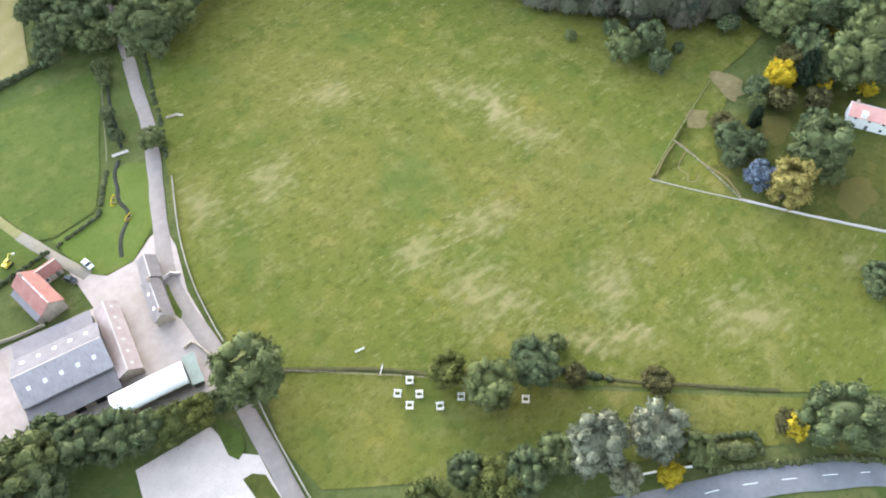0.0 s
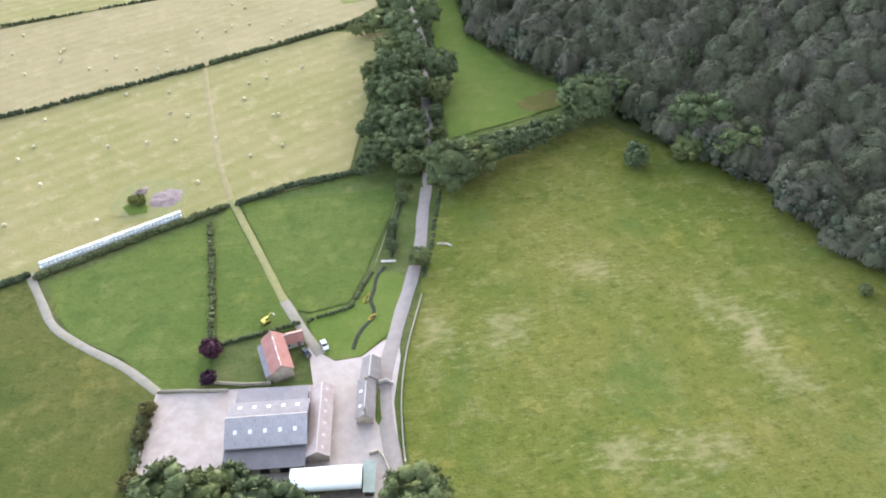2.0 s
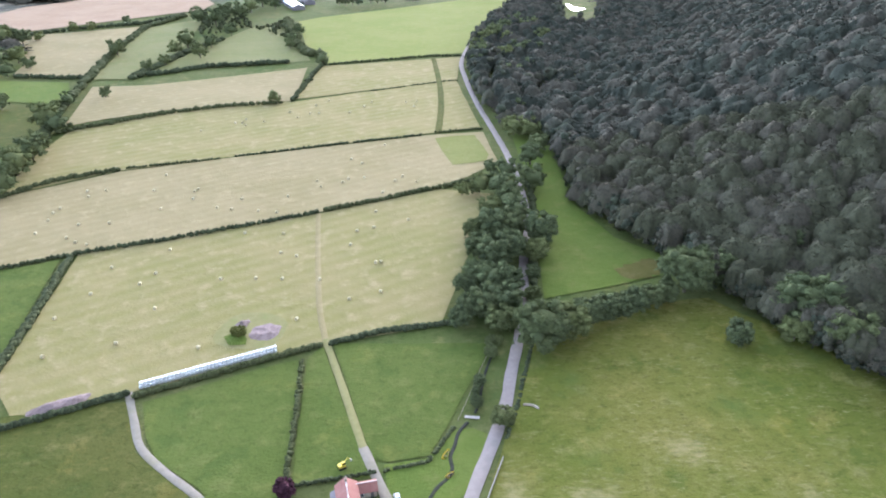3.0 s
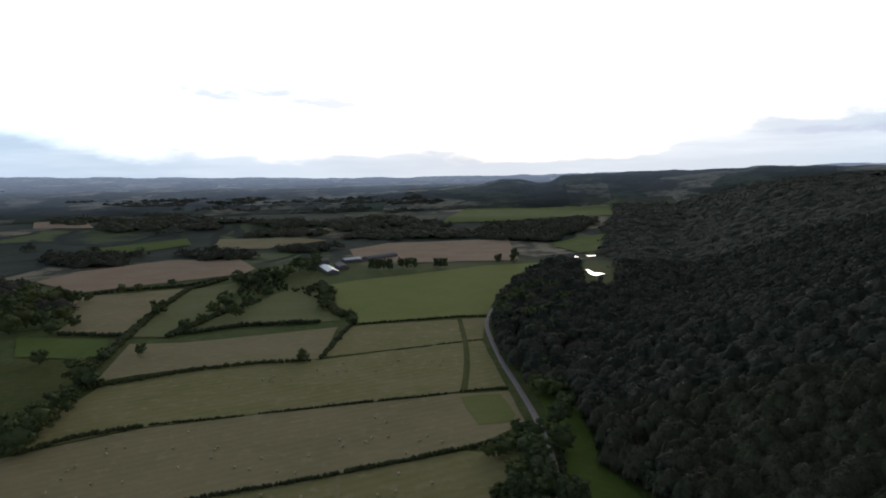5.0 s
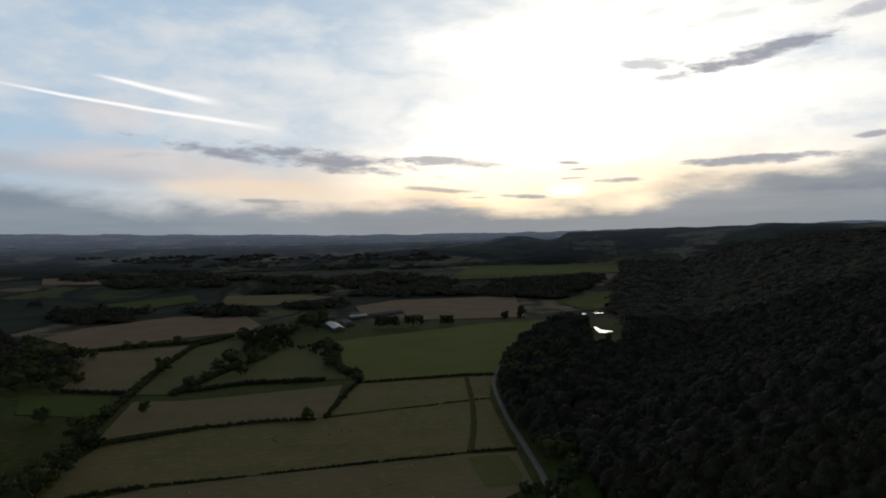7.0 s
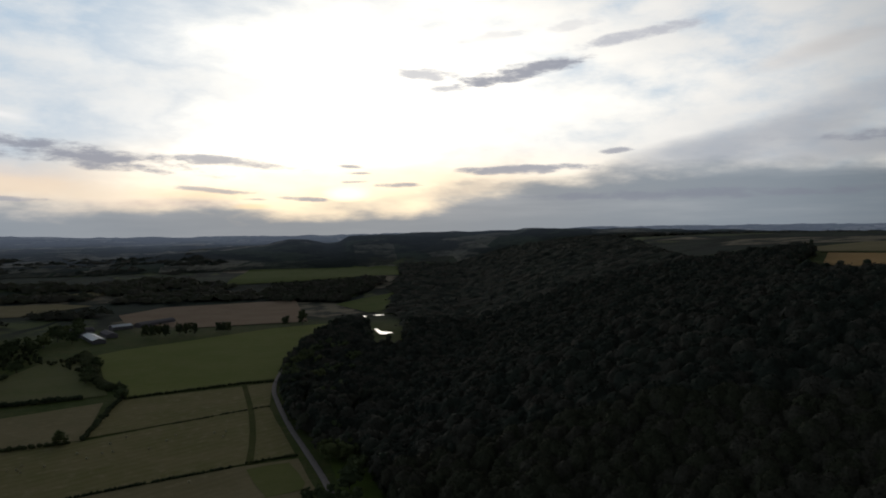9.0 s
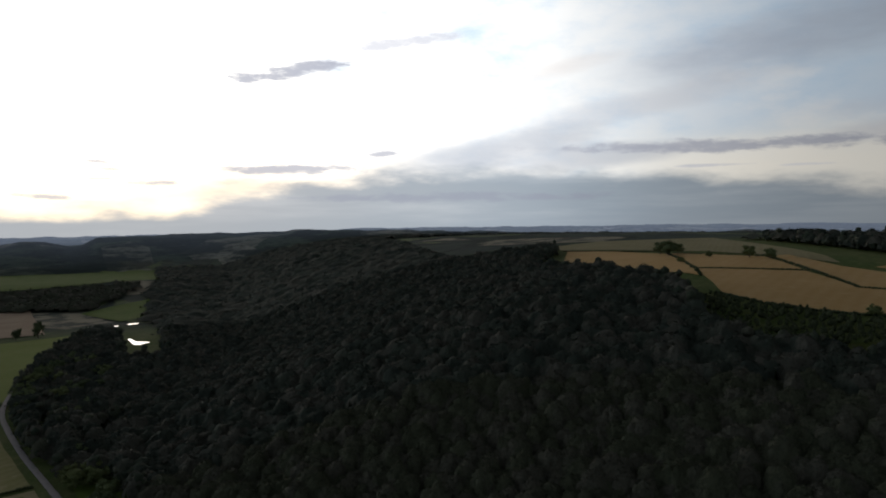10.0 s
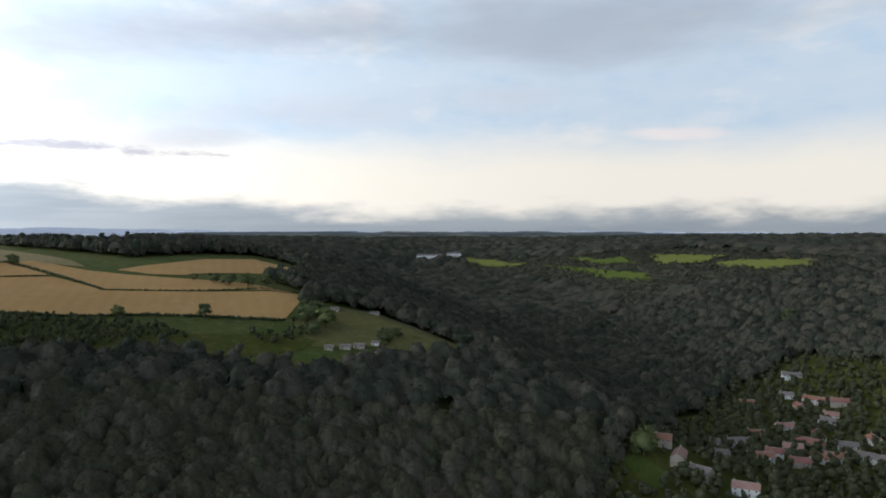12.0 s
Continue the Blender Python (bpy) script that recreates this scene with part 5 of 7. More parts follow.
hedge("low rough hedge between paddock and lawn", [(-12.5, 161.5), (1, 164.5), (10, 180)], 0.9, 0.9, 0.1, seed=27)
hedge("straight bushy hedge between wheat fields", [(785, 565), (714, 494), (600, 393)], 2.2, 3.4, seed=28)
hedge("thin dark hedge between wheat fields", [(637, 423.5), (683.6, 328.5)], 1.8, 2.4, seed=29)
hedge("dark hedge running diagonally between wheat fields", [(766, 423), (680, 327), (626, 263)], 2.2, 3.0, seed=30)
hedge("straight dark hedge between wheat fields", [(626, 263), (647, 182), (684, 100)], 2.0, 3.0, seed=31)
hedge("thin dark hedge on the plateau", [(792, 561), (754, 416)], 1.6, 2.0, seed=32)
hedge("thin dark hedge on the plateau", [(825, 790), (815, 586)], 1.6, 2.0, seed=33)
hedge("bushy lower edge of a wheat field", [(539, 340), (531, 291), (538, 248), (561, 197), (571, 150), (575, 98)], 2.4, 4.0, seed=34)
hedge("overgrown bushes along a ditch", [(62, 51), (72, 41), (80, 31.5)], 1.2, 1.6, 0.25, seed=35)
hedge("low clipped roadside hedge", [(79, 3.5), (92, -5), (104, -13), (125, -32)], 1.1, 1.2, seed=36)
hedge("low clipped garden hedge", [(80, 12), (88, 6.5), (94, 2.5), (92, -1.5)], 1.3, 1.3, seed=37)
hedge("leafy rows of a kitchen garden", [(80, 8.5), (86, 4), (90, 0.5)], 1.8, 2.6, 0.1, seed=38)
hedge("verge hedge on the east side of the lane", [(45, 231), (37, 205), (32.5, 189), (26.5, 173)], 0.8, 1.0, 0.2, seed=40)
hedge("bushes along the sunken lane", [(50, 262), (55, 296), (63, 333), (67, 379), (67, 425)], 2.6, 3.4, 0.1, seed=41)
hedge("scrubby bushes along the yard's west wall", [(-60, 138), (-60.5, 125), (-60.5, 110)], 1.6, 2.0, 0.3, seed=42)


def scrub(label, ring, step, radius, seed):
    """Thickets of bushes inside a plan polygon, as one mass."""
    rng = np.random.default_rng(seed)
    lo, hi = np.min(ring, 0), np.max(ring, 0)
    gx, gy = np.meshgrid(np.arange(lo[0], hi[0], step), np.arange(lo[1], hi[1], step))
    gx, gy = gx + rng.uniform(-0.5, 0.5, gx.shape) * step, gy + rng.uniform(-0.5, 0.5, gy.shape) * step
    ok = inside(gx, gy, ring)
    if radius > 5:
        ok &= np.vectorize(lambda a, b: noise.noise((a * 0.007, b * 0.007, seed * 1.3)) > -0.12)(gx, gy)
    return np.stack([gx[ok], gy[ok], rng.uniform(0.6, 1.3, ok.sum())], 1)


BUSH = leaves("scrub_leaves", (0.070, 0.082, 0.044), (0.036, 0.044, 0.026))
for i, (step, radius, ring) in enumerate([
        (6.0, 2.6, [(437, 250), (465, 225), (500, 190), (522, 150), (535, 190), (530, 245), (522, 290), (530, 340), (490, 330), (447, 285)]),
        (9.0, 3.0, [(560, 92), (640, 84), (650, 72), (600, 68), (540, 74), (522, 90), (530, 130)]),
        (11.0, 3.4, [(-175, 980), (-140, 860), (-210, 960), (-240, 1100), (-310, 1120), (-300, 1050), (-260, 900)]),
        (17.0, 13.0, [(-900, 1500), (-650, 1230), (-300, 1350), (-200, 1480), (-320, 1480), (-550, 1420), (-640, 1400)]),
        (22.0, 15.0, [(-1250, 2150), (-820, 1750), (-560, 1700), (-300, 1700), (-210, 1640), (-100, 1620), (150, 1650), (60, 1850), (-200, 2100), (-500, 1950), (-850, 2300)]),
        (14.0, 11.0, [(-900, 1250), (-640, 1050), (-520, 900), (-420, 800), (-560, 800), (-800, 1000)]),
        (34.0, 20.0, [(-1600, 2900), (-900, 2500), (-200, 2300), (60, 2450), (-100, 2900), (-800, 3100)]),
        (16.0, 12.0, [(60, 1640), (230, 1500), (300, 1620), (480, 1960), (300, 1900), (120, 1840)])]):
    spots = scrub("", ring, step, radius, 70 + i)
    if radius < 5:
        scatter("scrub", spots, CROWN_MID, radius, BUSH, "dense green scrub below the wheat", 90 + i, 0.3)
    else:
        canopy("woodland", spots, radius * 0.9, 12.0, 5.0 if radius < 16 else 8.0, LEAF_CANOPY, "dark belts of trees across the far vale", 90 + i, 1.2, 2, 4000, 3.0)

# ---------------------------------------------------------------- buildings
def striped(name, a, b, pitch, axis_turn, gloss=0.9, metal=0.0, stain=(0.2, 0.18, 0.16)):
    """Profiled roof sheet or rows of tiles: ribs as relief, weathered in patches."""
    mt, nt, bs = material(name)
    p = where(nt)
    w = tex(nt, "ShaderNodeTexWave", turned(nt, p, axis_turn), Scale=0.314 / pitch, Distortion=0.3, Detail=2)
    n1 = tex(nt, "ShaderNodeTexNoise", p, Scale=0.4, Detail=7, Roughness=0.7).outputs["Fac"]
    n2 = tex(nt, "ShaderNodeTexNoise", turned(nt, p, axis_turn, (2.5, 0.25, 1)), Scale=1.6, Detail=5).outputs["Fac"]
    col = blend(nt, span(nt, n1, 0.35, 0.65), a, b)
    col = blend(nt, calc(nt, "MULTIPLY", span(nt, n2, 0.5, 0.72), 0.5), col, stain)
    col = blend(nt, calc(nt, "MULTIPLY", w.outputs["Fac"], 0.22), col, tuple(c * 0.5 for c in a))
    nt.links.new(col, bs.inputs["Base Color"])
    bs.inputs["Roughness"].default_value, bs.inputs["Metallic"].default_value = gloss, metal
    bs.inputs["Specular IOR Level"].default_value = 0.12 if gloss > 0.8 else 0.4
    relief(nt, bs, w.outputs["Fac"], 0.6, 0.05)
    return mt


STONE = rough("sandstone_wall", (0.34, 0.28, 0.22), (0.42, 0.36, 0.29), 2.0, 0.95, bump=0.8, depth=0.05, stain=(0.22, 0.19, 0.16))
RENDER_WHITE = rough("white_render", (0.70, 0.68, 0.65), (0.78, 0.76, 0.73), 1.0, 0.9, stain=(0.55, 0.52, 0.48))
BOARD = rough("dark_boarding", (0.10, 0.09, 0.085), (0.15, 0.14, 0.13), 2.0, 0.9, bump=0.6)
SHEET_GREY = striped("grey_fibre_roof", (0.185, 0.165, 0.175), (0.215, 0.195, 0.205), 0.35, 83, stain=(0.14, 0.13, 0.135))
# one fibre sheet twice: colour lifted for a shaded slope, dimmed for a lit one
SHEET_LIFTED = striped("fibre_roof_lifted", (0.37, 0.335, 0.355), (0.42, 0.385, 0.40), 0.35, 83, stain=(0.17, 0.17, 0.18))
SHEET_DIMMED = striped("fibre_roof_dimmed", (0.155, 0.14, 0.148), (0.185, 0.168, 0.176), 0.35, 83, stain=(0.24, 0.225, 0.22))
SHEET_PINK = striped("weathered_brown_roof", (0.34, 0.26, 0.25), (0.40, 0.32, 0.30), 0.35, -7, stain=(0.26, 0.21, 0.20))
SHEET_WHITE = striped("white_roof_sheet", (0.80, 0.81, 0.82), (0.86, 0.86, 0.87), 0.5, 83, 0.45, stain=(0.70, 0.70, 0.70))
SHEET_GREEN = striped("green_grey_roof", (0.26, 0.30, 0.27), (0.31, 0.35, 0.31), 0.3, -7, stain=(0.2, 0.22, 0.2))
PANTILE = striped("red_pantiles", (0.29, 0.125, 0.105), (0.34, 0.165, 0.14), 0.3, 80, 0.9, stain=(0.30, 0.19, 0.15))
PANTILE_OLD = striped("old_pantiles", (0.31, 0.145, 0.10), (0.36, 0.19, 0.14), 0.3, 20, 0.9, stain=(0.30, 0.18, 0.14))
PANTILE_FADED = striped("faded_pantiles", (0.36, 0.20, 0.17), (0.41, 0.25, 0.215), 0.3, 30, 0.9, stain=(0.30, 0.19, 0.16))
PANTILE_PINK = striped("pink_pantiles", (0.62, 0.30, 0.27), (0.66, 0.36, 0.32), 0.3, 30, 0.9, stain=(0.5, 0.3, 0.26))
SLATE = striped("grey_stone_slates", (0.20, 0.17, 0.165), (0.25, 0.215, 0.205), 0.35, -7, 0.9, stain=(0.15, 0.14, 0.12))
GLASS = rough("window_glass", (0.03, 0.035, 0.04), (0.04, 0.045, 0.05), 1.0, 0.08, bump=0.02)
TIMBER_WHITE = rough("white_paint", (0.74, 0.74, 0.72), (0.80, 0.80, 0.78), 2.0, 0.5)
TIMBER = rough("weathered_timber", (0.26, 0.21, 0.16), (0.34, 0.29, 0.23), 3.0, 0.9, bump=0.6)
SKYLIGHT = rough("translucent_sheet", (0.78, 0.78, 0.76), (0.85, 0.85, 0.83), 2.0, 0.35)
RUBBER = rough("black_rubber", (0.02, 0.02, 0.02), (0.03, 0.03, 0.03), 3.0, 0.9)
STEEL = rough("dull_steel", (0.35, 0.35, 0.36), (0.42, 0.42, 0.43), 3.0, 0.4, 0.9)
CAP = rough("pale_ridge", (0.42, 0.375, 0.35), (0.50, 0.45, 0.42), 3.0, 0.9)


def box(bm, x0, x1, y0, y1, z0, z1, bevel=0.0):
    g = bmesh.ops.create_cube(bm, size=1.0, matrix=Matrix.Translation(((x0 + x1) / 2, (y0 + y1) / 2, (z0 + z1) / 2)) @ Matrix.Diagonal((x1 - x0, y1 - y0, z1 - z0, 1)))
    if bevel:
        es = list({e for v in g["verts"] for e in v.link_edges})
        bmesh.ops.bevel(bm, geom=es, offset=bevel, segments=2, affect="EDGES", profile=0.5)
    return bm


def box_part(name, dims, mat, parent, label="", bevel=0.0):
    return part(name, box(bmesh.new(), *dims, bevel), mat, parent, label)


def slab(bm, a, b, c, d, thick):
    """A sloping slab from four top corners, with its thickness below."""
    top = [bm.verts.new(p) for p in (a, b, c, d)]
    low = [bm.verts.new((p[0], p[1], p[2] - thick)) for p in (a, b, c, d)]
    bm.faces.new(top)
    bm.faces.new(low[::-1])
    for i in range(4):
        j = (i + 1) % 4
        bm.faces.new((top[j], top[i], low[i], low[j]))
    bmesh.ops.recalc_face_normals(bm, faces=bm.faces[:])
    return bm


def thing(name, label, category, x, y, turn=0.0, group="", z=None):
    ob = new(name)
    ob.location = (x, y, float(ground_z(x, y)) if z is None else z)
    ob.rotation_euler = (0, 0, radians(turn))
    return tagged(ob, label, category, group)


def gable_walls(L, W, eave, ridge):
    bm = bmesh.new()
    pts = [(-W / 2, -0.8), (W / 2, -0.8), (W / 2, eave), (0, ridge), (-W / 2, eave)]
    rings = [[bm.verts.new((x, y, z)) for y, z in pts] for x in (-L / 2, L / 2)]
    for i in range(5):
        j = (i + 1) % 5
        bm.faces.new((rings[0][i], rings[0][j], rings[1][j], rings[1][i]))
    bm.faces.new(rings[0])
    bm.faces.new(rings[1])
    bmesh.ops.recalc_face_normals(bm, faces=bm.faces[:])
    return bm


def gable_roof(ob, L, W, eave, ridge, mat, mat2=None, over=0.35, thick=0.16, cap=CAP):
    s = (ridge - eave) / (W / 2)
    e = eave - s * over + thick
    for side, m in ((-1, mat), (1, mat2 or mat)):
        part("roof_slope", slab(bmesh.new(), (-L / 2 - over, side * (W / 2 + over), e), (L / 2 + over, side * (W / 2 + over), e),
                                (L / 2 + over, side * 0.02, ridge + thick), (-L / 2 - over, side * 0.02, ridge + thick), thick), m, ob)
    box_part("ridge_cap", (-L / 2 - over, L / 2 + over, -0.17, 0.17, ridge + thick - 0.04, ridge + thick + 0.09), cap, ob, bevel=0.04)


def window(ob, x, y, z, w, h, nx, ny):
    """A framed window, proud of a wall that faces (nx, ny)."""
    if nx:
        fr = part("window", box(bmesh.new(), x - 0.05, x + 0.05, y - w / 2, y + w / 2, z, z + h), TIMBER_WHITE, ob)
        part("pane", box(bmesh.new(), x - 0.07, x + 0.07, y - w / 2 + 0.1, y + w / 2 - 0.1, z + 0.1, z + h - 0.1), GLASS, fr)
    else:
        fr = part("window", box(bmesh.new(), x - w / 2, x + w / 2, y - 0.05, y + 0.05, z, z + h), TIMBER_WHITE, ob)
        part("pane", box(bmesh.new(), x - w / 2 + 0.1, x + w / 2 - 0.1, y - 0.07, y + 0.07, z + 0.1, z + h - 0.1), GLASS, fr)


def house(x, y, turn, L, W, eave, ridge, wall, roof, label, chimneys=1, storeys=2, group="", name="house"):
    ob = thing(name, label, "house", x, y, turn, group)
    part("wall", gable_walls(L, W, eave, ridge), wall, ob)
    gable_roof(ob, L, W, eave, ridge, roof)
    for c in range(chimneys):
        cx = (-0.42 if c == 0 else 0.42) * L
        ch = part("chimney", box(bmesh.new(), cx - 0.4, cx + 0.4, -0.35, 0.35, ridge - 0.6, ridge + 1.1, 0.03), STONE, ob)
        part("chimney_pot", box(bmesh.new(), cx - 0.14, cx + 0.14, -0.14, 0.14, ridge + 1.1, ridge + 1.5, 0.03), PANTILE_OLD, ch)
    n = max(2, int(L / 3.2))
    for s in (-1, 1):
        for f in range(storeys):
            z = 0.9 + f * 2.5
            if z + 1.2 > eave + 0.2:
                continue
            for i in range(n):
                xx = -L / 2 + (i + 0.5) * L / n
                if f == 0 and i == n // 2:
                    box_part("door", (xx - 0.5, xx + 0.5, s * W / 2 - 0.06, s * W / 2 + 0.06, 0.02, 2.05), BOARD, ob)
                else:
                    window(ob, xx, s * W / 2, z, 1.1, 1.15, 0, s)
    return ob


# the yards
CONCRETE = rough("pale_concrete", (0.53, 0.45, 0.415), (0.60, 0.515, 0.475), 0.6, 0.95, stain=(0.43, 0.385, 0.355))
MUCK = rough("dusty_yard", (0.34, 0.275, 0.25), (0.43, 0.355, 0.33), 0.8, 0.95, bump=0.6, depth=0.04, stain=(0.33, 0.26, 0.22))
structure(draped("farmyard", [(-40, 139), (-13, 135), (-14, 158), (-11, 148), (-6, 142.6), (2, 142.6), (9, 147.5), (14, 149), (13.5, 140), (9, 124), (8, 108), (6, 92), (1, 92), (-2, 95), (-22, 98), (-40, 104)], GRAVEL, 0.06, 0.5), "pale dusty gravel farmyard", "yard")
structure(draped("stock_yard", [(-57.5, 141.5), (-37, 137.5), (-37, 103), (-59, 103), (-59, 125)], MUCK, 0.09, 0.6), "pinkish dusty stock yard with worn patches", "yard")
structure(draped("concrete_apron", [(-23, 87), (-4.5, 85.5), (-3, 76), (1, 72), (0, 60), (-8, 64), (-17, 72), (-25, 77)], CONCRETE, 0.07, 0.3), "clean pale concrete apron", "yard")
structure(draped("grass_island", [(-2.5, 86.6), (0.6, 79), (-1.2, 75), (-3.3, 74), (-4.6, 76.5), (-4, 82)], GRASS_LUSH, 0.2, 0.3), "small kerbed grass island", "lawn")
structure(draped("grass_island", [(-4.8, 69.4), (-2.4, 69.2), (-0.2, 67), (-0.2, 60), (-4.5, 62)], GRASS_OLIVE, 0.2, 0.3), "small kerbed grass island", "lawn")
structure(draped("verge", [(5.4, 130), (6.4, 127), (5.0, 119), (3.6, 117), (3.0, 119), (4.4, 127)], GRASS_LUSH, 0.14, 0.2), "narrow grass verge beside a cottage", "lawn")

# the great barn: one gabled span with a lean-to on each side
barn = thing("barn", "large grey multi-span cattle shed with fibre-cement roofs", "barn", -25.2, 121.0, -7.4)
part("wall", gable_walls(21, 14.2, 4.5, 7.6), BOARD, barn)
# south slope painted lighter and sunset slope darker, to even out the light
gable_roof(barn, 21, 14.2, 4.5, 7.6, SHEET_LIFTED, SHEET_DIMMED, 0.3)
part("lean_to_wall", box(bmesh.new(), -9.6, 9.4, 7.1, 12.7, -0.5, 3.3), BOARD, barn)
part("lean_to_roof", slab(bmesh.new(), (-10, 13.0, 3.4), (9.8, 13.0, 3.4), (9.8, 7.3, 4.25), (-10, 7.3, 4.25), 0.15), SHEET_GREY, barn)
part("lean_to_wall", box(bmesh.new(), -10.5, 10.2, -12.6, -7.1, -0.5, 2.6), STONE, barn)
part("lean_to_roof", slab(bmesh.new(), (-10.8, -12.9, 2.75), (10.5, -12.9, 2.75), (10.5, -7.2, 3.6), (-10.8, -7.2, 3.6), 0.15), SHEET_GREY, barn)
for i in range(5):
    u = -8.0 + i * 3.9
    for v, lab in ((-3.6, "white translucent rooflight"), (4.6, "pale translucent rooflight")):
        z = 7.6 - abs(v) * 3.1 / 7.1 + 0.2
        part("rooflight", slab(bmesh.new(), (u - 0.45, v - 0.5, z - 0.218 * (1 if v < 0 else -1)), (u + 0.45, v - 0.5, z - 0.218 * (1 if v < 0 else -1)), (u + 0.45, v + 0.5, z + 0.218 * (1 if v < 0 else -1)), (u - 0.45, v + 0.5, z + 0.218 * (1 if v < 0 else -1)), 0.06), SKYLIGHT, barn, lab)
# no openings are cut: black panels on the wall give the doorways' inner shade
for u in (-7, 0, 5):
    box_part("doorway", (u - 1.2, u + 1.2, -12.66, -12.5, 0, 2.2), RUBBER, barn, "black panel for the dark inside of a doorway")
box_part("end_cladding", (-10.62, -10.5, -6.9, 6.9, 0.2, 4.4), SHEET_WHITE, barn, "pale sheeted end wall")
box_part("gutter", (-10.6, 10.6, -7.55, -7.35, 4.2, 4.34), STEEL, barn)

long_shed = thing("shed", "long low outbuilding with brownish weathered roof and pale ridge", "shed", -11.6, 120.2, 82.0)
part("wall", gable_walls(22.5, 5.8, 3.0, 4.9), STONE, long_shed)
gable_roof(long_shed, 22.5, 5.8, 3.0, 4.9, SHEET_PINK, None, 0.3)
for i in range(4):
    box_part("door", (-8.5 + i * 5, -6.9 + i * 5, -2.98, -2.84, 0, 2.1), TIMBER, long_shed)
for i in range(6):
    z = 4.9 - 1.4 * 1.9 / 2.9 + 0.2
    u = -9.5 + i * 3.8
    part("rooflight", slab(bmesh.new(), (u - 0.4, -1.75, z - 0.22), (u + 0.4, -1.75, z - 0.22), (u + 0.4, -1.05, z + 0.23), (u - 0.4, -1.05, z + 0.23), 0.05), CAP, long_shed, "pale patched roof sheet")


def arch_shed(x, y, turn, L, W, eave, rise):
    ob = thing("shed", "long shed with a smooth white curved roof", "shed", x, y, turn)
    bm = bmesh.new()
    n = 14
    outer, inner = [], []
    for xx in (-L / 2, L / 2):
        for lst, k in ((outer, 0.0), (inner, 0.12)):
            lst.append([bm.verts.new((xx, -(W / 2 - k) * math.cos(math.pi * i / n), eave + (rise - k) * math.sin(math.pi * i / n))) for i in range(n + 1)])
    for a, b in ((outer, 1), (inner, -1)):
        for i in range(n):
            bm.faces.new((a[0][i], a[1][i], a[1][i + 1], a[0][i + 1]))
    for e in (0, 1):
        for i in range(n):
            bm.faces.new((outer[e][i], outer[e][i + 1], inner[e][i + 1], inner[e][i]))
    for i in (0, n):
        bm.faces.new((outer[0][i], outer[1][i], inner[1][i], inner[0][i]))
    bmesh.ops.recalc_face_normals(bm, faces=bm.faces[:])
    part("roof", bm, SHEET_WHITE, ob, "white curved roof sheeting", flat=False)
    box_part("wall", (-L / 2 + 0.1, L / 2 - 0.1, W / 2 - 0.2, W / 2 - 0.05, -0.4, eave), BOARD, ob)
    for i in range(7):
        xx = -L / 2 + 0.2 + i * (L - 0.4) / 6
        box_part("post", (xx - 0.1, xx + 0.1, -W / 2 + 0.1, -W / 2 + 0.3, -0.3, eave), STEEL, ob)
    for s in (-1, 1):
        box_part("end_wall", (s * (L / 2 - 0.2) - 0.08, s * (L / 2 - 0.2) + 0.08, -W / 2 + 0.3, W / 2 - 0.3, -0.4, eave + 0.6), BOARD, ob)
    return ob


arch_shed(-11.5, 101.9, -8.0, 18.2, 6.9, 3.0, 1.1)
small = thing("shed", "narrow shed with a grey-green flat roof", "shed", -0.7, 100.6, 81)
box_part("wall", (-4.2, 4.2, -1.2, 1.2, -0.4, 2.2), BOARD, small)
part("roof", slab(bmesh.new(), (-4.5, -1.5, 2.35), (4.5, -1.5, 2.35), (4.5, 1.5, 2.65), (-4.5, 1.5, 2.65), 0.12), SHEET_GREEN, small)

cottage = house(1.3, 124.6, 80.0, 12.8, 4.6, 2.9, 4.7, STONE, SLATE, "long low stone cottage with grey slate roof beside the lane", 2, 1)
for u in (-3.2, 1.8):
    part("rooflight", slab(bmesh.new(), (u - 0.4, 1.0, 4.35), (u + 0.4, 1.0, 4.35), (u + 0.4, 1.7, 3.8), (u - 0.4, 1.7, 3.8), 0.05), SKYLIGHT, cottage, "white rooflight")
house(4.0, 135.2, 78.0, 7.5, 4.8, 2.8, 4.5, STONE, SLATE, "small stone outbuilding with stone slate roof", 0, 1, name="outbuilding")
red = house(-22.4, 146.0, -79.0, 14.2, 6.2, 4.0, 6.4, STONE, PANTILE, "stone farm building with weathered red pantile roof", 1, 1)
for u in (-4, 0.5, 4.5):
    box_part("roof_vent", (u - 0.3, u + 0.3, -0.2, 0.2, 6.5, 6.85), TIMBER_WHITE, red, "pale ridge vent", 0.03)
part("side_lean_to", slab(bmesh.new(), (-6.5, -5.0, 2.3), (6.5, -5.0, 2.3), (6.5, -3.1, 3.4), (-6.5, -3.1, 3.4), 0.15), SHEET_GREY, red, "grey lean-to roof")
box_part("side_lean_to_wall", (-6.3, 6.3, -4.8, -3.1, -0.4, 2.2), STONE, red)
house(-17.9, 153.0, 10.0, 6.0, 4.2, 2.6, 4.1, STONE, PANTILE, "short stone wing with red pantile roof", 0, 1, name="outbuilding")
# the white house in its garden
white_house = house(207.3, 43.4, -63.0, 12.5, 6.8, 4.6, 7.0, RENDER_WHITE, PANTILE_PINK, "white rendered house with pinkish tiled roof and terrace", 2, 2)
box_part("dormer", (-3.0, -1.2, -3.6, -1.8, 4.3, 6.2), RENDER_WHITE, white_house)
box_part("terrace", (-7.0, 7.0, -7.2, -3.5, -0.3, 0.25), CONCRETE, white_house, "grey paved terrace")
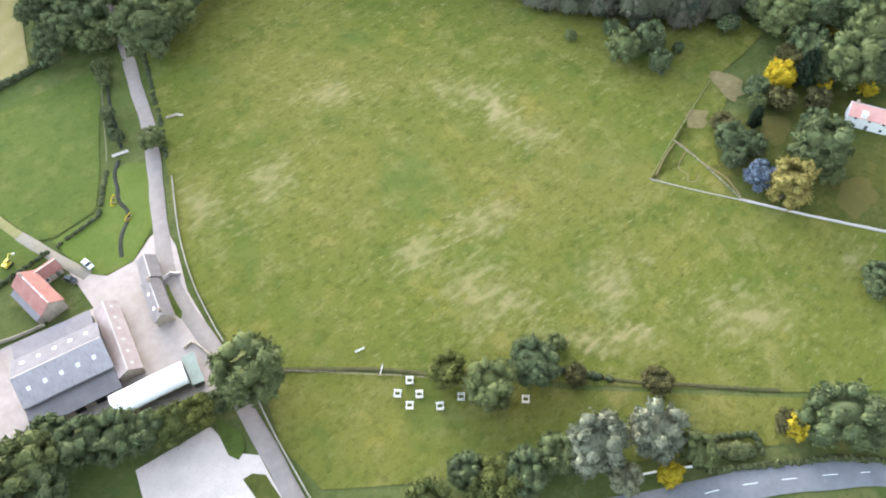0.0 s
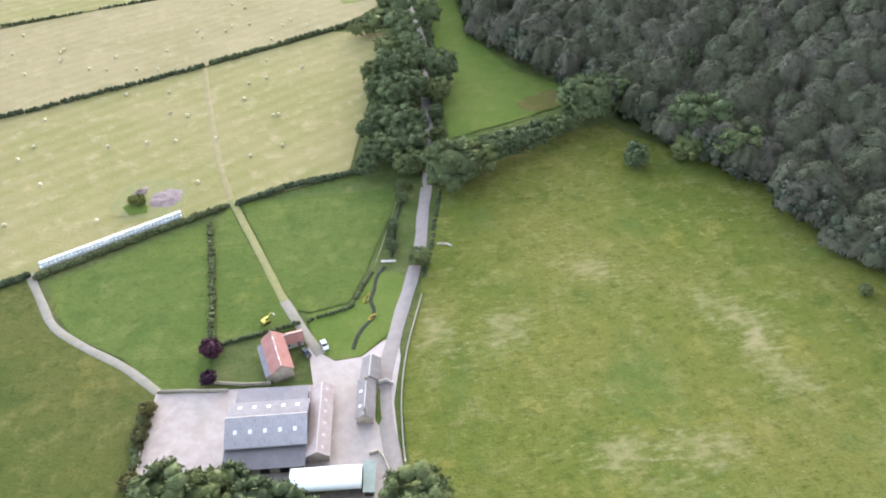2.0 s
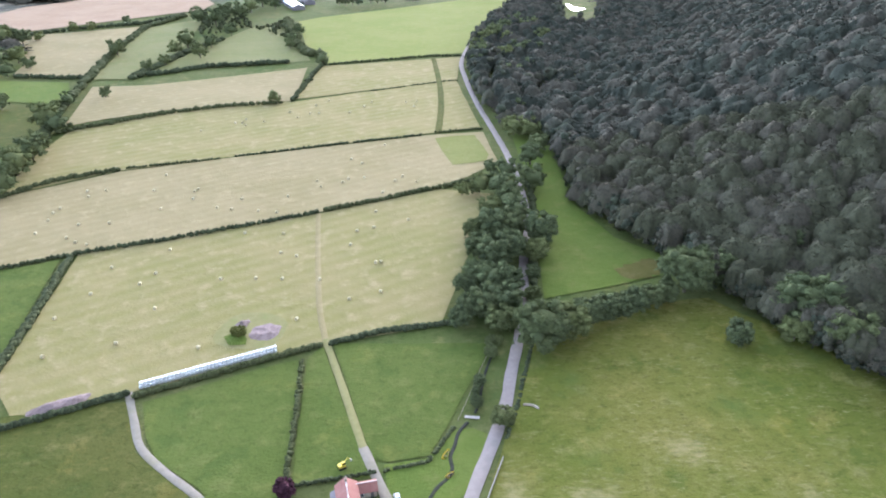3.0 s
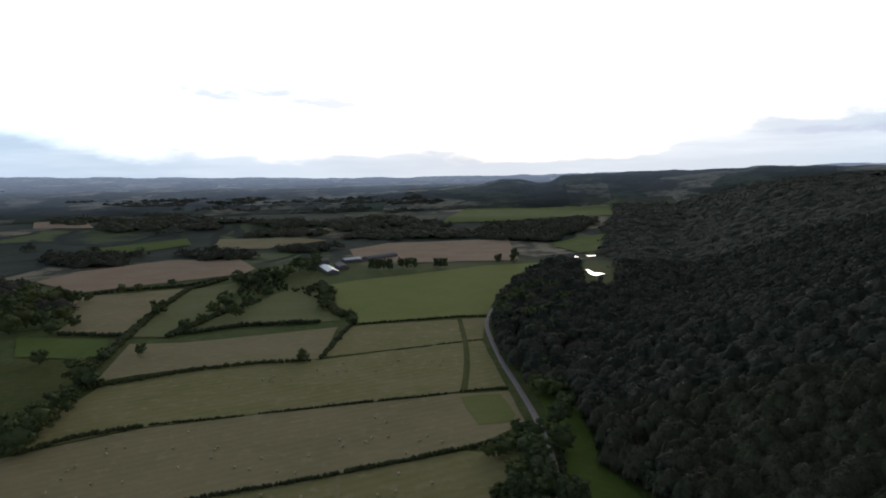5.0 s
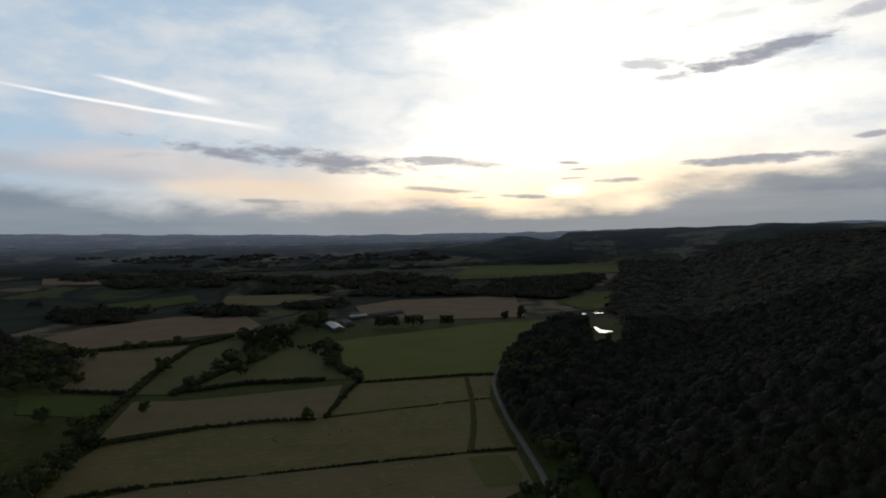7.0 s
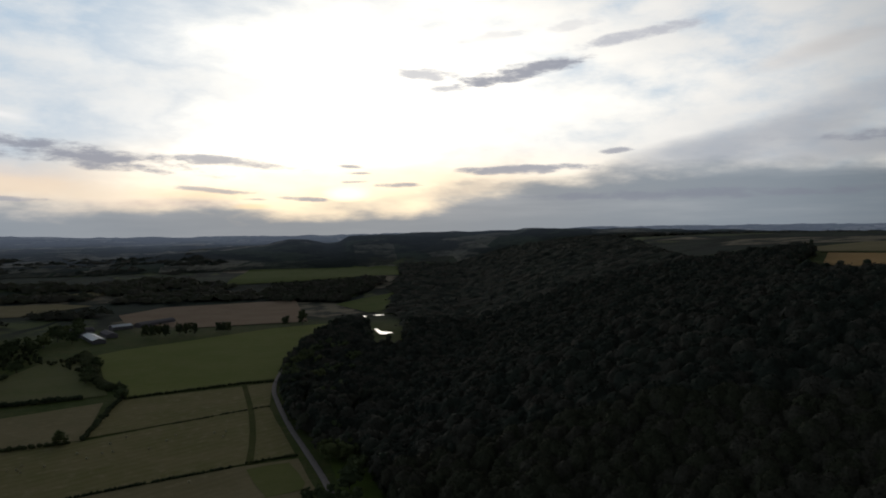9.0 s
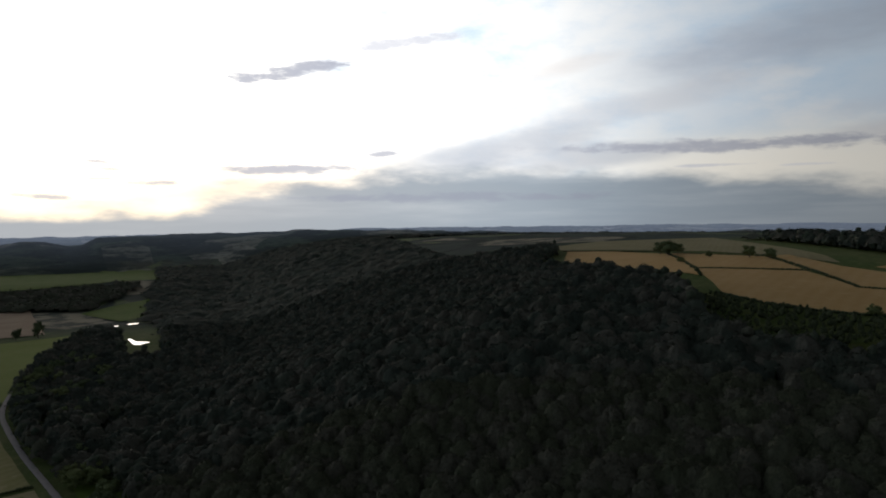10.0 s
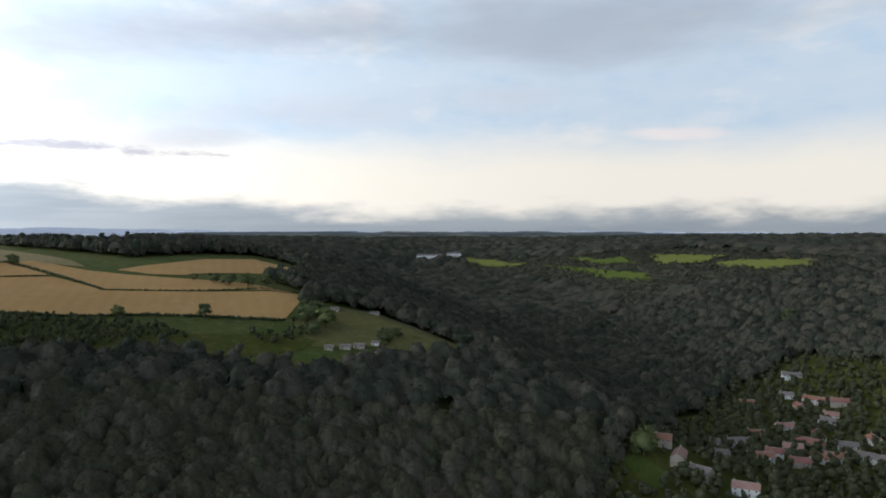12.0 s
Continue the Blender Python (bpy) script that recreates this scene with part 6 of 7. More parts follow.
structure(draped("garden_lawn", [(151, 48), (172, 15.5), (230, -20), (235, 60), (208, 78), (188, 70), (170, 73), (155, 66)], GRASS_OLIVE, 0.03, 1.0), "mown garden lawn with worn brown patches", "lawn")
structure(draped("kitchen_plot", [(136.5, 71), (150, 49.5), (153, 65.5), (154.5, 77.5), (187, 88), (190, 82), (165, 70), (157, 62)], GRASS_PASTURE, 0.04, 1.0), "fenced plot of dry grass and old vegetable beds", "garden")


# ---------------------------------------------------------------- walls, fences, water
def stone_wall(label, pts, high=1.0, wide=0.5, mat=None, seed=1, name="stone_wall"):
    """A dry wall with an uneven top that follows the ground."""
    rng = np.random.default_rng(seed)
    c = curve_line(pts, 1.6)
    d = np.gradient(c, axis=0)
    d /= np.linalg.norm(d, axis=1)[:, None] + 1e-9
    n = np.stack([-d[:, 1], d[:, 0]], 1)
    V, F = [], []
    for i in range(len(c)):
        h = high * rng.uniform(0.88, 1.08)
        z = float(ground_z(*c[i]))
        for o, zz in ((-0.5, -0.2), (-0.42, h * 0.9), (-0.2, h), (0.2, h), (0.42, h * 0.9), (0.5, -0.2)):
            V.append((c[i][0] + n[i][0] * wide * o, c[i][1] + n[i][1] * wide * o, z + zz))
    for i in range(len(c) - 1):
        for k in range(5):
            F.append((i * 6 + k, i * 6 + k + 1, i * 6 + k + 7, i * 6 + k + 6))
    F += [tuple(range(6)), tuple(range(len(V) - 1, len(V) - 7, -1))]
    return structure(mesh_object(name, V, F, mat or STONE), label, "wall")


PALE = rough("lichened_coping", (0.27, 0.245, 0.20), (0.34, 0.31, 0.26), 3.0, 0.95, bump=0.8, depth=0.05)
stone_wall("pale dry-stone wall along the lane", [(24.5, 165), (16, 143), (11.5, 126), (9.6, 112), (9.0, 104)], 0.8, 0.4, PALE, 2)
stone_wall("pale dry-stone wall along the lane", [(8.0, 86), (6.4, 74), (5.2, 60), (4, 45)], 0.8, 0.4, PALE, 3)
stone_wall("white-topped garden wall beside a pasture", [(150.4, 48.9), (161, 32), (172.5, 15.2), (190, -10)], 1.0, 0.42, CAP, 4)
stone_wall("low pale field wall", [(136.2, 71.3), (143, 60), (150.4, 48.9)], 0.5, 0.4, PALE, 5)
stone_wall("grey yard wall", [(-56.5, 141.8), (-49, 140.5), (-37, 138)], 1.2, 0.5, STONE, 6)
stone_wall("stone wall of the stock yard", [(-59.4, 138), (-59.6, 120), (-59, 103)], 1.0, 0.6, STONE, 7)
stone_wall("garden wall behind the barn", [(-41, 142), (-33, 139.5), (-25, 138.2)], 1.1, 0.5, STONE, 8)
stone_wall("curved stone wall at the yard entrance", [(0.2, 108.5), (2.5, 109), (4.2, 104), (4.5, 97), (3.5, 90), (2.4, 88.5)], 1.0, 0.6, STONE, 9)
stone_wall("pale roadside wall", [(65.8, 13.1), (71.5, 10), (77.4, 6.3)], 0.7, 0.4, RENDER_WHITE, 10)
stone_wall("stone gateway wall beside the lane", [(34.5, 189.5), (38, 188.7), (39.5, 187)], 1.0, 0.7, STONE, 11)
stone_wall("stone porch wall across to the lane", [(5.4, 131.5), (8.0, 131.8), (9.8, 130)], 1.4, 0.6, CAP, 12)


def fence(label, pts, step=2.6, high=1.15):
    """Posts with two rails between them."""
    c = curve_line(pts, step)
    ob = thing("fence", label, "fence", c[0][0], c[0][1])
    o = np.array(ob.location)
    pm = box(bmesh.new(), -0.07, 0.07, -0.07, 0.07, -0.3, high)
    me = bpy.data.meshes.new("post")
    pm.to_mesh(me)
    pm.free()
    me.materials.append(TIMBER)
    for x, y in c:
        p = new("post", me)
        p.parent, p.location = ob, (x - o[0], y - o[1], float(ground_z(x, y)) - o[2])
    for z in (0.45, 0.95):
        V, F = [], []
        for i, (x, y) in enumerate(c):
            g = float(ground_z(x, y)) - o[2]
            for dz in (-0.05, 0.05):
                V += [(x - o[0] - 0.03, y - o[1], g + z + dz), (x - o[0] + 0.03, y - o[1], g + z + dz)]
            if i:
                a = 4 * i
                F += [(a - 4, a, a + 1, a - 3), (a - 2, a + 2, a + 3, a - 1), (a - 4, a - 2, a + 2, a), (a - 3, a + 1, a + 3, a - 1)]
        mesh_object("rail", V, F, TIMBER, ob, True)


fence("post and rail fence round a small plot", [(136.2, 71.3), (154, 77.6), (187, 88.3)])
fence("post and rail fence between plot and garden", [(150.8, 49.5), (153.2, 65.7), (154, 77)])
fence("weathered paddock fence beside the stream", [(11.4, 183), (13.4, 188), (17.8, 200), (26, 222)])
fence("weathered post and rail fence along a ditch", [(17, 86.6), (36, 69.5), (46, 60)])

WATER = rough("still_water", (0.02, 0.025, 0.022), (0.03, 0.035, 0.03), 0.3, 0.03, bump=0.02, depth=0.01)
STREAM = rough("dark_stream", (0.022, 0.024, 0.02), (0.04, 0.042, 0.032), 1.2, 0.85, bump=0.5, depth=0.04, stain=(0.05, 0.06, 0.025))
MUD = rough("dark_ditch", (0.055, 0.052, 0.025), (0.09, 0.085, 0.035), 1.0, 0.95, bump=0.8, depth=0.1, stain=(0.06, 0.07, 0.02))
structure(ribbon("stream", [(-0.2, 146), (1.2, 150), (3.5, 154), (6.8, 157.5), (8.2, 161), (7.8, 166), (9.5, 171), (11.2, 177), (14.6, 182)], 1.3, STREAM, 0.03, 1.5), "narrow dark stream winding through the lawn", "water")
structure(ribbon("stream", [(17.3, 186), (19.5, 192), (20.8, 199), (23, 208), (27, 220)], 1.0, STREAM, 0.03, 1.5), "narrow dark stream between paddocks", "water")
structure(ribbon("ditch", [(14, 89.5), (25.5, 80.2), (36.5, 71.2), (46.5, 61), (58, 52), (71, 41.9), (80.2, 31.5), (95.2, 17.3), (108.2, 5.2)], 1.2, MUD, 0.05, 2.0), "dark overgrown ditch across the pasture", "ditch")
structure(draped("lake", [(231, 1060), (235, 1102), (239, 1102), (240, 1070), (252, 1058), (254, 1050), (246, 1046), (238, 1036), (231, 1042)], WATER, 0.3, 2.0), "small lake mirroring the bright sky", "water")
structure(draped("lake", [(272, 1278), (281, 1284), (291, 1279), (289, 1272), (276, 1270)], WATER, 0.3, 1.0), "small lake mirroring the bright sky", "water")
structure(draped("lake", [(249, 1262), (252, 1276), (256, 1270), (255, 1258)], WATER, 0.3, 1.0), "tiny pond mirroring the bright sky", "water")
footbridge = thing("footbridge", "pale timber footbridge over a stream", "bridge", 16.2, 184.2, -10)
for s in (-0.45, 0.45):
    box_part("beam", (-2.6, 2.6, s - 0.08, s + 0.08, 0.15, 0.35), TIMBER, footbridge)
for i in range(12):
    box_part("plank", (-2.5 + i * 0.43, -2.12 + i * 0.43, -0.6, 0.6, 0.35, 0.42), CAP, footbridge)


# ---------------------------------------------------------------- vehicles and yard things
PAINT_WHITE = rough("white_car_paint", (0.74, 0.75, 0.76), (0.78, 0.78, 0.79), 1.0, 0.25)
PAINT_DARK = rough("dark_car_paint", (0.03, 0.03, 0.035), (0.04, 0.04, 0.045), 1.0, 0.2)
PAINT_YELLOW = rough("yellow_machine_paint", (0.68, 0.53, 0.07), (0.62, 0.48, 0.06), 2.0, 0.4)
LAMP_GLASS = rough("lamp_glass", (0.6, 0.6, 0.6), (0.7, 0.7, 0.7), 2.0, 0.1)
LAMP_RED = rough("red_lamp", (0.4, 0.02, 0.02), (0.45, 0.03, 0.03), 2.0, 0.15)


def car(x, y, turn, paint, label):
    ob = thing("car", label, "car", x, y, turn)
    ob.location.z += 0.2
    prof = [(-2.1, 0.35), (-2.12, 0.75), (-1.95, 0.92), (-1.0, 0.98), (1.0, 0.98), (1.9, 0.82), (2.1, 0.6), (2.1, 0.35)]
    bm = bmesh.new()
    rings = [[bm.verts.new((u, s * 0.86, z)) for u, z in prof] for s in (-1, 1)]
    bm.faces.new(rings[0])
    bm.faces.new(rings[1][::-1])
    for i in range(len(prof)):
        j = (i + 1) % len(prof)
        bm.faces.new((rings[0][i], rings[1][i], rings[1][j], rings[0][j]))
    bmesh.ops.bevel(bm, geom=bm.edges[:], offset=0.06, segments=2, affect="EDGES")
    bmesh.ops.recalc_face_normals(bm, faces=bm.faces[:])
    body = part("body", bm, paint, ob)
    bm = bmesh.new()
    low = [bm.verts.new(p) for p in ((-1.75, -0.8, 0.95), (1.05, -0.8, 0.95), (1.05, 0.8, 0.95), (-1.75, 0.8, 0.95))]
    top = [bm.verts.new(p) for p in ((-1.35, -0.64, 1.44), (0.3, -0.64, 1.44), (0.3, 0.64, 1.44), (-1.35, 0.64, 1.44))]
    for i in range(4):
        bm.faces.new((low[i], low[(i + 1) % 4], top[(i + 1) % 4], top[i]))
    bm.faces.new(top)
    bmesh.ops.recalc_face_normals(bm, faces=bm.faces[:])
    part("windows", bm, GLASS, ob, "dark glass")
    box_part("roof", (-1.38, 0.33, -0.66, 0.66, 1.42, 1.49), paint, ob, bevel=0.03)
    for u in (-1.3, 1.3):
        for s in (-0.8, 0.8):
            bm = bmesh.new()
            bmesh.ops.create_cone(bm, cap_ends=True, segments=20, radius1=0.32, radius2=0.32, depth=0.2, matrix=Matrix.Translation((u, s, 0.32)) @ Euler((radians(90), 0, 0)).to_matrix().to_4x4())
            wheel = part("wheel", bm, RUBBER, ob)
            bm = bmesh.new()
            bmesh.ops.create_cone(bm, cap_ends=True, segments=14, radius1=0.19, radius2=0.19, depth=0.23, matrix=Matrix.Translation((u, s, 0.32)) @ Euler((radians(90), 0, 0)).to_matrix().to_4x4())
            part("rim", bm, STEEL, wheel)
    for s in (-0.6, 0.6):
        box_part("headlight", (2.02, 2.13, s - 0.16, s + 0.16, 0.62, 0.74), LAMP_GLASS, body, bevel=0.02)
        box_part("tail_light", (-2.16, -2.06, s - 0.14, s + 0.14, 0.7, 0.84), LAMP_RED, body, bevel=0.02)


car(-8.6, 149.4, -77, PAINT_WHITE, "white hatchback car parked on the lawn edge")
car(-14.2, 147.4, -62, PAINT_DARK, "dark car parked in the gravel yard")


def digger(x, y, turn):
    ob = thing("digger", "small yellow tracked digger beside the garden hedge", "digger", x, y, turn)
    for s in (-0.85, 0.85):
        box_part("track", (-1.3, 1.3, s - 0.22, s + 0.22, 0, 0.6), RUBBER, ob, bevel=0.12)
    box_part("body", (-1.3, 0.9, -0.85, 0.85, 0.65, 1.5), PAINT_YELLOW, ob, bevel=0.08)
    cab = box_part("cab", (-0.2, 0.9, -0.8, 0.1, 1.5, 2.5), PAINT_YELLOW, ob, bevel=0.05)
    box_part("cab_window", (-0.1, 0.95, -0.83, 0.13, 1.7, 2.35), GLASS, cab)
    for a, b, w in (((0.8, 0.4, 1.3), (2.2, 0.4, 2.8), 0.16), ((2.2, 0.4, 2.8), (3.2, 0.4, 1.5), 0.12)):
        d = Vector(b) - Vector(a)
        bm = bmesh.new()
        bmesh.ops.create_cube(bm, size=1, matrix=Matrix.Translation((Vector(a) + Vector(b)) / 2) @ d.to_track_quat("Z", "Y").to_matrix().to_4x4() @ Matrix.Diagonal((w, w, d.length, 1)))
        part("boom", bm, PAINT_YELLOW, ob)
    box_part("bucket", (3.0, 3.5, 0.0, 0.8, 1.0, 1.6), STEEL, ob, bevel=0.08)


digger(-26.0, 163.6, 30)


def skip_boat(x, y, turn, L):
    ob = thing("rowing_boat", "small yellow boat lying beside the stream", "boat", x, y, turn)
    bm = bmesh.new()
    n = 10
    V = []
    for i in range(n + 1):
        t = i / n
        w = 0.75 * math.sin(math.pi * min(1, t * 0.75 + 0.2)) ** 0.7 * (0.15 if i == n else 1)
        u = (t - 0.5) * L
        V.append([bm.verts.new((u, s * w * k, z)) for s, k, z in ((-1, 1, 0.6), (-1, 0.6, 0.1), (1, 0.6, 0.1), (1, 1, 0.6))])
    for i in range(n):
        for k in range(3):
            bm.faces.new((V[i][k], V[i + 1][k], V[i + 1][k + 1], V[i][k + 1]))
    bm.faces.new(V[0])
    bm.faces.new(V[n][::-1])
    bmesh.ops.solidify(bm, geom=bm.faces[:], thickness=0.06)
    part("hull", bm, PAINT_YELLOW, ob)
    for u in (-0.2, 0.2):
        box_part("thwart", (u * L - 0.12, u * L + 0.12, -0.6, 0.6, 0.42, 0.47), TIMBER, ob)


skip_boat(6.6, 167.3, 62, 4.6)
skip_boat(7.4, 158.4, 40, 3.2)


def tree_guard(x, y, turn):
    ob = thing("tree_guard", "square timber guard round a young tree", "tree guard", x, y, turn, "tree guards in the paddock")
    for a in (-0.75, 0.75):
        for b in (-0.75, 0.75):
            box_part("post", (a - 0.08, a + 0.08, b - 0.08, b + 0.08, -0.2, 1.35), CAP, ob)
    for z in (0.4, 1.2):
        for s in (-0.75, 0.75):
            box_part("rail", (-0.95, 0.95, s - 0.1, s + 0.1, z, z + 0.16), RENDER_WHITE, ob)
            box_part("rail", (s - 0.1, s + 0.1, -0.84, 0.84, z + 0.01, z + 0.17), RENDER_WHITE, ob)
    v, f = crown(77, 5, ICO1)
    array_mesh("sapling", v * 0.42 + np.array([0, 0, 0.05]), f, LEAF_HEDGE, ob)


for x, y, t in ((39.5, 64.6, -38), (35.1, 63.7, -45), (39.1, 60.2, -36), (35.5, 59.4, -40), (41.1, 54.6, -35), (46.6, 53.2, -40), (58.3, 42.8, -42)):
    tree_guard(x, y, t)
for x, y, turn in ((34.8, 79.4, -10), (35.8, 71.4, 40)):
    gate = thing("field_gate", "pale wooden gate standing across a ditch", "gate", x, y, turn)
    for z in (0.25, 0.55, 0.85, 1.15):
        box_part("bar", (-1.2, 1.2, -0.04, 0.04, z, z + 0.10), RENDER_WHITE, gate)
    for u in (-1.25, 1.25):
        box_part("post", (u - 0.1, u + 0.1, -0.1, 0.1, -0.2, 1.4), CAP, gate)

# round bales on the hay fields
STRAW = rough("straw", (0.47, 0.41, 0.26), (0.55, 0.48, 0.32), 4.0, 0.95, bump=0.9, depth=0.06)
WRAP = rough("pale_bale_wrap", (0.60, 0.61, 0.60), (0.70, 0.71, 0.70), 1.5, 0.35, bump=0.3, stain=(0.50, 0.50, 0.49))


def bale_mesh(name, radius, wide, mat):
    bm = bmesh.new()
    bmesh.ops.create_cone(bm, cap_ends=True, segments=16, radius1=radius, radius2=radius, depth=wide, matrix=Matrix.Translation((0, 0, radius * 0.96)) @ Euler((radians(90), 0, 0)).to_matrix().to_4x4())
    bmesh.ops.bevel(bm, geom=[e for e in bm.edges if e.is_boundary is False and abs(e.verts[0].co.y - e.verts[1].co.y) < 1e-4], offset=0.08, segments=2, affect="EDGES")
    me = bpy.data.meshes.new(name)
    bm.to_mesh(me)
    bm.free()
    me.materials.append(mat)
    return me


BALE, WRAPPED = bale_mesh("round_bale", 0.72, 1.35, STRAW), bale_mesh("wrapped_bale", 0.68, 1.3, WRAP)


def bales(spots, group):
    for i, (x, y) in enumerate(spots):
        ob = new("round_bale", BALE)
        ob.location, ob.rotation_euler = (x, y, float(ground_z(x, y) + lift(x, y))), (0, 0, (i * 2.4) % 3.14)
        tagged(ob, "round straw-coloured hay bale lying on stubble", "hay bale", group)


bales([(-124.3, 317.1), (-90.6, 334.1), (-70.2, 331.6), (-146.7, 300.2), (-128, 283.3), (-123.9, 293), (-147.2, 275.8), (-91.8, 285.7), (-75.6, 284.9), (-63.3, 283.8), (-68.1, 310.1), (-59.8, 306.1), (-45.8, 281.9), (-34.2, 316.2)], "bales on the near hay field")
bales([(-20.8, 296.7), (-18.4, 297.1), (-31.1, 263.7), (-17.4, 269.2), (-114.3, 261.3), (-154.4, 256.2), (-121.5, 235.9), (-146.8, 228.3), (-87.7, 230.7), (-51.9, 249), (-23.3, 336), (-32, 332.3), (-5.1, 344.2), (-23, 356.3)], "bales on the near hay field")
bales([(-157.9, 422.5), (-197.8, 399.2), (-186.7, 399.4), (-157.5, 396.9), (-193.6, 390.1), (-132.4, 393.7), (-131.3, 397.2), (-130.4, 382.3), (-202.9, 373.9), (-204.1, 367.7), (-202.5, 357.7), (-183.1, 350.8), (-167.4, 352.1), (-201.7, 341.2), (-182.8, 334.8), (-175.9, 329.2), (-168.9, 325.7), (-144.9, 369.2)], "bales on the second hay field")
bales([(-113.3, 368.2), (-104.6, 365.4), (-89, 362.2), (-78, 359.3), (-75.4, 381.7), (-101.8, 379.8), (-61.1, 405.2), (-57.5, 395.7), (-42, 406.9), (-42.6, 442), (-35.2, 433.9), (-45, 401.4), (-32.2, 408.3), (-21.2, 470), (0.3, 398.8), (-20, 383.8), (-13, 401.5), (-8.5, 408.8)], "bales on the second hay field")
rng = np.random.default_rng(8)
bales([(float(-150 + 180 * a + 40 * (b - 0.5)), float(500 + 60 * a + 70 * b)) for a, b in rng.uniform(0, 1, (18, 2))], "bales on the third hay field")

# the long stack of wrapped bales beside the hedge
a, b = np.array([-102.0, 207.0]), np.array([-55.5, 227.2])
d = (b - a) / np.linalg.norm(b - a)
n = np.array([-d[1], d[0]])
turn = math.atan2(d[1], d[0])
for row, (off, z) in enumerate(((0.0, 0.0), (1.42, 0.0), (0.7, 1.16))):
    for i in range(36):
        p = a + d * (1.40 * i + 0.1 * row) + n * off
        ob = new("wrapped_bale", WRAPPED)
        ob.location, ob.rotation_euler = (p[0], p[1], float(lift(*p)) + z), (0, 0, turn + 1.5708 * 0)
        tagged(ob, "pale plastic-wrapped bale in a long stack", "wrapped bale", "wrapped bales in the long stack")


def heap(label, cx, cy, rx, ry, h, turn, mat, seed):
    """An uneven heap of muck or soil."""
    V, F = [], []
    n, m = 28, 9
    for j in range(m + 1):
        for i in range(n):
            k, t = j / m, 6.2832 * i / n
            e = 1 + 0.25 * noise.noise((math.cos(t) * 1.7 + seed, math.sin(t) * 1.7, seed))
            x, y = rx * k * e * math.cos(t), ry * k * e * math.sin(t)
            c, s = math.cos(radians(turn)), math.sin(radians(turn))
            wx, wy = cx + x * c - y * s, cy + x * s + y * c
            z = h * (1 - k ** 2) * (0.7 + 0.6 * noise.noise((wx * 0.35, wy * 0.35, seed))) - 0.15 * (k > 0.99)
            V.append((wx, wy, float(lift(wx, wy)) + max(z, -0.2) + 0.02))
    for j in range(m):
        for i in range(n):
            F.append((j * n + i, (j + 1) * n + i, (j + 1) * n + (i + 1) % n, j * n + (i + 1) % n))
    return tagged(mesh_object("muck_heap", V, F, mat), label, "heap")


MANURE = rough("purplish_muck", (0.19, 0.14, 0.14), (0.27, 0.21, 0.20), 2.0, 0.95, bump=1.0, depth=0.15, stain=(0.12, 0.09, 0.08))
heap("long purplish muck heap beside a hedge", -128, 199.2, 11.5, 3.6, 2.0, 26, MANURE, 3)
heap("low heap of purplish muck on a hay field", -63.5, 240.5, 7.5, 6.2, 1.0, 30, MANURE, 5)
heap("dark rubble beside a low muck heap", -74, 247, 4.2, 2.8, 1.7, 60, MANURE, 9)
heap("rubble beside the shed", -57.5, 104, 2.5, 1.5, 1.0, 60, CAP, 12)
plant("pale", [(-73, 239, 2.6), (-75.5, 240.5, 2.0)])
WORN_LAWN = grass("worn_lawn", (0.10, 0.095, 0.028), (0.12, 0.105, 0.035), (0.16, 0.13, 0.06), 0.4, None, 0.4)
WORN_GREEN = grass("unmown_grass", (0.155, 0.165, 0.05), (0.175, 0.18, 0.06), (0.22, 0.20, 0.09), 0.3, None, 0.3)
structure(draped("uncut_patch", blob([(-83.3, 236), (-82.5, 246.6), (-77.1, 254.6), (-66.6, 255.8), (-56.1, 248.3), (-56.8, 236), (-62.5, 229.4), (-76, 230.7)]), WORN, 0.12, 0.3), "trampled ground round a muck heap", "field")
structure(draped("weed_patch", [(-79.7, 238.1), (-76, 241), (-72.4, 241.4), (-70, 236), (-69.6, 232), (-76.2, 231.9)], GRASS_MEADOW, 0.3, 0.8), "patch of bright green weeds beside a muck heap", "field")
structure(draped("boggy_patch", blob([(91.5, 282.2), (100, 287), (107.8, 291.8), (117.8, 286), (111.3, 276.6), (96.2, 273)], 3.0), WORN_LAWN, 0.2, 0.3), "brown boggy ground at the meadow's end", "field")
BARE = grass("bare_bed", (0.165, 0.14, 0.065), (0.20, 0.16, 0.08), (0.27, 0.22, 0.12), 0.5, None, 0.6)
for ring in ([(164, 80.8), (167.5, 82.6), (170.7, 83.1), (173, 79.1), (167.5, 75.2), (162.5, 76.4)], [(189.7, 91), (192.4, 86.5), (194, 82.2), (187.7, 76.8), (182.8, 76.9), (185.5, 87)]):
    structure(draped("vegetable_bed", blob(ring, 2.0), BARE, 0.1, 0.3), "bare dry vegetable bed in a fenced plot", "garden")
for ring in ([(181.7, 66.1), (186, 64.5), (190.2, 61.1), (182.2, 54.5), (176.7, 57.5)], [(177.8, 33.4), (186.3, 30.5), (184, 26), (177.2, 22.7), (169, 25.3)]):
    structure(draped("worn_lawn", blob(ring, 2.5), WORN_LAWN, 0.1, 0.3), "worn brownish part of a garden lawn", "garden")
structure(ribbon("garden_path", [(138.9, 71.2), (147, 74.5), (154.2, 76), (154.4, 71), (153.8, 64.9), (154.2, 57.3), (152, 50.5)], 0.6, BARE, 0.12, 1.0), "narrow pale trodden path in a fenced plot", "path")
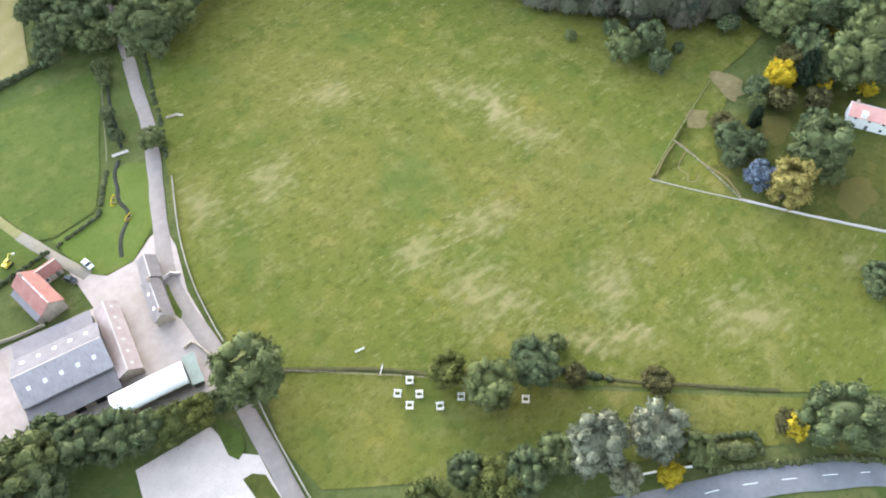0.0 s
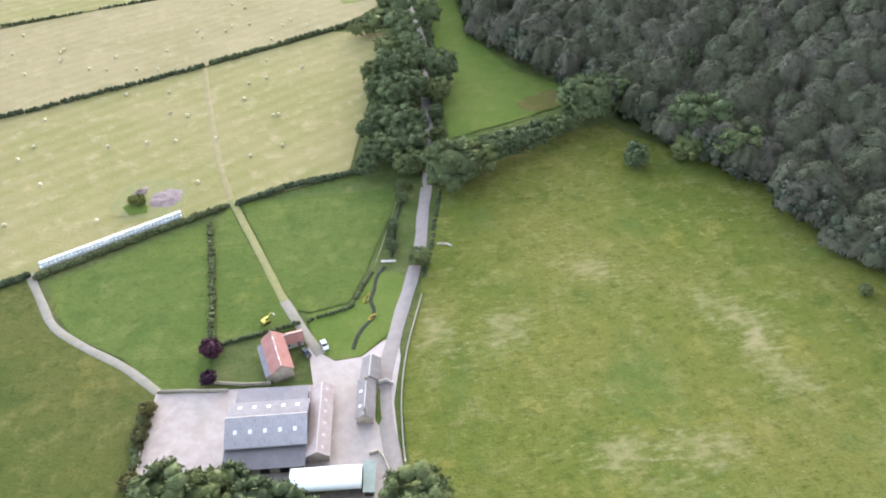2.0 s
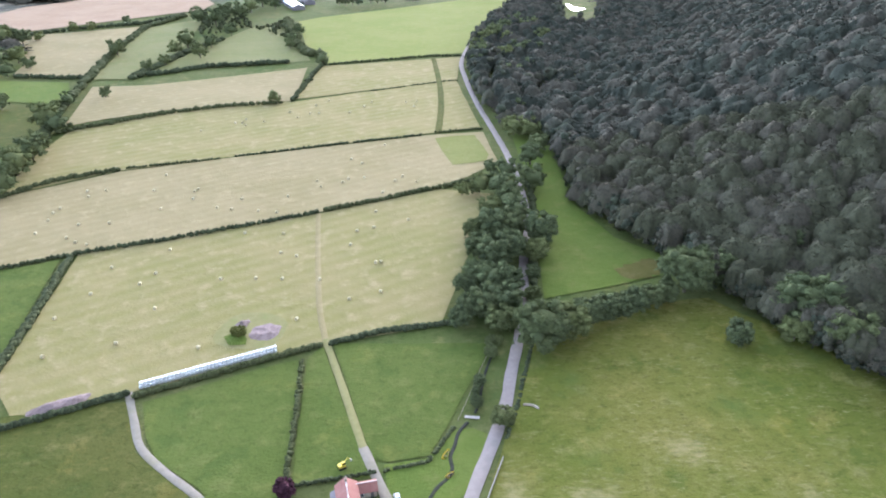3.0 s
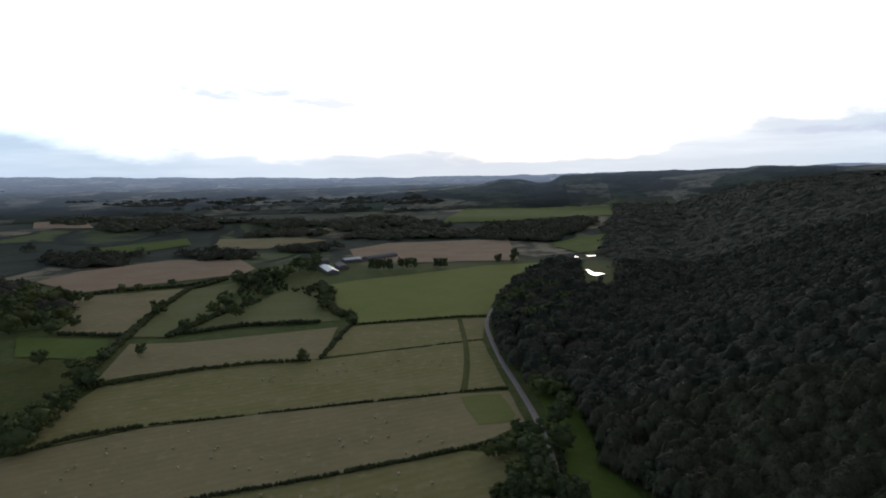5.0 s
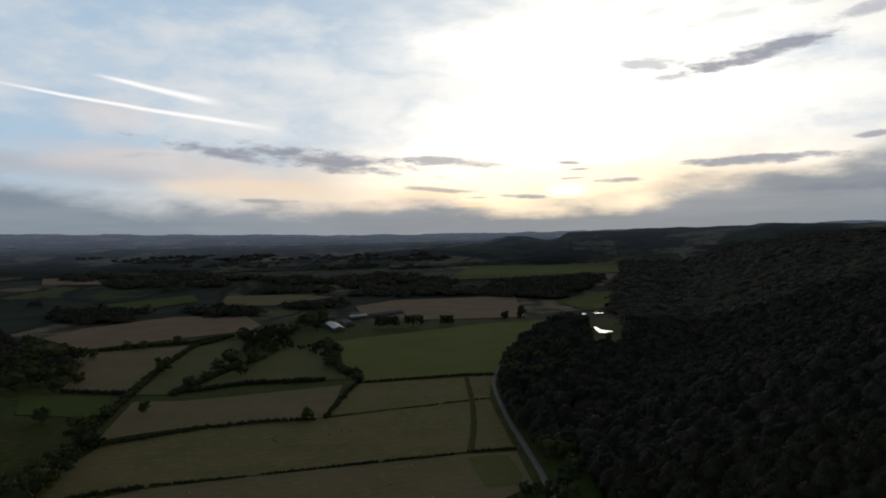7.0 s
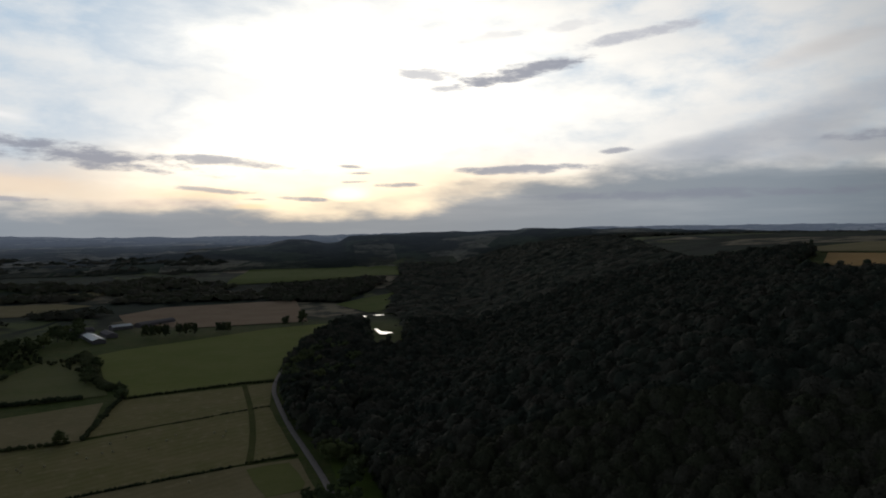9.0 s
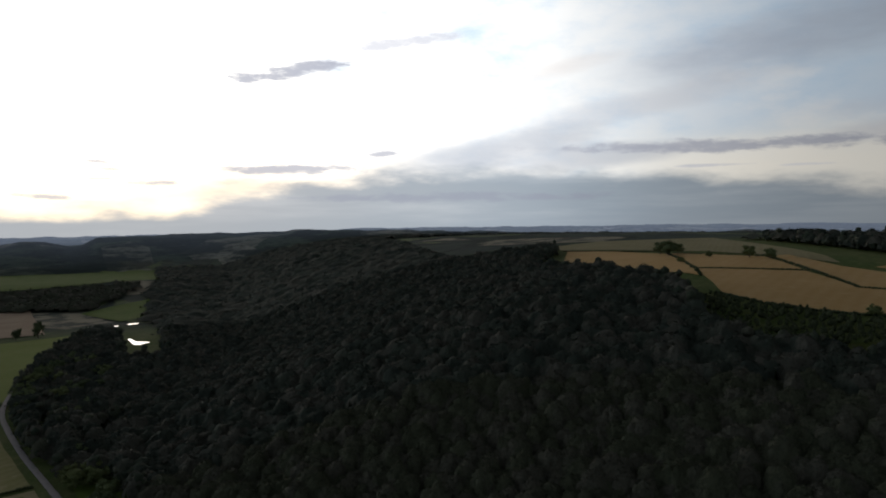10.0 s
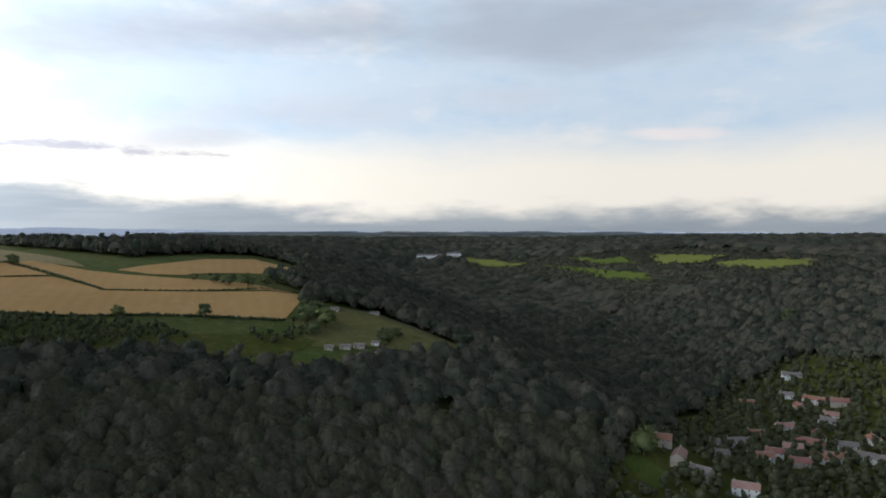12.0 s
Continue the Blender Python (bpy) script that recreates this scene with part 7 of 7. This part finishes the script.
structure(ribbon("garden_path", [(153, 71.7), (146.5, 69), (146.3, 65.1), (144.3, 63.5), (146.2, 61.8), (148.9, 62.9)], 0.45, BARE, 0.12, 1.0), "narrow pale trodden path in a fenced plot", "path")
structure(draped("green_patch", [(14.3, 482), (28, 486), (43, 487), (47, 462), (49, 444), (46, 433), (34, 429), (23.8, 427), (18, 455)], WORN_GREEN, 0.25, 2.0), "unmown green patch in a pale stubble field", "field")
structure(ribbon("tractor_line", [(17, 494), (22, 560), (24, 640), (22, 750)], 5.0, GRASS_OLIVE, 0.2, 12), "green unmown strip across a hay field", "track")

# dashed centre line of the road
road_line = curve_line([(42, 18), (58, 9.5), (70, 3), (81, -2.5), (93, -10), (104, -17.5), (112, -24), (140, -50)], 0.5)
road_ob = bpy.data.objects["road"]
i = 0
while i + 7 < len(road_line):
    p, q = road_line[i], road_line[i + 7]
    dd = (q - p) / (np.linalg.norm(q - p) + 1e-9)
    nn = np.array([-dd[1], dd[0]]) * 0.09
    z = float(ground_z(*p) + lift(*p)) + 0.2
    V = [(*(p - nn), z), (*(q - nn), z), (*(q + nn), z), (*(p + nn), z)] + [(*(p - nn), z - 0.02), (*(q - nn), z - 0.02), (*(q + nn), z - 0.02), (*(p + nn), z - 0.02)]
    mesh_object("road_marking", V, [(0, 1, 2, 3), (4, 5, 1, 0), (5, 6, 2, 1), (6, 7, 3, 2), (7, 4, 0, 3)], TIMBER_WHITE, road_ob, True)
    i += 18

# ---------------------------------------------------------------- the village in the side valley
VG = "houses of the village"
ROOFS = (PANTILE, PANTILE_OLD, PANTILE_FADED, SLATE)
rng = np.random.default_rng(21)
COLOUR = {0: "red pantile", 1: "old red tile", 2: "faded pink tile", 3: "grey slate"}
for i, (x, y, L, roof, wall) in enumerate([
        (618, -312, 12, 1, 0), (641, -362, 11, 3, 0), (680, -389, 16, 3, 0), (614, -373, 17, 1, 0), (593, -385, 16, 0, 1), (604, -353, 10, 0, 1), (573, -363, 11, 2, 0), (555, -349, 12, 3, 0),
        (541, -305, 13, 2, 0), (523, -272, 13, 0, 1), (499, -301, 17, 0, 1), (489, -323, 16, 3, 0), (502, -353, 16, 1, 0), (462, -323, 17, 3, 0), (466, -299, 14, 1, 0), (471, -246, 19, 1, 0),
        (450, -208, 13, 3, 1), (500, -224, 15, 3, 0), (504, -248, 17, 3, 0), (409, -165, 15, 2, 1), (424, -161, 9, 1, 1), (457, -268, 12, 0, 1), (382, -193, 13, 2, 0), (395, -172, 12, 3, 1),
        (466, -288, 11, 1, 0), (478, -262, 11, 0, 0), (517, -318, 12, 0, 0), (488, -281, 12, 2, 1)]):
    turn = math.degrees(math.atan2(-x, y)) + rng.uniform(-25, 25) + (90 if i % 7 == 5 else 0)
    house(x, y, turn, L * 1.12, 7.6, 4.9, 7.6, RENDER_WHITE if wall == 0 else STONE, ROOFS[roof],
          "%s village house with %s roof" % ("white rendered" if wall == 0 else "stone-built", COLOUR[roof]), 2 if L > 12 else 1, 2, VG)
ring = [(345, -130), (400, -100), (470, -140), (600, -200), (700, -260), (720, -420), (560, -480), (430, -400), (370, -300), (340, -200)]
spots = scrub("", ring, 8.6, 4.0, 33)
rng.shuffle(spots)
homes = [(o.location.x, o.location.y) for o in bpy.data.objects if o.get("group") == VG]
spots = [s for s in spots if min(math.hypot(s[0] - h[0], s[1] - h[1]) for h in homes) > 8 and not inside(np.array(s[0]), np.array(s[1]), [(720, -250), (600, -262), (520, -205), (600, -215)]) and not inside(np.array(s[0]), np.array(s[1]), [(418, -126), (413, -147), (398, -155), (377, -140)])]
scatter("garden_trees", spots, CROWN_MID, 4.0, LEAF_CANOPY_GARDEN, "dense garden trees between village houses", 44, 0.6)
structure(draped("village_gardens", ring, GRASS_OLIVE, -0.03, 2.0), "green village gardens and lawns", "garden")
structure(ribbon("village_road", [(372, -205), (420, -230), (470, -270), (540, -330), (600, -360), (660, -370)], 5.0, LANE, 0.1), "narrow village street", "road")

# farms on the spur and on the plateau, and the large farm in the vale
for x, y, L, m in ((523, 56, 9, STONE), (526, 44, 12, STONE), (529, 34, 12, STONE), (535, 22, 8, RENDER_WHITE), (607, 60, 10, STONE), (634, 27, 12, STONE)):
    house(x, y, 82, L * 0.7, 4.6, 2.1, 3.2, m, SLATE, "low farm building on a grassy spur", 0, 1, "farm on the spur", "farm_building")
for x, y, L, t in ((1975, -70, 70, 88), (1980, -140, 40, 88)):
    house(x, y, t, L, 22, 9, 13, RENDER_WHITE, SHEET_GREY, "long pale building above the far woods", 0, 1, "far plateau buildings", "farm_building")
for x, y, L, W, t, m in ((-180, 1140, 75, 18, -70, SHEET_WHITE), (-165, 1180, 45, 16, -70, SHEET_GREY), (-158, 1262, 34, 14, 35, SHEET_WHITE), (-108, 1300, 75, 16, 48, SHEET_GREY),
                         (-205, 1190, 30, 14, -60, SHEET_GREY), (-215, 1235, 40, 16, 30, SHEET_DIMMED)):
    house(x, y, t, L, W, 5, 8, SHEET_GREY, m, "long farm shed with %s roof among trees" % ("bright white" if m == SHEET_WHITE else "pale grey"), 0, 1, "large farm in the vale", "farm_building")
structure(ribbon("spur_track", [(607, 64), (622, 44), (635, 26), (617, 2), (596, -22)], 3.0, DIRT, 0.4), "pale track along the spur", "track")
